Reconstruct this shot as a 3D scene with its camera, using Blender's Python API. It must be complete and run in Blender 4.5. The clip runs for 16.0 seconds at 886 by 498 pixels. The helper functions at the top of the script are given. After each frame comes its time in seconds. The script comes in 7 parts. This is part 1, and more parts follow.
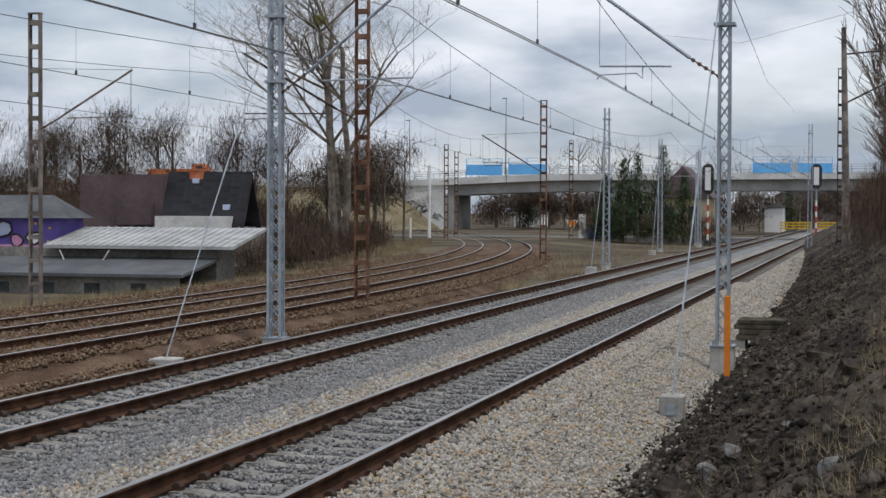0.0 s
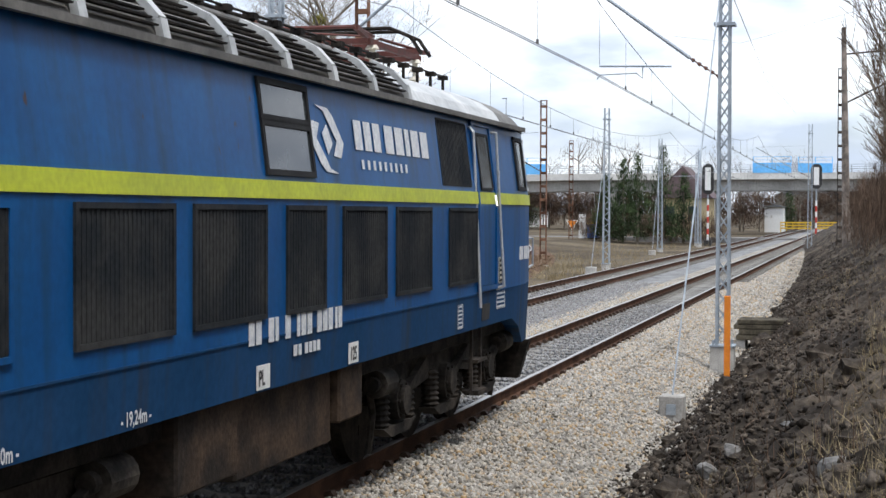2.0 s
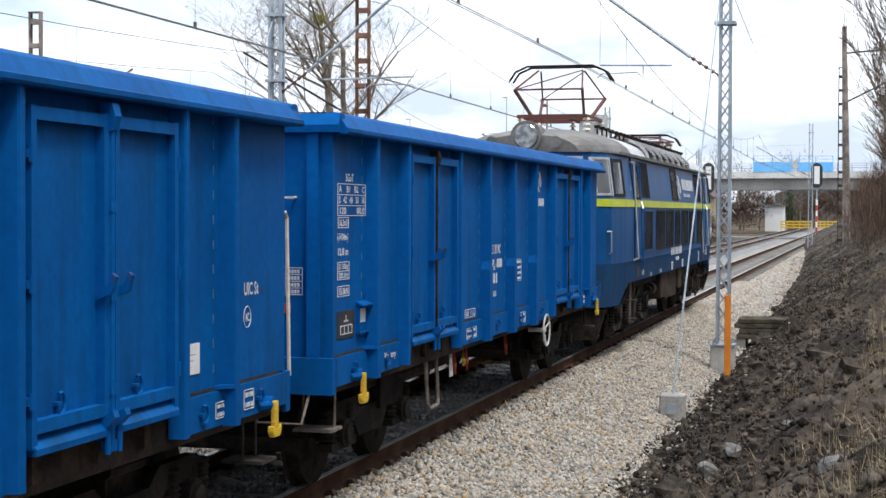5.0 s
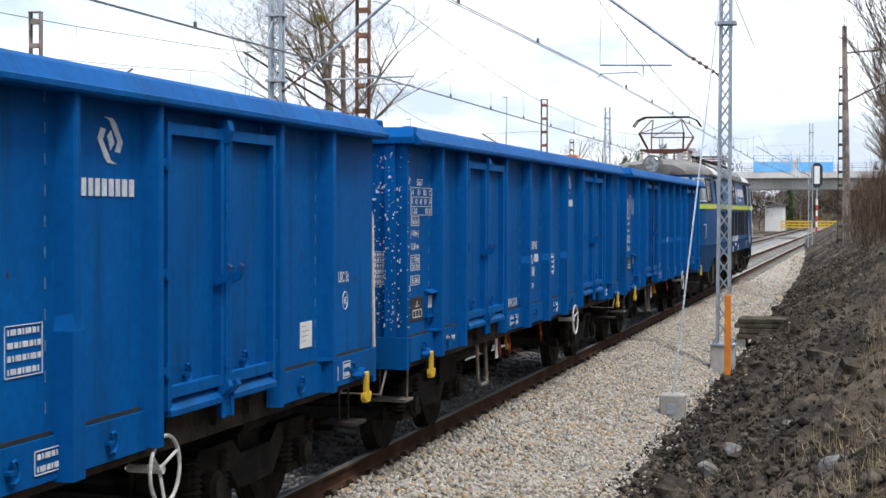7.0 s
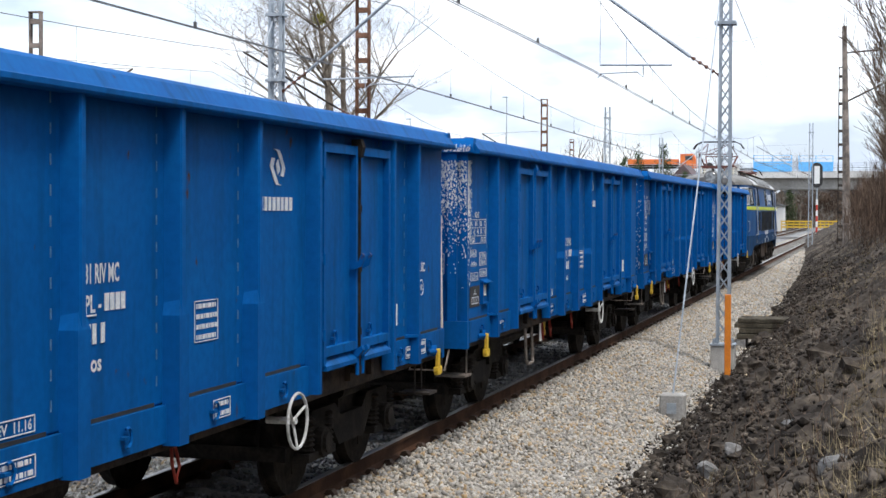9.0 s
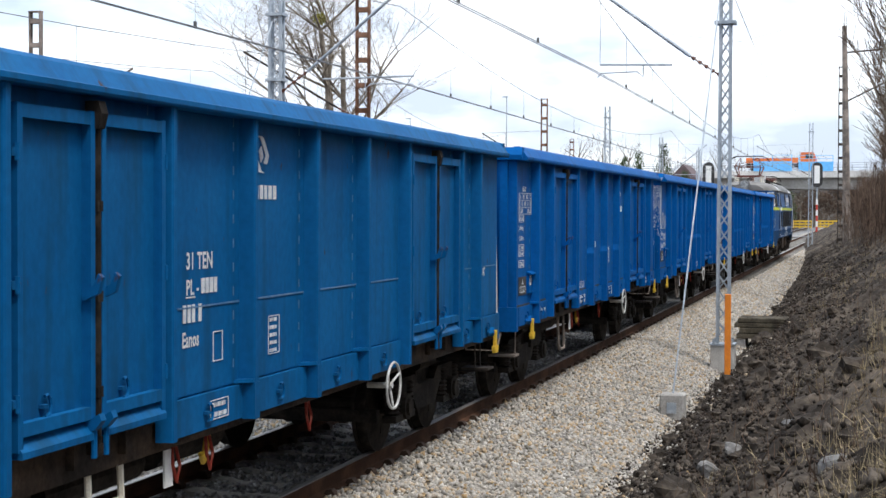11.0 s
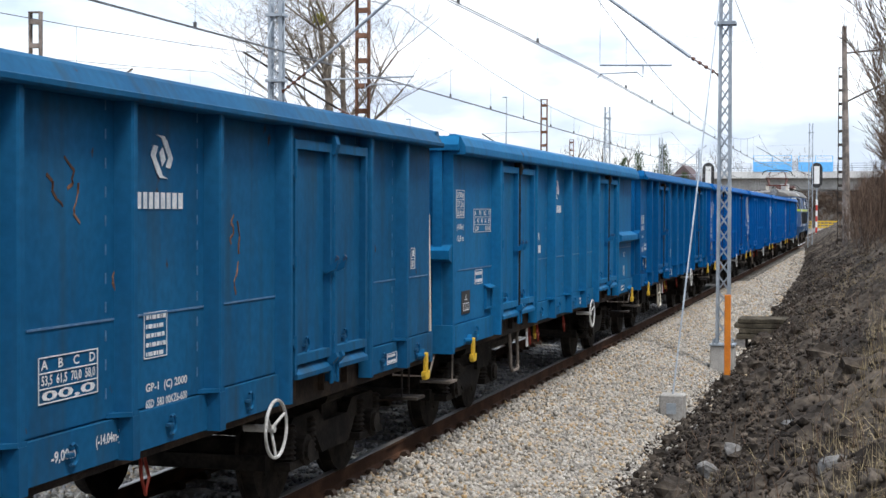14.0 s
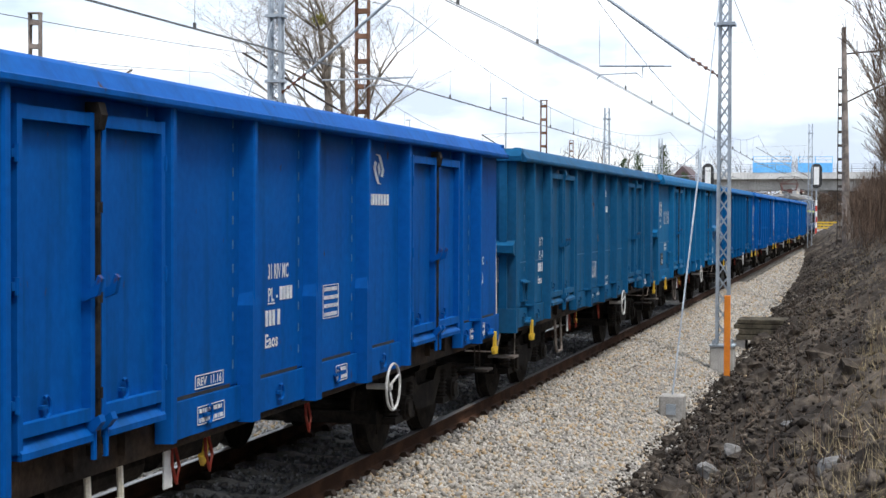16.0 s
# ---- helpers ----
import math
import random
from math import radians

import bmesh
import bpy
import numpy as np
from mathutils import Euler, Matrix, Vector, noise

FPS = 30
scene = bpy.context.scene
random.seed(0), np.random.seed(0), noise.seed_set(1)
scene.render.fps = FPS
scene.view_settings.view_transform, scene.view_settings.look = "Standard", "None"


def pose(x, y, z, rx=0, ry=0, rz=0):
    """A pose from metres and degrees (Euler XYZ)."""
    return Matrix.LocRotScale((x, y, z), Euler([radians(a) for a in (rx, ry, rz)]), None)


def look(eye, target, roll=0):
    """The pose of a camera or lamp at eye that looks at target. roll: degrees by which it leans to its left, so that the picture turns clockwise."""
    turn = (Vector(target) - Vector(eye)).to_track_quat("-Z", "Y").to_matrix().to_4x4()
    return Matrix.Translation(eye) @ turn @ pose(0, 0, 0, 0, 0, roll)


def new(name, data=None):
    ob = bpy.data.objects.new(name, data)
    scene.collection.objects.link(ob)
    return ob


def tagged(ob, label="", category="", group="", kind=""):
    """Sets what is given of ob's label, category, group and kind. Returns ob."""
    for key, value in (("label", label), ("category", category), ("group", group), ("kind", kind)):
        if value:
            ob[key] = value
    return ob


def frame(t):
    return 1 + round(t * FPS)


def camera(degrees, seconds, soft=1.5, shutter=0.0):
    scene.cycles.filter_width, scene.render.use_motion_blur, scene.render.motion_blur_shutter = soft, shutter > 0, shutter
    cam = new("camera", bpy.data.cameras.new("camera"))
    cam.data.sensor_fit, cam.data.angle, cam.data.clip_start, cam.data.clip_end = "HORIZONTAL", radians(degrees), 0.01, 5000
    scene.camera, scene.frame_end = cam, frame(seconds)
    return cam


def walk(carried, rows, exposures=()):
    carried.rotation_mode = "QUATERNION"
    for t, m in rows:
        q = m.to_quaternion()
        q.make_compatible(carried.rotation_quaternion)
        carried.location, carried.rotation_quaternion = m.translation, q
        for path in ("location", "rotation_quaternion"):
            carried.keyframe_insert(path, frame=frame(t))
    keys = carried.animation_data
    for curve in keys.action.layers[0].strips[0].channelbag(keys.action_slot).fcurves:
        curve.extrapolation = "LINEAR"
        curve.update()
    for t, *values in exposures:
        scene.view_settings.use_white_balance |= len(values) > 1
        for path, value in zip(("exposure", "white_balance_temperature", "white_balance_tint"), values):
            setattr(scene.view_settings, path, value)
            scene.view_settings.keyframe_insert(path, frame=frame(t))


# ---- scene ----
# camera: stands on the bank beside the line, with a slight drift of the tripod head
PAN, TILT, LEAN, EYE_Z = 15.0862, -1.3391, 0.2235, 2.431


def aim(d_pan=0.0, d_tilt=0.0):
    a, b = radians(PAN + d_pan), radians(TILT + d_tilt)
    return look((0, 0, EYE_Z), (-100 * math.sin(a) * math.cos(b), 100 * math.cos(a) * math.cos(b), EYE_Z + 100 * math.sin(b)), LEAN)


cam = camera(31.574, 16.0)
walk(cam, [(0, aim()), (2.5, aim()), (4.0, aim(0.012, -0.025)), (9.0, aim(0.02, -0.045)), (12.0, aim(0.02, -0.06)), (14.5, aim(0.01, -0.03)), (16.0, aim(0.0, -0.01))],
     [(0, -0.22), (0.5, -0.22), (1.5, 0.40), (2.5, 0.66), (3.5, 0.76), (16, 0.78)])

# the train's way along the line: metres run since the start
def run(t):
    return 7.825 * t + 0.0222 * t * t


TRACK_1, TRACK_2, PITCH = -5.556, -9.911, 14.04
WAGON_FRONT = -14.64          # front end of the first wagon at the start
LOCO_MID = -4.67

# world: bright broken overcast
world = bpy.data.worlds.new("sky")
scene.world = world
world.use_nodes = True
nt = world.node_tree
nt.nodes.clear()
w_out = nt.nodes.new("ShaderNodeOutputWorld")
w_bg = nt.nodes.new("ShaderNodeBackground")
w_sky = nt.nodes.new("ShaderNodeTexSky")
w_sky.sky_type, w_sky.sun_disc = "NISHITA", False
w_sky.sun_elevation, w_sky.sun_rotation = radians(64), radians(126)
w_sky.air_density, w_sky.dust_density = 1.0, 1.5
w_dim = nt.nodes.new("ShaderNodeMix")
w_dim.data_type, w_dim.blend_type = "RGBA", "MULTIPLY"
w_dim.inputs[0].default_value = 1.0
w_dim.inputs[7].default_value = (0.115, 0.115, 0.115, 1)
w_tc = nt.nodes.new("ShaderNodeTexCoord")
w_map = nt.nodes.new("ShaderNodeMapping")
w_map.inputs["Scale"].default_value = (3.2, 3.2, 10.0)
w_n = nt.nodes.new("ShaderNodeTexNoise")
w_n.inputs["Scale"].default_value, w_n.inputs["Detail"].default_value, w_n.inputs["Roughness"].default_value = 1.7, 7.0, 0.55
w_ramp = nt.nodes.new("ShaderNodeValToRGB")
w_ramp.color_ramp.elements[0].position, w_ramp.color_ramp.elements[0].color = 0.36, (0.62, 0.62, 0.62, 1)
w_ramp.color_ramp.elements[1].position, w_ramp.color_ramp.elements[1].color = 0.56, (1, 1, 1, 1)
w_n2 = nt.nodes.new("ShaderNodeTexNoise")
w_n2.inputs["Scale"].default_value, w_n2.inputs["Detail"].default_value = 2.3, 9.0
w_ramp2 = nt.nodes.new("ShaderNodeValToRGB")
w_ramp2.color_ramp.elements[0].position, w_ramp2.color_ramp.elements[0].color = 0.36, (0.46, 0.535, 0.67, 1)
w_ramp2.color_ramp.elements[1].position, w_ramp2.color_ramp.elements[1].color = 0.62, (1.00, 1.05, 1.13, 1)
w_mix = nt.nodes.new("ShaderNodeMix")
w_mix.data_type = "RGBA"
nt.links.new(w_tc.outputs["Generated"], w_map.inputs["Vector"])
nt.links.new(w_map.outputs["Vector"], w_n.inputs["Vector"])
nt.links.new(w_map.outputs["Vector"], w_n2.inputs["Vector"])
nt.links.new(w_n.outputs["Fac"], w_ramp.inputs["Fac"])
nt.links.new(w_n2.outputs["Fac"], w_ramp2.inputs["Fac"])
nt.links.new(w_sky.outputs["Color"], w_dim.inputs[6])
nt.links.new(w_ramp.outputs["Color"], w_mix.inputs[0])
nt.links.new(w_dim.outputs[2], w_mix.inputs[6])
nt.links.new(w_ramp2.outputs["Color"], w_mix.inputs[7])
w_sep = nt.nodes.new("ShaderNodeSeparateXYZ")
w_up = nt.nodes.new("ShaderNodeMapRange")
w_up.inputs[1].default_value, w_up.inputs[2].default_value = 0.25, 1.0
w_up.inputs[3].default_value, w_up.inputs[4].default_value = 1.0, 1.45
w_lift = nt.nodes.new("ShaderNodeVectorMath")
w_lift.operation = "SCALE"
nt.links.new(w_tc.outputs["Generated"], w_sep.inputs[0])
nt.links.new(w_sep.outputs["Z"], w_up.inputs[0])
nt.links.new(w_mix.outputs[2], w_lift.inputs[0])
nt.links.new(w_up.outputs[0], w_lift.inputs["Scale"])
nt.links.new(w_lift.outputs[0], w_bg.inputs["Color"])
nt.links.new(w_bg.outputs["Background"], w_out.inputs["Surface"])
w_bg.inputs["Strength"].default_value = 1.0
sun = new("sun", bpy.data.lights.new("sun", "SUN"))
sun.data.energy, sun.data.angle, sun.data.color = 1.5, radians(11), (1, 0.96, 0.9)
sun.matrix_world = look((22, -16, 56), (0, 0, 0))


# ---- materials ----
def mat(name, col, col2=None, rough=0.8, metal=0.0, s1=2.0, s2=25.0, bump=0.2, bscale=40.0, spread=0.12, rnd=0.0, lo=0.42, hi=0.62, coords="Object", stretch=(1, 1, 1), island=False, emit=0.0, coat=0.0):
    """A surface of two colours mixed by a broad noise, with a fine second noise, relief and a spread from piece to piece."""
    m = bpy.data.materials.new(name)
    m.use_nodes = True
    t = m.node_tree
    b = t.nodes["Principled BSDF"]
    b.inputs["Roughness"].default_value, b.inputs["Metallic"].default_value = rough, metal
    b.inputs["Coat Weight"].default_value = coat
    if rough >= 0.7:
        b.inputs["Specular IOR Level"].default_value = 0.12
    tc, mp = t.nodes.new("ShaderNodeTexCoord"), t.nodes.new("ShaderNodeMapping")
    mp.inputs["Scale"].default_value = stretch
    t.links.new(tc.outputs[coords], mp.inputs["Vector"])
    n1, n2, n3 = (t.nodes.new("ShaderNodeTexNoise") for _ in range(3))
    for n, s, d in ((n1, s1, 8), (n2, s2, 4), (n3, bscale, 4)):
        n.inputs["Scale"].default_value, n.inputs["Detail"].default_value = s, d
        t.links.new(mp.outputs["Vector"], n.inputs["Vector"])
    r = t.nodes.new("ShaderNodeValToRGB")
    r.color_ramp.elements[0].position, r.color_ramp.elements[0].color = lo, (*col, 1)
    r.color_ramp.elements[1].position, r.color_ramp.elements[1].color = hi, (*(col2 or col), 1)
    t.links.new(n1.outputs["Fac"], r.inputs["Fac"])
    mr = t.nodes.new("ShaderNodeMapRange")
    mr.inputs[1].default_value, mr.inputs[2].default_value = 0.3, 0.7
    mr.inputs[3].default_value, mr.inputs[4].default_value = 1 - spread, 1 + spread
    t.links.new(n2.outputs["Fac"], mr.inputs[0])
    h = t.nodes.new("ShaderNodeHueSaturation")
    t.links.new(r.outputs["Color"], h.inputs["Color"])
    value = mr.outputs[0]
    if rnd:
        src = t.nodes.new("ShaderNodeNewGeometry").outputs["Random Per Island"] if island else t.nodes.new("ShaderNodeObjectInfo").outputs["Random"]
        m2, mu = t.nodes.new("ShaderNodeMapRange"), t.nodes.new("ShaderNodeMath")
        m2.inputs[3].default_value, m2.inputs[4].default_value = 1 - rnd, 1 + rnd
        t.links.new(src, m2.inputs[0])
        mu.operation = "MULTIPLY"
        t.links.new(m2.outputs[0], mu.inputs[0])
        t.links.new(value, mu.inputs[1])
        value = mu.outputs[0]
    t.links.new(value, h.inputs["Value"])
    t.links.new(h.outputs["Color"], b.inputs["Base Color"])
    if emit:
        t.links.new(h.outputs["Color"], b.inputs["Emission Color"])
        b.inputs["Emission Strength"].default_value = emit
    if bump:
        bp = t.nodes.new("ShaderNodeBump")
        bp.inputs["Strength"].default_value, bp.inputs["Distance"].default_value = bump, 0.02
        t.links.new(n3.outputs["Fac"], bp.inputs["Height"])
        t.links.new(bp.outputs["Normal"], b.inputs["Normal"])
    return m


def stones(name, colours, rough=0.9):
    """Loose stones, each of a colour of its own out of a few."""
    m = mat(name, colours[0], colours[0], rough, s1=30, s2=60, bump=0.3, bscale=90)
    t = m.node_tree
    g, r = t.nodes.new("ShaderNodeNewGeometry"), t.nodes.new("ShaderNodeValToRGB")
    cr = r.color_ramp
    while len(cr.elements) < len(colours):
        cr.elements.new(0.5)
    for k, c in enumerate(colours):
        cr.elements[k].position, cr.elements[k].color = k / (len(colours) - 1), (*c, 1)
    t.links.new(g.outputs["Random Per Island"], r.inputs["Fac"])
    hue = next(n for n in t.nodes if n.type == "HUE_SAT")
    t.links.new(r.outputs["Color"], hue.inputs["Color"])
    return m


M = {}
M["gravel_light"] = stones("gravel_light", [(0.17, 0.155, 0.135), (0.37, 0.345, 0.30), (0.52, 0.49, 0.44), (0.39, 0.27, 0.14), (0.46, 0.435, 0.40), (0.25, 0.235, 0.215), (0.42, 0.395, 0.35)])
M["gravel_grey"] = stones("gravel_grey", [(0.13, 0.13, 0.135), (0.23, 0.23, 0.235), (0.35, 0.345, 0.34), (0.18, 0.177, 0.173), (0.26, 0.24, 0.22)])
M["gravel_brown"] = stones("gravel_brown", [(0.07, 0.042, 0.028), (0.14, 0.085, 0.05), (0.21, 0.14, 0.09), (0.10, 0.065, 0.045), (0.28, 0.22, 0.16)])
M["bed_light"] = mat("bed_light", (0.22, 0.20, 0.17), (0.33, 0.30, 0.26), 0.95, s1=1.5, s2=22, bump=1.0, bscale=18, spread=0.35)
M["bed_grey"] = mat("bed_grey", (0.16, 0.16, 0.16), (0.25, 0.25, 0.25), 0.95, s1=1.5, s2=22, bump=1.0, bscale=18, spread=0.35)
M["bed_brown"] = mat("bed_brown", (0.085, 0.052, 0.034), (0.16, 0.105, 0.07), 0.95, s1=0.8, s2=18, bump=1.0, bscale=16, spread=0.4)
M["soil"] = mat("soil", (0.029, 0.024, 0.020), (0.094, 0.077, 0.061), 0.95, s1=1.1, s2=14, bump=1.0, bscale=12, spread=0.4)
M["earth"] = mat("earth", (0.062, 0.048, 0.033), (0.135, 0.108, 0.072), 0.95, s1=0.12, s2=3, bump=0.6, bscale=9, spread=0.3)
M["rail_side"] = mat("rail_side", (0.055, 0.027, 0.016), (0.10, 0.05, 0.03), 0.8, 0.0, s1=3, s2=40, bump=0.2)
M["rail_top"] = mat("rail_top", (0.30, 0.28, 0.26), (0.42, 0.40, 0.38), 0.38, 0.8, s1=2, s2=60, bump=0.03, stretch=(8, 0.3, 1))
M["concrete"] = mat("concrete", (0.36, 0.345, 0.32), (0.50, 0.48, 0.45), 0.9, s1=2.5, s2=40, bump=0.3, spread=0.15, rnd=0.1)
M["sleeper"] = mat("sleeper", (0.17, 0.158, 0.14), (0.28, 0.265, 0.24), 0.92, s1=3, s2=30, bump=0.4, spread=0.2, rnd=0.15)
M["timber"] = mat("timber", (0.045, 0.032, 0.024), (0.10, 0.075, 0.055), 0.92, s1=3, s2=30, bump=0.5, spread=0.25, rnd=0.2)
M["clip"] = mat("clip", (0.05, 0.035, 0.028), (0.09, 0.06, 0.045), 0.7, 0.3)
M["galv"] = mat("galv", (0.30, 0.34, 0.38), (0.42, 0.46, 0.50), 0.55, 0.35, s1=3, s2=30, bump=0.05, spread=0.08)
M["rust"] = mat("rust", (0.085, 0.042, 0.026), (0.24, 0.13, 0.085), 0.85, 0.1, s1=2.2, s2=25, bump=0.25, spread=0.3)
M["rust_grey"] = mat("rust_grey", (0.14, 0.12, 0.105), (0.30, 0.25, 0.215), 0.85, 0.1, s1=2.2, s2=25, bump=0.25, spread=0.3)
M["dark_steel"] = mat("dark_steel", (0.035, 0.030, 0.027), (0.075, 0.062, 0.052), 0.7, 0.3, s1=4, s2=30, bump=0.2, spread=0.25)
M["wire"] = mat("wire", (0.10, 0.10, 0.10), (0.14, 0.135, 0.13), 0.5, 0.6, bump=0)
M["insulator"] = mat("insulator", (0.10, 0.045, 0.03), (0.14, 0.06, 0.04), 0.25, s1=8)
M["orange"] = mat("orange", (0.78, 0.24, 0.015), (0.70, 0.20, 0.02), 0.5, s1=6, s2=40, bump=0.05, spread=0.08)
M["white"] = mat("white", (0.72, 0.72, 0.70), (0.80, 0.80, 0.78), 0.55, s1=5, s2=40, bump=0.05, spread=0.06)
M["cream"] = mat("cream", (0.62, 0.57, 0.47), (0.74, 0.70, 0.60), 0.55, s1=9, s2=60, bump=0.05, spread=0.15)
M["yellow"] = mat("yellow", (0.72, 0.47, 0.03), (0.60, 0.37, 0.03), 0.5, s1=9, s2=60, bump=0.08, spread=0.15)
M["red"] = mat("red", (0.55, 0.04, 0.025), (0.48, 0.04, 0.03), 0.5, s1=9, s2=60, bump=0.05)
M["black"] = mat("black", (0.018, 0.018, 0.019), (0.035, 0.033, 0.031), 0.65, s1=6, s2=40, bump=0.1)
M["stencil"] = mat("stencil", (0.70, 0.71, 0.72), (0.56, 0.58, 0.62), 0.65, s1=14, s2=70, bump=0, spread=0.2)
M["bark"] = mat("bark", (0.12, 0.10, 0.08), (0.24, 0.205, 0.165), 0.95, s1=2, s2=18, bump=0.7, bscale=14, spread=0.25)
M["twig"] = mat("twig", (0.062, 0.042, 0.030), (0.135, 0.092, 0.066), 0.95, s1=0.4, s2=6, bump=0, spread=0.3, rnd=0.35, island=True)
M["twig_grey"] = mat("twig_grey", (0.11, 0.095, 0.078), (0.21, 0.185, 0.15), 0.95, s1=0.4, s2=6, bump=0, spread=0.3, rnd=0.35, island=True)
M["dry_grass"] = mat("dry_grass", (0.20, 0.155, 0.085), (0.36, 0.29, 0.175), 0.95, s1=0.5, s2=6, bump=0, spread=0.3, rnd=0.35, island=True)
M["needles"] = mat("needles", (0.03, 0.05, 0.022), (0.08, 0.115, 0.05), 0.9, s1=0.6, s2=8, bump=0, spread=0.35, rnd=0.4, island=True)
M["clod"] = mat("clod", (0.025, 0.0205, 0.0175), (0.092, 0.076, 0.061), 0.95, s1=2.5, s2=20, bump=0.8, bscale=20, spread=0.35, rnd=0.5, island=True)
M["twig_pale"] = mat("twig_pale", (0.17, 0.145, 0.115), (0.30, 0.262, 0.21), 0.95, s1=0.4, s2=6, bump=0, spread=0.3, rnd=0.3, island=True)
M["mistletoe"] = mat("mistletoe", (0.20, 0.19, 0.03), (0.30, 0.27, 0.06), 0.9, s1=2, s2=9, bump=0, spread=0.25, rnd=0.3, island=True)
M["rock"] = mat("rock", (0.13, 0.125, 0.12), (0.28, 0.27, 0.255), 0.9, s1=5, s2=30, bump=0.6, bscale=25, spread=0.2)


# ---- mesh helpers ----
def box(bm, x0, x1, y0, y1, z0, z1):
    v = [bm.verts.new((x, y, z)) for x in (x0, x1) for y in (y0, y1) for z in (z0, z1)]
    for f in ((0, 1, 3, 2), (4, 6, 7, 5), (0, 4, 5, 1), (2, 3, 7, 6), (0, 2, 6, 4), (1, 5, 7, 3)):
        bm.faces.new([v[i] for i in f])
    return v


def frame_of(d):
    d = Vector(d).normalized()
    a = Vector((0, 0, 1)) if abs(d.z) < 0.9 else Vector((1, 0, 0))
    s = d.cross(a).normalized()
    return s, s.cross(d).normalized()


def tube(bm, p0, p1, r0, r1=None, n=6, caps=True):
    p0, p1 = Vector(p0), Vector(p1)
    r1 = r0 if r1 is None else r1
    s, u = frame_of(p1 - p0)
    rings = [[bm.verts.new(p + s * (r * math.cos(2 * math.pi * k / n)) + u * (r * math.sin(2 * math.pi * k / n))) for k in range(n)] for p, r in ((p0, r0), (p1, r1))]
    for k in range(n):
        bm.faces.new((rings[0][k], rings[0][(k + 1) % n], rings[1][(k + 1) % n], rings[1][k]))
    if caps:
        bm.faces.new(rings[0][::-1])
        bm.faces.new(rings[1])


def pipe(bm, pts, r, n=6):
    """One round bar bent along the points."""
    pts = [Vector(p) for p in pts]
    ways = [(b - a).normalized() for a, b in zip(pts, pts[1:])]
    rings = []
    s, u = frame_of(ways[0])
    for k, p in enumerate(pts):
        d = ways[0] if k == 0 else ways[-1] if k == len(pts) - 1 else (ways[k - 1] + ways[k]).normalized()
        s = (s - d * s.dot(d)).normalized()
        u = s.cross(d)
        rings.append([bm.verts.new(p + s * (r * math.cos(2 * math.pi * j / n)) + u * (r * math.sin(2 * math.pi * j / n))) for j in range(n)])
    for a, b in zip(rings, rings[1:]):
        for j in range(n):
            bm.faces.new((a[j], a[(j + 1) % n], b[(j + 1) % n], b[j]))
    bm.faces.new(rings[0][::-1])
    bm.faces.new(rings[-1])


def bar(bm, p0, p1, w, h):
    """A straight bar of section w (level) by h (upright) from p0 to p1."""
    p0, p1 = Vector(p0), Vector(p1)
    s, u = frame_of(p1 - p0)
    v = [bm.verts.new(p + s * (a * w / 2) + u * (b * h / 2)) for p in (p0, p1) for a, b in ((-1, -1), (1, -1), (1, 1), (-1, 1))]
    for f in ((3, 2, 1, 0), (4, 5, 6, 7), (0, 1, 5, 4), (1, 2, 6, 5), (2, 3, 7, 6), (3, 0, 4, 7)):
        bm.faces.new([v[i] for i in f])


def prism(bm, prof, y0, y1, axis="y"):
    """A closed outline (a, b) drawn out along an axis: y -> (a, y, b), x -> (x, a, b), z -> (a, b, z)."""
    put = {"y": lambda a, b, c: (a, c, b), "x": lambda a, b, c: (c, a, b), "z": lambda a, b, c: (a, b, c)}[axis]
    r0, r1 = ([bm.verts.new(put(a, b, c)) for a, b in prof] for c in (y0, y1))
    n = len(prof)
    for k in range(n):
        bm.faces.new((r0[k], r0[(k + 1) % n], r1[(k + 1) % n], r1[k]))
    bm.faces.new(r0[::-1])
    bm.faces.new(r1)


def mesh_of(name, bm, material, smooth=False, bevel=0.0):
    if bevel:
        bmesh.ops.bevel(bm, geom=bm.edges[:], offset=bevel, segments=1, affect="EDGES", clamp_overlap=True)
    bmesh.ops.recalc_face_normals(bm, faces=bm.faces)
    me = bpy.data.meshes.new(name)
    bm.to_mesh(me)
    bm.free()
    mats = material if isinstance(material, (list, tuple)) else [material]
    for k in mats:
        me.materials.append(M[k] if isinstance(k, str) else k)
    if smooth:
        me.polygons.foreach_set("use_smooth", [True] * len(me.polygons))
    return me


def part(name, bm, material, parent=None, label="", smooth=False, bevel=0.0, at=None):
    ob = new(name, mesh_of(name, bm, material, smooth, bevel))
    if parent is not None:
        ob.parent = parent
    if at is not None:
        ob.matrix_basis = at
    if label:
        tagged(ob, label)
    return ob


def piece(name, me, parent, m):
    ob = new(name, me)
    ob.parent = parent
    ob.matrix_basis = m
    return ob


def empty(name, m, label, category, group="", kind=""):
    ob = new(name)
    ob.empty_display_size = 0.2
    ob.matrix_basis = m
    return tagged(ob, label, category, group, kind)


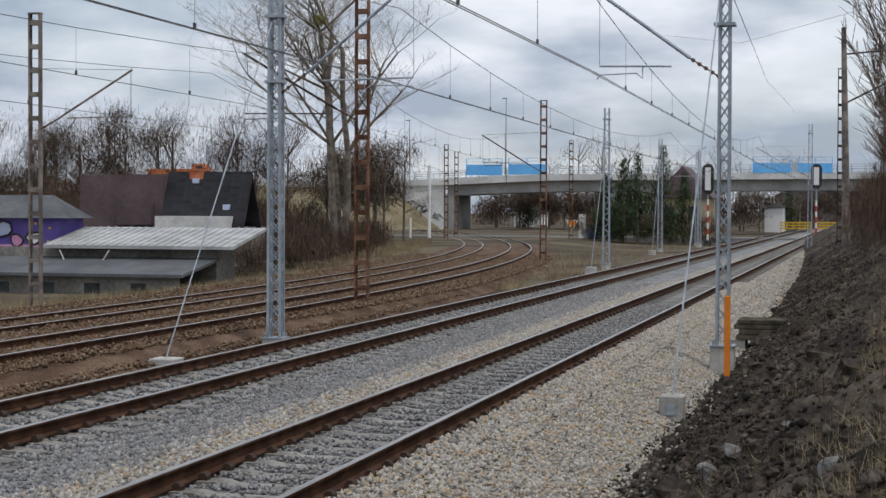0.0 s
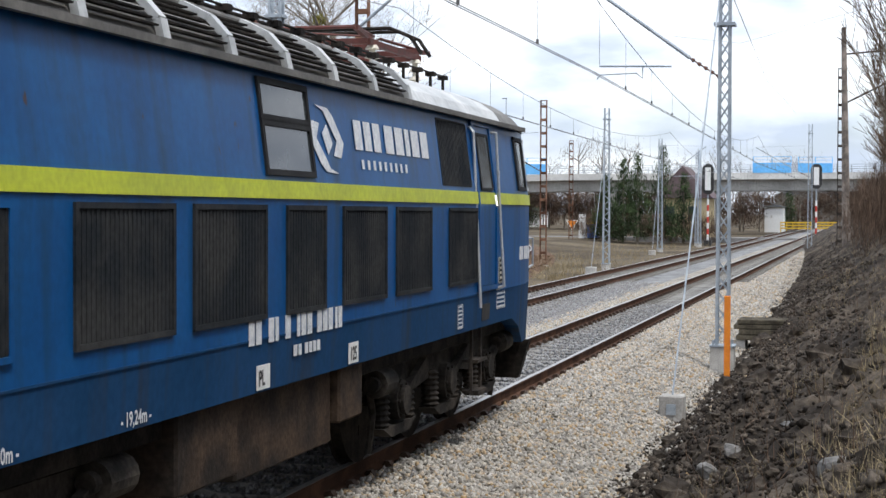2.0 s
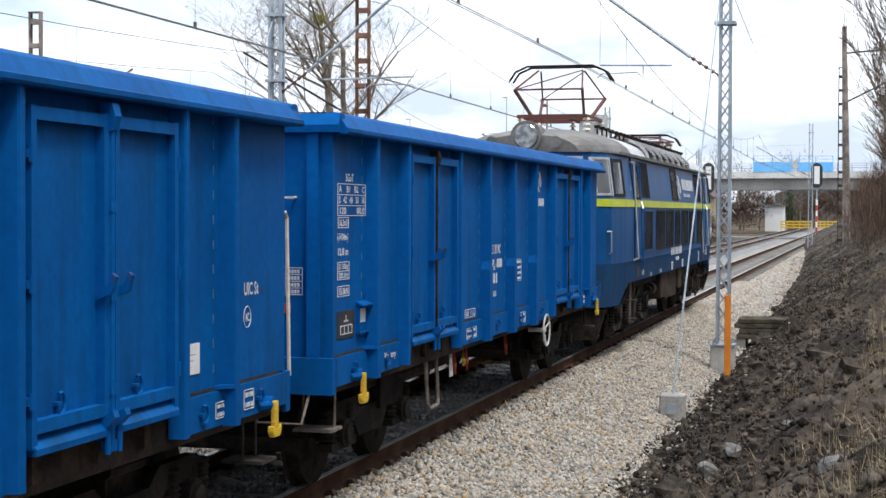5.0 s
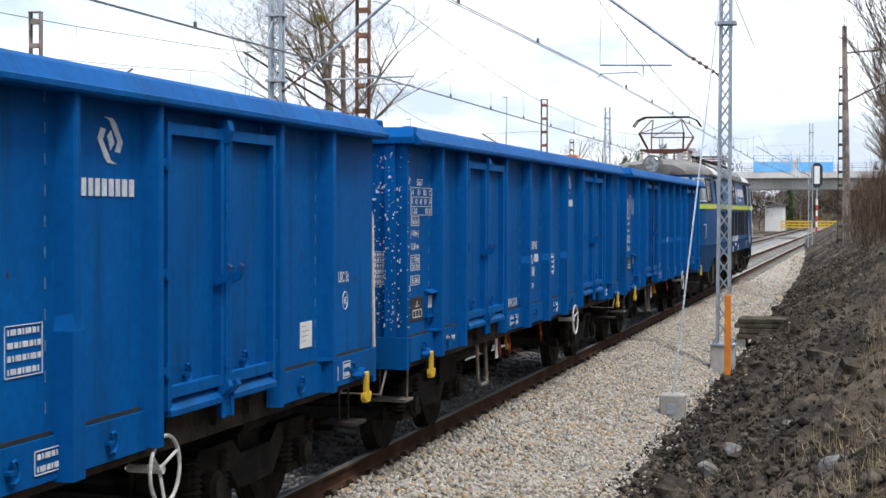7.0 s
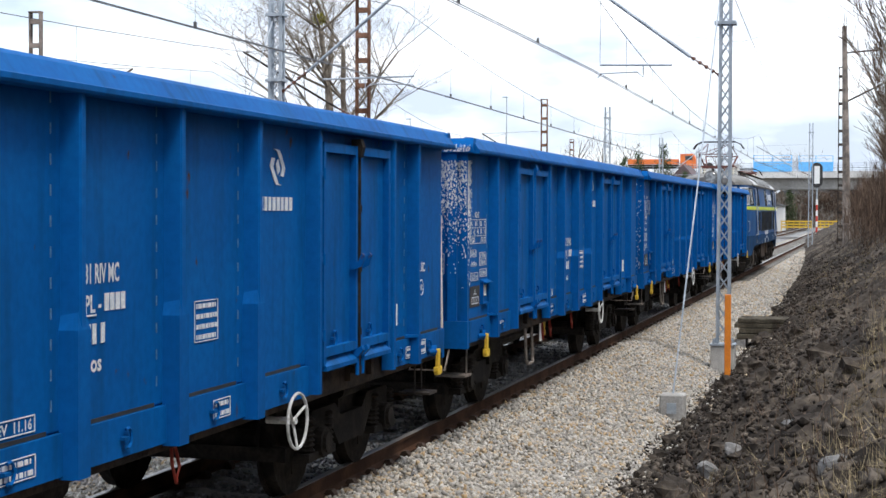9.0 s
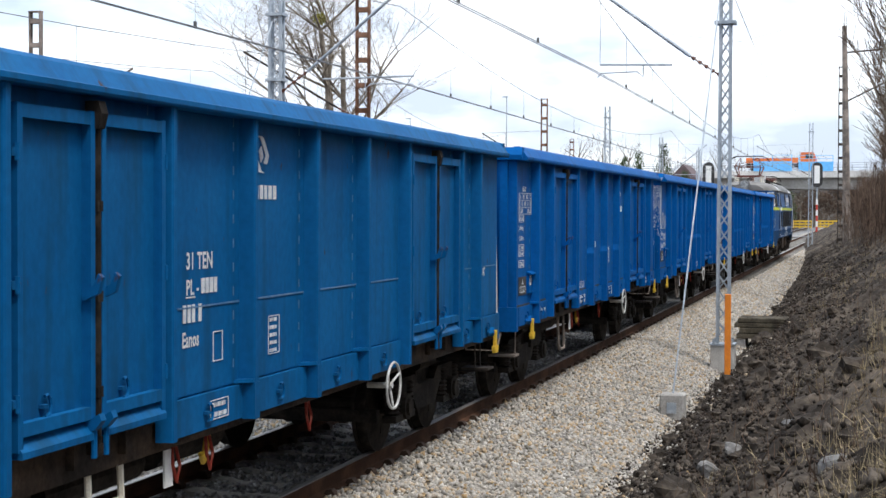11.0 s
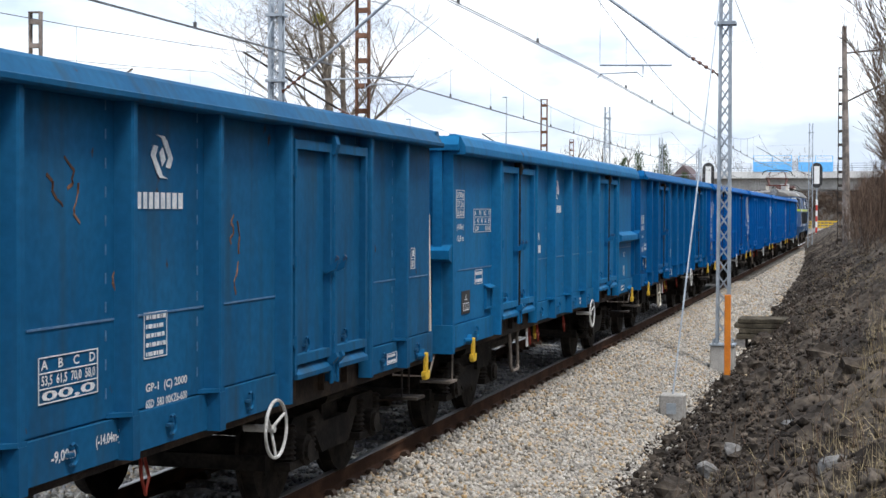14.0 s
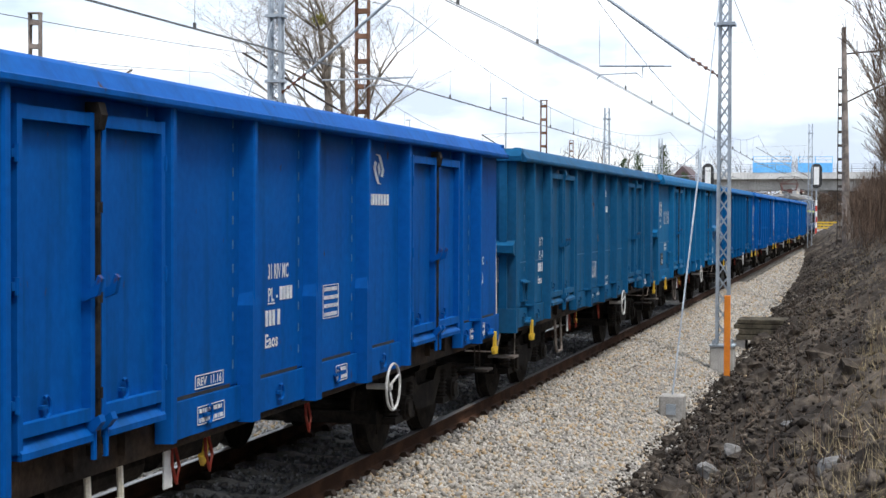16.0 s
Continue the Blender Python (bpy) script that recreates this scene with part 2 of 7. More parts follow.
def soup(name, verts, faces, material, label, category, kind="stuff"):
    """One object out of arrays of corners and triangles."""
    me = bpy.data.meshes.new(name)
    me.vertices.add(len(verts))
    me.vertices.foreach_set("co", np.asarray(verts, np.float32).ravel())
    faces = np.asarray(faces, np.int32)
    me.loops.add(faces.size)
    me.loops.foreach_set("vertex_index", faces.ravel())
    me.polygons.add(len(faces))
    me.polygons.foreach_set("loop_start", np.arange(0, faces.size, 3, dtype=np.int32))
    me.update(calc_edges=True)
    me.materials.append(M[material])
    return tagged(new(name, me), label, category, "", kind)


OCTA_V = np.array([(1, 0, 0), (-1, 0, 0), (0, 1, 0), (0, -1, 0), (0, 0, 1), (0, 0, -1)], float)
OCTA_F = np.array([(0, 2, 4), (2, 1, 4), (1, 3, 4), (3, 0, 4), (2, 0, 5), (1, 2, 5), (3, 1, 5), (0, 3, 5)])


def scatter(rng, pts, size, flat=0.75):
    """Uneven eight-sided stones at the points, tumbled at random."""
    n = len(pts)
    q = rng.normal(size=(n, 4))
    q /= np.linalg.norm(q, axis=1)[:, None]
    w, x, y, z = q.T
    R = np.stack([1 - 2 * (y * y + z * z), 2 * (x * y - z * w), 2 * (x * z + y * w), 2 * (x * y + z * w), 1 - 2 * (x * x + z * z), 2 * (y * z - x * w),
                  2 * (x * z - y * w), 2 * (y * z + x * w), 1 - 2 * (x * x + y * y)], -1).reshape(n, 3, 3)
    sc = (size * rng.uniform(0.6, 1.35, n))[:, None, None] * rng.uniform(0.6, 1.15, (n, 6, 1))
    v = (OCTA_V[None] * np.array([1.15, 0.9, flat])) * sc
    v = np.einsum("nij,nkj->nki", R, v) + np.asarray(pts)[:, None, :]
    f = (OCTA_F[None] + 6 * np.arange(n)[:, None, None]).reshape(-1, 3)
    return v.reshape(-1, 3), f


def blades(rng, base, length, width, lean=0.5, droop=0.0):
    """Thin upright slips: stalks of grass and twigs, a triangle each, at the points."""
    n = len(base)
    a = rng.uniform(0, 2 * math.pi, n)
    ln = length * rng.uniform(0.5, 1.3, n)
    side = np.stack([np.cos(a), np.sin(a), 0 * a], -1) * (width / 2)
    b = rng.uniform(0, 2 * math.pi, n)
    k = np.abs(rng.normal(0, lean, n))
    tip = np.stack([np.cos(b) * k, np.sin(b) * k, 1 - droop * k], -1)
    tip *= (ln / np.linalg.norm(tip, axis=1))[:, None]
    v = np.stack([base - side, base + side, base + tip], 1).reshape(-1, 3)
    return v, np.arange(3 * n).reshape(-1, 3)


# ---- ground, bank and track beds ----
def sstep(a, b, v):
    k = min(max((v - a) / (b - a), 0.0), 1.0)
    return k * k * (3 - 2 * k)


def foot(y):
    return -2.66 - (0.0003 * (min(y, 140) - 25) ** 2 if y > 25 else 0)


def ground_z(x, y):
    z = -0.62 + 0.06 * noise.noise((x * 0.15, y * 0.15, 0))
    z -= 0.35 * sstep(-13.6, -12.6, x) * (1 - sstep(-1.5, 4, x))
    z -= 0.9 * sstep(-23, -34, x) * (1 - sstep(70, 100, y))
    z += 0.5 * sstep(85, 130, y) * sstep(-20, -30, x)
    return z


def bank_z(x, y):
    d = x - foot(y)
    z = -0.72 + 0.55 * max(d, -1.5) - 0.45 * max(d - 4.2, 0)
    rough = min(max(d, 0), 1.0)
    z += rough * (0.22 * noise.noise((x * 0.9, y * 0.7, 3)) + 0.17 * noise.noise((x * 2.4, y * 1.9, 7)) + 0.13 * noise.noise((x * 5, y * 4.4, 9)))
    return z


def grid(name, xs, ys, height, material, label, category, smooth=True):
    me = bpy.data.meshes.new(name)
    verts = [(x, y, height(x, y)) for y in ys for x in xs]
    n = len(xs)
    faces = [(j * n + i, j * n + i + 1, (j + 1) * n + i + 1, (j + 1) * n + i) for j in range(len(ys) - 1) for i in range(n - 1)]
    me.from_pydata(verts, [], faces)
    me.materials.append(M[material])
    me.polygons.foreach_set("use_smooth", [smooth] * len(me.polygons))
    return tagged(new(name, me), label, category, "", "structure")


def steps(*spans):
    out = []
    for a, b, s in spans:
        out += [a + s * k for k in range(int(round((b - a) / s)))]
    return out + [spans[-1][1]]


grid("ground", steps((-3000, -200, 400), (-200, -60, 10), (-60, 20, 2), (20, 200, 20), (200, 3000, 400)),
     steps((-1000, -60, 188), (-60, 160, 2), (160, 300, 10), (300, 3500, 400)), ground_z, "earth", "flat dry ground with winter grass reaching far", "ground")
grid("bank", steps((-4.9, 2.0, 0.11), (2.0, 8.0, 0.5), (8.0, 60.0, 13)), steps((-20, 8, 0.7), (8, 40, 0.11), (40, 120, 0.4), (120, 260, 5)), bank_z, "soil",
     "steep bank of dark freshly dug soil beside the line", "bank", smooth=False)

BED = [(-2.2, -0.80), (-3.0, -0.52), (-3.95, -0.245), (-4.3, -0.225), (-6.9, -0.225), (-7.55, -0.26), (-8.4, -0.26), (-8.7, -0.225), (-11.2, -0.225), (-11.6, -0.26), (-12.9, -0.75)]


def bed_z(x):
    for (a, za), (b, zb) in zip(BED, BED[1:]):
        if b <= x <= a:
            return za + (zb - za) * (a - x) / (a - b)
    return -0.8


def strip(name, lo, hi, material, label):
    bm = bmesh.new()
    pts = [p for p in BED if lo <= p[0] <= hi]
    pts = [(hi, bed_z(hi))] * (pts[0][0] < hi) + pts + [(lo, bed_z(lo))] * (pts[-1][0] > lo)
    prism(bm, pts + [(lo, -1.1), (hi, -1.1)], -40, 330)
    return tagged(part(name, bm, material), label, "track bed", "", "structure")


strip("ballast_shoulder", -4.3, -2.2, "bed_light", "shoulder of pale crushed stone beside the track")
strip("ballast_bed", -6.9, -4.3, "bed_grey", "grey crushed stone between the sleepers")
strip("ballast_strip", -7.55, -6.9, "bed_light", "pale crushed stone strip between the two tracks")
strip("ballast_bed", -12.9, -7.55, "bed_grey", "grey crushed stone under the second track")

CURVE = 365.0


def old_x(x0, y):
    """The old pair of tracks bends away to the left past the masts."""
    return x0 - max(y - 30, 0) ** 2 / (2 * CURVE)


bm = bmesh.new()
ys = steps((-40, 20, 20), (20, 240, 5))
rows = [[bm.verts.new((old_x(x, y), y, z)) for x, z in ((-12.7, -0.62), (-13.5, -0.28), (-16.6, -0.17), (-17.2, -0.22), (-20.6, -0.22), (-22.2, -0.6), (-22.2, -1.0), (-12.7, -1.0))] for y in ys]
for a, b in zip(rows, rows[1:]):
    for k in range(8):
        bm.faces.new((a[k], a[(k + 1) % 8], b[(k + 1) % 8], b[k]))
tagged(part("old_ballast", bm, "bed_brown"), "rust-brown old ballast under the curving tracks", "track bed", "", "structure")

# rails
RAIL = [(-0.075, -0.172), (0.075, -0.172), (0.075, -0.160), (0.010, -0.140), (0.010, -0.045), (0.036, -0.030), (0.036, -0.006), (0.028, 0.0), (-0.028, 0.0), (-0.036, -0.006), (-0.036, -0.030), (-0.010, -0.045), (-0.010, -0.140), (-0.075, -0.160)]


def rail(path, z, label):
    bm = bmesh.new()
    rings = [[bm.verts.new((x + a, y, z + b)) for a, b in RAIL] for x, y in path]
    n = len(RAIL)
    for p, q in zip(rings, rings[1:]):
        for k in range(n):
            f = bm.faces.new((p[k], p[(k + 1) % n], q[(k + 1) % n], q[k]))
            f.material_index = 1 if k in (6, 7, 8) else 0
    return tagged(part("rail", bm, ["rail_side", "rail_top"]), label, "rail", "rails")


for cx in (TRACK_1, TRACK_2):
    for s in (-0.7535, 0.7535):
        rail([(cx + s, y) for y in (-40, 60, 330)], 0.0, "worn steel rail with rust-brown sides on concrete sleepers")
T3, T4 = -15.1, -18.75
for cx, z in ((T3, -0.05), (T4, -0.1)):
    for s in (-0.7535, 0.7535):
        rail([(old_x(cx + s, y), y) for y in ys], z, "old rust-brown steel rail of a curving track")

# ---- masts ----
def lattice_mast(x, y, z0, top, label, w0=0.34, w1=0.24, group="grey lattice masts", footing=0.45):
    """Four-legged tapered lattice mast on a concrete footing."""
    ob = empty("catenary_mast", pose(x, y, z0), label, "mast", group)
    bm = bmesh.new()
    box(bm, -footing / 2, footing / 2, -footing / 2, footing / 2, -0.5, 0.30)
    part("footing", bm, "concrete", ob, "pale concrete footing", bevel=0.015)
    bm = bmesh.new()
    box(bm, -0.24, 0.24, -0.24, 0.24, 0.30, 0.33)
    for a in (-0.17, 0.17):
        for b in (-0.17, 0.17):
            tube(bm, (a, b, 0.33), (a, b, 0.42), 0.022, n=6)
    part("base_plate", bm, "galv", ob)
    legs = []
    for a in (-1, 1):
        for b in (-1, 1):
            bm = bmesh.new()
            p0, p1 = (a * w0 / 2, b * w0 * 0.4, 0.33), (a * w1 / 2, b * w1 * 0.4, top - z0)
            bar(bm, p0, p1, 0.055, 0.055)
            legs.append(part("leg", bm, "galv", ob))
    bm = bmesh.new()
    near = y < 40
    z, k = 0.45, 0
    while z < top - z0 - 0.3:
        for face in (-1, 1):
            f0, f1 = z / (top - z0), (z + 0.3) / (top - z0)
            wa, wb = w0 + (w1 - w0) * f0, w0 + (w1 - w0) * f1
            s = 1 if k % 2 else -1
            for p, q in (((s * wa / 2, face * wa * 0.4, z), (-s * wb / 2, face * wb * 0.4, z + 0.3)), ((face * wa / 2, s * wa * 0.4, z), (face * wb / 2, -s * wb * 0.4, z + 0.3))):
                bar(bm, p, q, 0.018, 0.018)
                if near:
                    part("lacing_bar", bm, "galv", ob)
                    bm = bmesh.new()
                    bar(bm, (-p[0] if abs(p[0] - q[0]) > 0.05 else p[0], p[1] if abs(p[0] - q[0]) > 0.05 else -p[1], p[2]), (-q[0] if abs(p[0] - q[0]) > 0.05 else q[0], q[1] if abs(p[0] - q[0]) > 0.05 else -q[1], q[2]), 0.018, 0.018)
                    part("lacing_bar", bm, "galv", ob)
                    bm = bmesh.new()
        z, k = z + 0.3, k + 1
    if not near:
        tagged(part("lacing", bm, "galv", ob), kind="stuff")
    for zz in (0.75, 0.93):
        bm = bmesh.new()
        h = (top - z0) * zz
        box(bm, -0.2, 0.2, -0.17, 0.17, h - 0.03, h + 0.03)
        part("clamp", bm, "galv", ob)
    return ob


def channel_mast(x, y, z0, top, label, material, w=0.40, dark=0.0):
    """Old mast of two steel channels joined by batten plates."""
    ob = empty("channel_mast", pose(x, y, z0), label, "mast", "old riveted masts")
    h = top - z0
    for s in (-1, 1):
        bm = bmesh.new()
        prism(bm, [(s * w / 2, -0.09), (s * w / 2, 0.09), (s * (w / 2 - 0.05), 0.09), (s * (w / 2 - 0.05), 0.075), (s * (w / 2 - 0.012), 0.075), (s * (w / 2 - 0.012), -0.075), (s * (w / 2 - 0.05), -0.075), (s * (w / 2 - 0.05), -0.09)][::s], 0, h, "z")
        part("channel", bm, material, ob)
    bm = bmesh.new()
    box(bm, -0.3, 0.3, -0.3, 0.3, -0.3, 0.06)
    part("footing", bm, "concrete", ob)
    zz = 0.75
    while zz < h:
        for s in (-1, 1):
            bm = bmesh.new()
            box(bm, -w / 2 + 0.01, w / 2 - 0.01, s * 0.092 - 0.005, s * 0.092 + 0.005, zz - 0.07, zz + 0.07)
            part("batten", bm, material, ob)
        zz += 0.74
    bm = bmesh.new()
    box(bm, -w / 2 - 0.01, w / 2 + 0.01, -0.1, 0.1, h, h + 0.04)
    part("cap", bm, material, ob)
    return ob


def insulator(bm, p, q, r=0.045, n=5):
    p, q = Vector(p), Vector(q)
    tube(bm, p, q, r * 0.4, n=6)
    for k in range(n):
        a = p.lerp(q, (k + 0.3) / n)
        tube(bm, a, p.lerp(q, (k + 0.75) / n), r, r * 0.6, 8)


def cantilever(x, y, z, reach, z_tip, label, material="galv", steady=0.0):
    """A slanting tube from a mast with a top stay, a level registration arm and a steady arm. reach is signed."""
    ob = empty("cantilever", pose(x, y, z), label, "cantilever", "catenary arms")
    s = 1 if reach > 0 else -1
    bm = bmesh.new()
    tube(bm, (s * 0.55, 0, (z_tip - z) * 0.55 / abs(reach)), (reach, 0, z_tip - z), 0.035, n=8)
    part("slant_tube", bm, material, ob)
    bm = bmesh.new()
    insulator(bm, (-s * 0.06, 0, 0), (s * 0.55, 0, (z_tip - z) * 0.55 / abs(reach)))
    part("insulator", bm, "insulator", ob)
    bm = bmesh.new()
    ra = 0.62 * reach
    tube(bm, (s * 0.9, 0, steady - z), (reach * 0.98, 0, steady - z + 0.03), 0.022, n=6)
    tube(bm, (reach * 0.98, 0, steady - z + 0.03), (reach * 0.98, 0, z_tip - z), 0.006, n=4)
    part("registration_arm", bm, material, ob)
    bm = bmesh.new()
    pipe(bm, [(ra, 0, steady - z), (ra, 0, steady - z - 0.22), (ra + s * 0.12, 0, steady - z - 0.12), (reach * 0.97, 0, steady - z - 0.14), (reach, 0, steady - z - 0.22)], 0.014, 5)
    part("steady_arm", bm, material, ob)
    bm = bmesh.new()
    tube(bm, (reach, 0, z_tip - z), (s * 0.15, 0, z_tip - z + 0.1), 0.008, n=4)
    part("stay", bm, material, ob)
    return ob


def guy(x0, y0, z0, x1, y1, z1, zb, w=0.5):
    ob = empty("guy_anchor", pose(x0, y0, zb), "pale concrete anchor block with a steel guy rod", "anchor", "guy anchors")
    bm = bmesh.new()
    box(bm, -w / 2, w / 2, -w / 2, w / 2, -0.4, z0 - zb)
    part("block", bm, "concrete", ob, bevel=0.02)
    bm = bmesh.new()
    tube(bm, (0, 0, z0 - zb), (x1 - x0, y1 - y0, z1 - zb), 0.014, n=5)
    part("rod", bm, "galv", ob, "galvanised guy rod")
    return ob


lattice_mast(-2.63, 30.45, -0.42, 8.2, "grey galvanised lattice mast on a pale concrete block", 0.22, 0.17)
lattice_mast(-12.36, 31.9, -0.62, 7.2, "grey galvanised lattice mast with a heavy cap", 0.27, 0.24)
lattice_mast(-13.53, 84.1, -0.62, 8.1, "grey lattice mast on a low concrete block")
lattice_mast(-15.42, 122.0, -0.62, 8.2, "grey lattice mast with a slanting arm and a thin aerial")
lattice_mast(-14.6, 143.5, -0.62, 8.3, "grey lattice mast standing in a row")
lattice_mast(-15.2, 147.5, -0.62, 8.2, "grey lattice mast standing close to another")
lattice_mast(-3.93, 117.5, -0.55, 8.95, "slim grey mast beside the line with a small white plate", 0.30, 0.24)
channel_mast(-25.0, 43.9, -0.62, 8.55, "old weathered mast of two steel channels with battens", "rust_grey")
channel_mast(-14.37, 44.1, -0.55, 9.6, "old rust-red mast of two steel channels with battens", "rust", 0.42)
channel_mast(-17.35, 85.8, -0.55, 8.65, "old brown mast of two steel channels with battens", "rust", 0.38)
channel_mast(-38.8, 145.0, -0.5, 8.9, "old brown mast beside the bridge", "rust", 0.42)
channel_mast(-27.6, 150.0, -0.5, 9.4, "old brown mast beyond the crossing", "rust", 0.42)
channel_mast(-43.0, 165.0, -0.5, 9.0, "old brown mast standing far off by the abutment", "rust", 0.42)
guy(-12.7, 27.1, -0.33, -12.38, 31.7, 6.5, -0.7)
guy(-2.73, 23.2, -0.25, -2.66, 30.3, 7.2, -0.75, 0.36)
guy(-13.15, 77.1, -0.25, -13.5, 83.8, 6.5, -0.7)
guy(-15.1, 115.0, -0.3, -15.4, 121.6, 6.5, -0.7)
cantilever(-2.75, 30.45, 5.02, -2.35, 6.75, "galvanised slanting arm over the track held by insulators", "galv", 5.27)
cantilever(-12.2, 31.9, 4.98, 3.0, 7.4, "galvanised slanting arm over the second track", "galv", 5.25)
cantilever(-24.8, 43.9, 4.95, 3.1, 6.75, "weathered slanting arm over the far track", "rust_grey", 5.3)
cantilever(-14.6, 44.1, 5.15, -3.55, 7.2, "dark rusty slanting arm over the curving track", "dark_steel", 5.35)
cantilever(-17.5, 85.8, 4.7, -3.4, 6.8, "dark rusty slanting arm above the old track", "dark_steel", 5.2)
cantilever(-15.3, 122.0, 5.0, 3.4, 7.6, "galvanised slanting arm in the distance", "galv", 5.3)
cantilever(-4.05, 117.5, 5.1, -3.8, 7.3, "galvanised slanting arm far along the track", "galv", 6.0)


# ---- overhead wires ----
def catenary(x0, supports, z_contact, z_top, sag, label, bend=False, twin=True):
    """Contact wire, carrying wire and droppers of one track."""
    ob = empty("overhead_line", pose(0, 0, 0), label, "overhead wire", "overhead wires")
    px = (lambda y: old_x(x0, y)) if bend else (lambda y: x0)
    a = [(px(y) + (0.35 if k % 2 else -0.2), y) for k, y in enumerate(supports)]
    for d in ((-0.03, 0.03) if twin else (0,)):
        bm = bmesh.new()
        pipe(bm, [(x + d, y, z_contact) for x, y in a], 0.0085, 5)
        part("contact_wire", bm, "wire", ob)
    bm, drop, line = bmesh.new(), bmesh.new(), []
    for (xa, ya), (xb, yb) in zip(a, a[1:]):
        pts = [(xa + (xb - xa) * k / 12, ya + (yb - ya) * k / 12, z_top - sag * (1 - (2 * k / 12 - 1) ** 2)) for k in range(13)]
        line += pts[1:] if line else pts
        for k in range(1, 12):
            x, y, z = pts[k]
            tube(drop, (x, y, z), (x, y, z_contact), 0.004, n=4)
            box(drop, x - 0.02, x + 0.02, y - 0.02, y + 0.02, z_contact + 0.01, z_contact + 0.09)
    pipe(bm, line, 0.0085, 5)
    part("carrying_wire", bm, "wire", ob)
    tagged(part("dropper", drop, "wire", ob), kind="stuff")
    return ob


catenary(TRACK_1, [-30, 30.45, 88, 130, 185, 240, 300], 5.20, 6.72, 1.2, "twin copper contact wires with droppers over the near track")
catenary(TRACK_2, [-30, 31.9, 84, 122, 175, 235, 300], 5.14, 6.75, 1.1, "twin copper contact wires with droppers over the second track")
catenary(T3, [-20, 44.1, 85.8, 145, 200], 5.12, 6.8, 1.0, "contact wire with droppers over an old track", bend=True, twin=False)
catenary(T4 - 0.4, [-20, 43.9, 85.8, 145, 200], 4.95, 6.6, 1.0, "contact wire with droppers over the outer old track", bend=True, twin=False)
for pts, lab in (([(-2.5, 30.45, 6.6), (-3.4, 52, 7.4), (-4.5, 75, 8.6), (-4.9, 100, 9.5), (-5.02, 117.5, 9.81)], "thin sagging feeder wire strung between masts"),
                 ([(0.65, 60, 10.2), (-6.93, 90, 12.04), (-14.71, 110, 14.99)], "thin wire slanting across the sky"), ([(10, 85, 11.2), (-1.2, 85, 10.6)], "wire at the old concrete pole")):
    bm = bmesh.new()
    pipe(bm, pts, 0.008, 4)
    tagged(part("overhead_cable", bm, "wire"), lab, "wire", "overhead wires")


# ---- the train: shared pieces ----
def paint(name, col, col2, dirt, rough=0.55):
    """Worn enamel: two shades, with vertical streaks of grime and small rust spots."""
    m = mat(name, col, col2, rough, s1=1.3, s2=16, bump=0.06, bscale=5, spread=0.10, lo=0.35, hi=0.68, rnd=0.05)
    t = m.node_tree
    b = t.nodes["Principled BSDF"]
    b.inputs["Specular IOR Level"].default_value = 0.05
    hue = next(n for n in t.nodes if n.type == "HUE_SAT")
    tc = t.nodes.new("ShaderNodeTexCoord")

    def spots(scale, stretch, lo, hi, colour, under):
        mp, n, r, mx = (t.nodes.new(k) for k in ("ShaderNodeMapping", "ShaderNodeTexNoise", "ShaderNodeValToRGB", "ShaderNodeMix"))
        mp.inputs["Scale"].default_value = stretch
        n.inputs["Scale"].default_value, n.inputs["Detail"].default_value = scale, 6
        r.color_ramp.elements[0].position, r.color_ramp.elements[1].position = lo, hi
        mx.data_type = "RGBA"
        t.links.new(tc.outputs["Object"], mp.inputs["Vector"])
        t.links.new(mp.outputs["Vector"], n.inputs["Vector"])
        t.links.new(n.outputs["Fac"], r.inputs["Fac"])
        t.links.new(r.outputs["Color"], mx.inputs[0])
        t.links.new(under, mx.inputs[6])
        mx.inputs[7].default_value = (*colour, 1)
        return mx.outputs[2]

    c = spots(2.2, (1, 2.2, 0.25), 0.50, 0.86, dirt, hue.outputs["Color"])
    c = spots(7.0, (1, 1, 0.6), 0.70, 0.76, (0.07, 0.032, 0.018), c)
    t.links.new(c, b.inputs["Base Color"])
    return m


M["blue"] = paint("blue", (0.002, 0.084, 0.295), (0.002, 0.102, 0.34), (0.005, 0.045, 0.115))
M["blue_deep"] = paint("blue_deep", (0.003, 0.089, 0.25), (0.005, 0.108, 0.29), (0.010, 0.045, 0.085))
M["teal"] = paint("teal", (0.008, 0.120, 0.285), (0.014, 0.148, 0.32), (0.02, 0.075, 0.13))
M["teal_dark"] = paint("teal_dark", (0.008, 0.084, 0.195), (0.013, 0.106, 0.23), (0.03, 0.052, 0.066))
M["blue_new"] = paint("blue_new", (0.002, 0.080, 0.325), (0.002, 0.094, 0.37), (0.004, 0.046, 0.13))
M["weld"] = mat("weld", (0.05, 0.15, 0.30), (0.10, 0.19, 0.31), 0.6, s1=8, s2=40, bump=0.1, spread=0.3)
M["dull_white"] = mat("dull_white", (0.40, 0.40, 0.38), (0.58, 0.58, 0.56), 0.6, s1=9, s2=50, bump=0.05, spread=0.2)
M["dull_red"] = mat("dull_red", (0.22, 0.03, 0.02), (0.34, 0.10, 0.07), 0.7, s1=9, s2=50, bump=0.05)
M["orange_red"] = mat("orange_red", (0.62, 0.09, 0.02), (0.52, 0.07, 0.02), 0.35, s1=9, s2=50, bump=0.05)
M["yellow_sign"] = mat("yellow_sign", (0.62, 0.50, 0.05), (0.54, 0.43, 0.06), 0.5, s1=9, s2=50, bump=0.02)
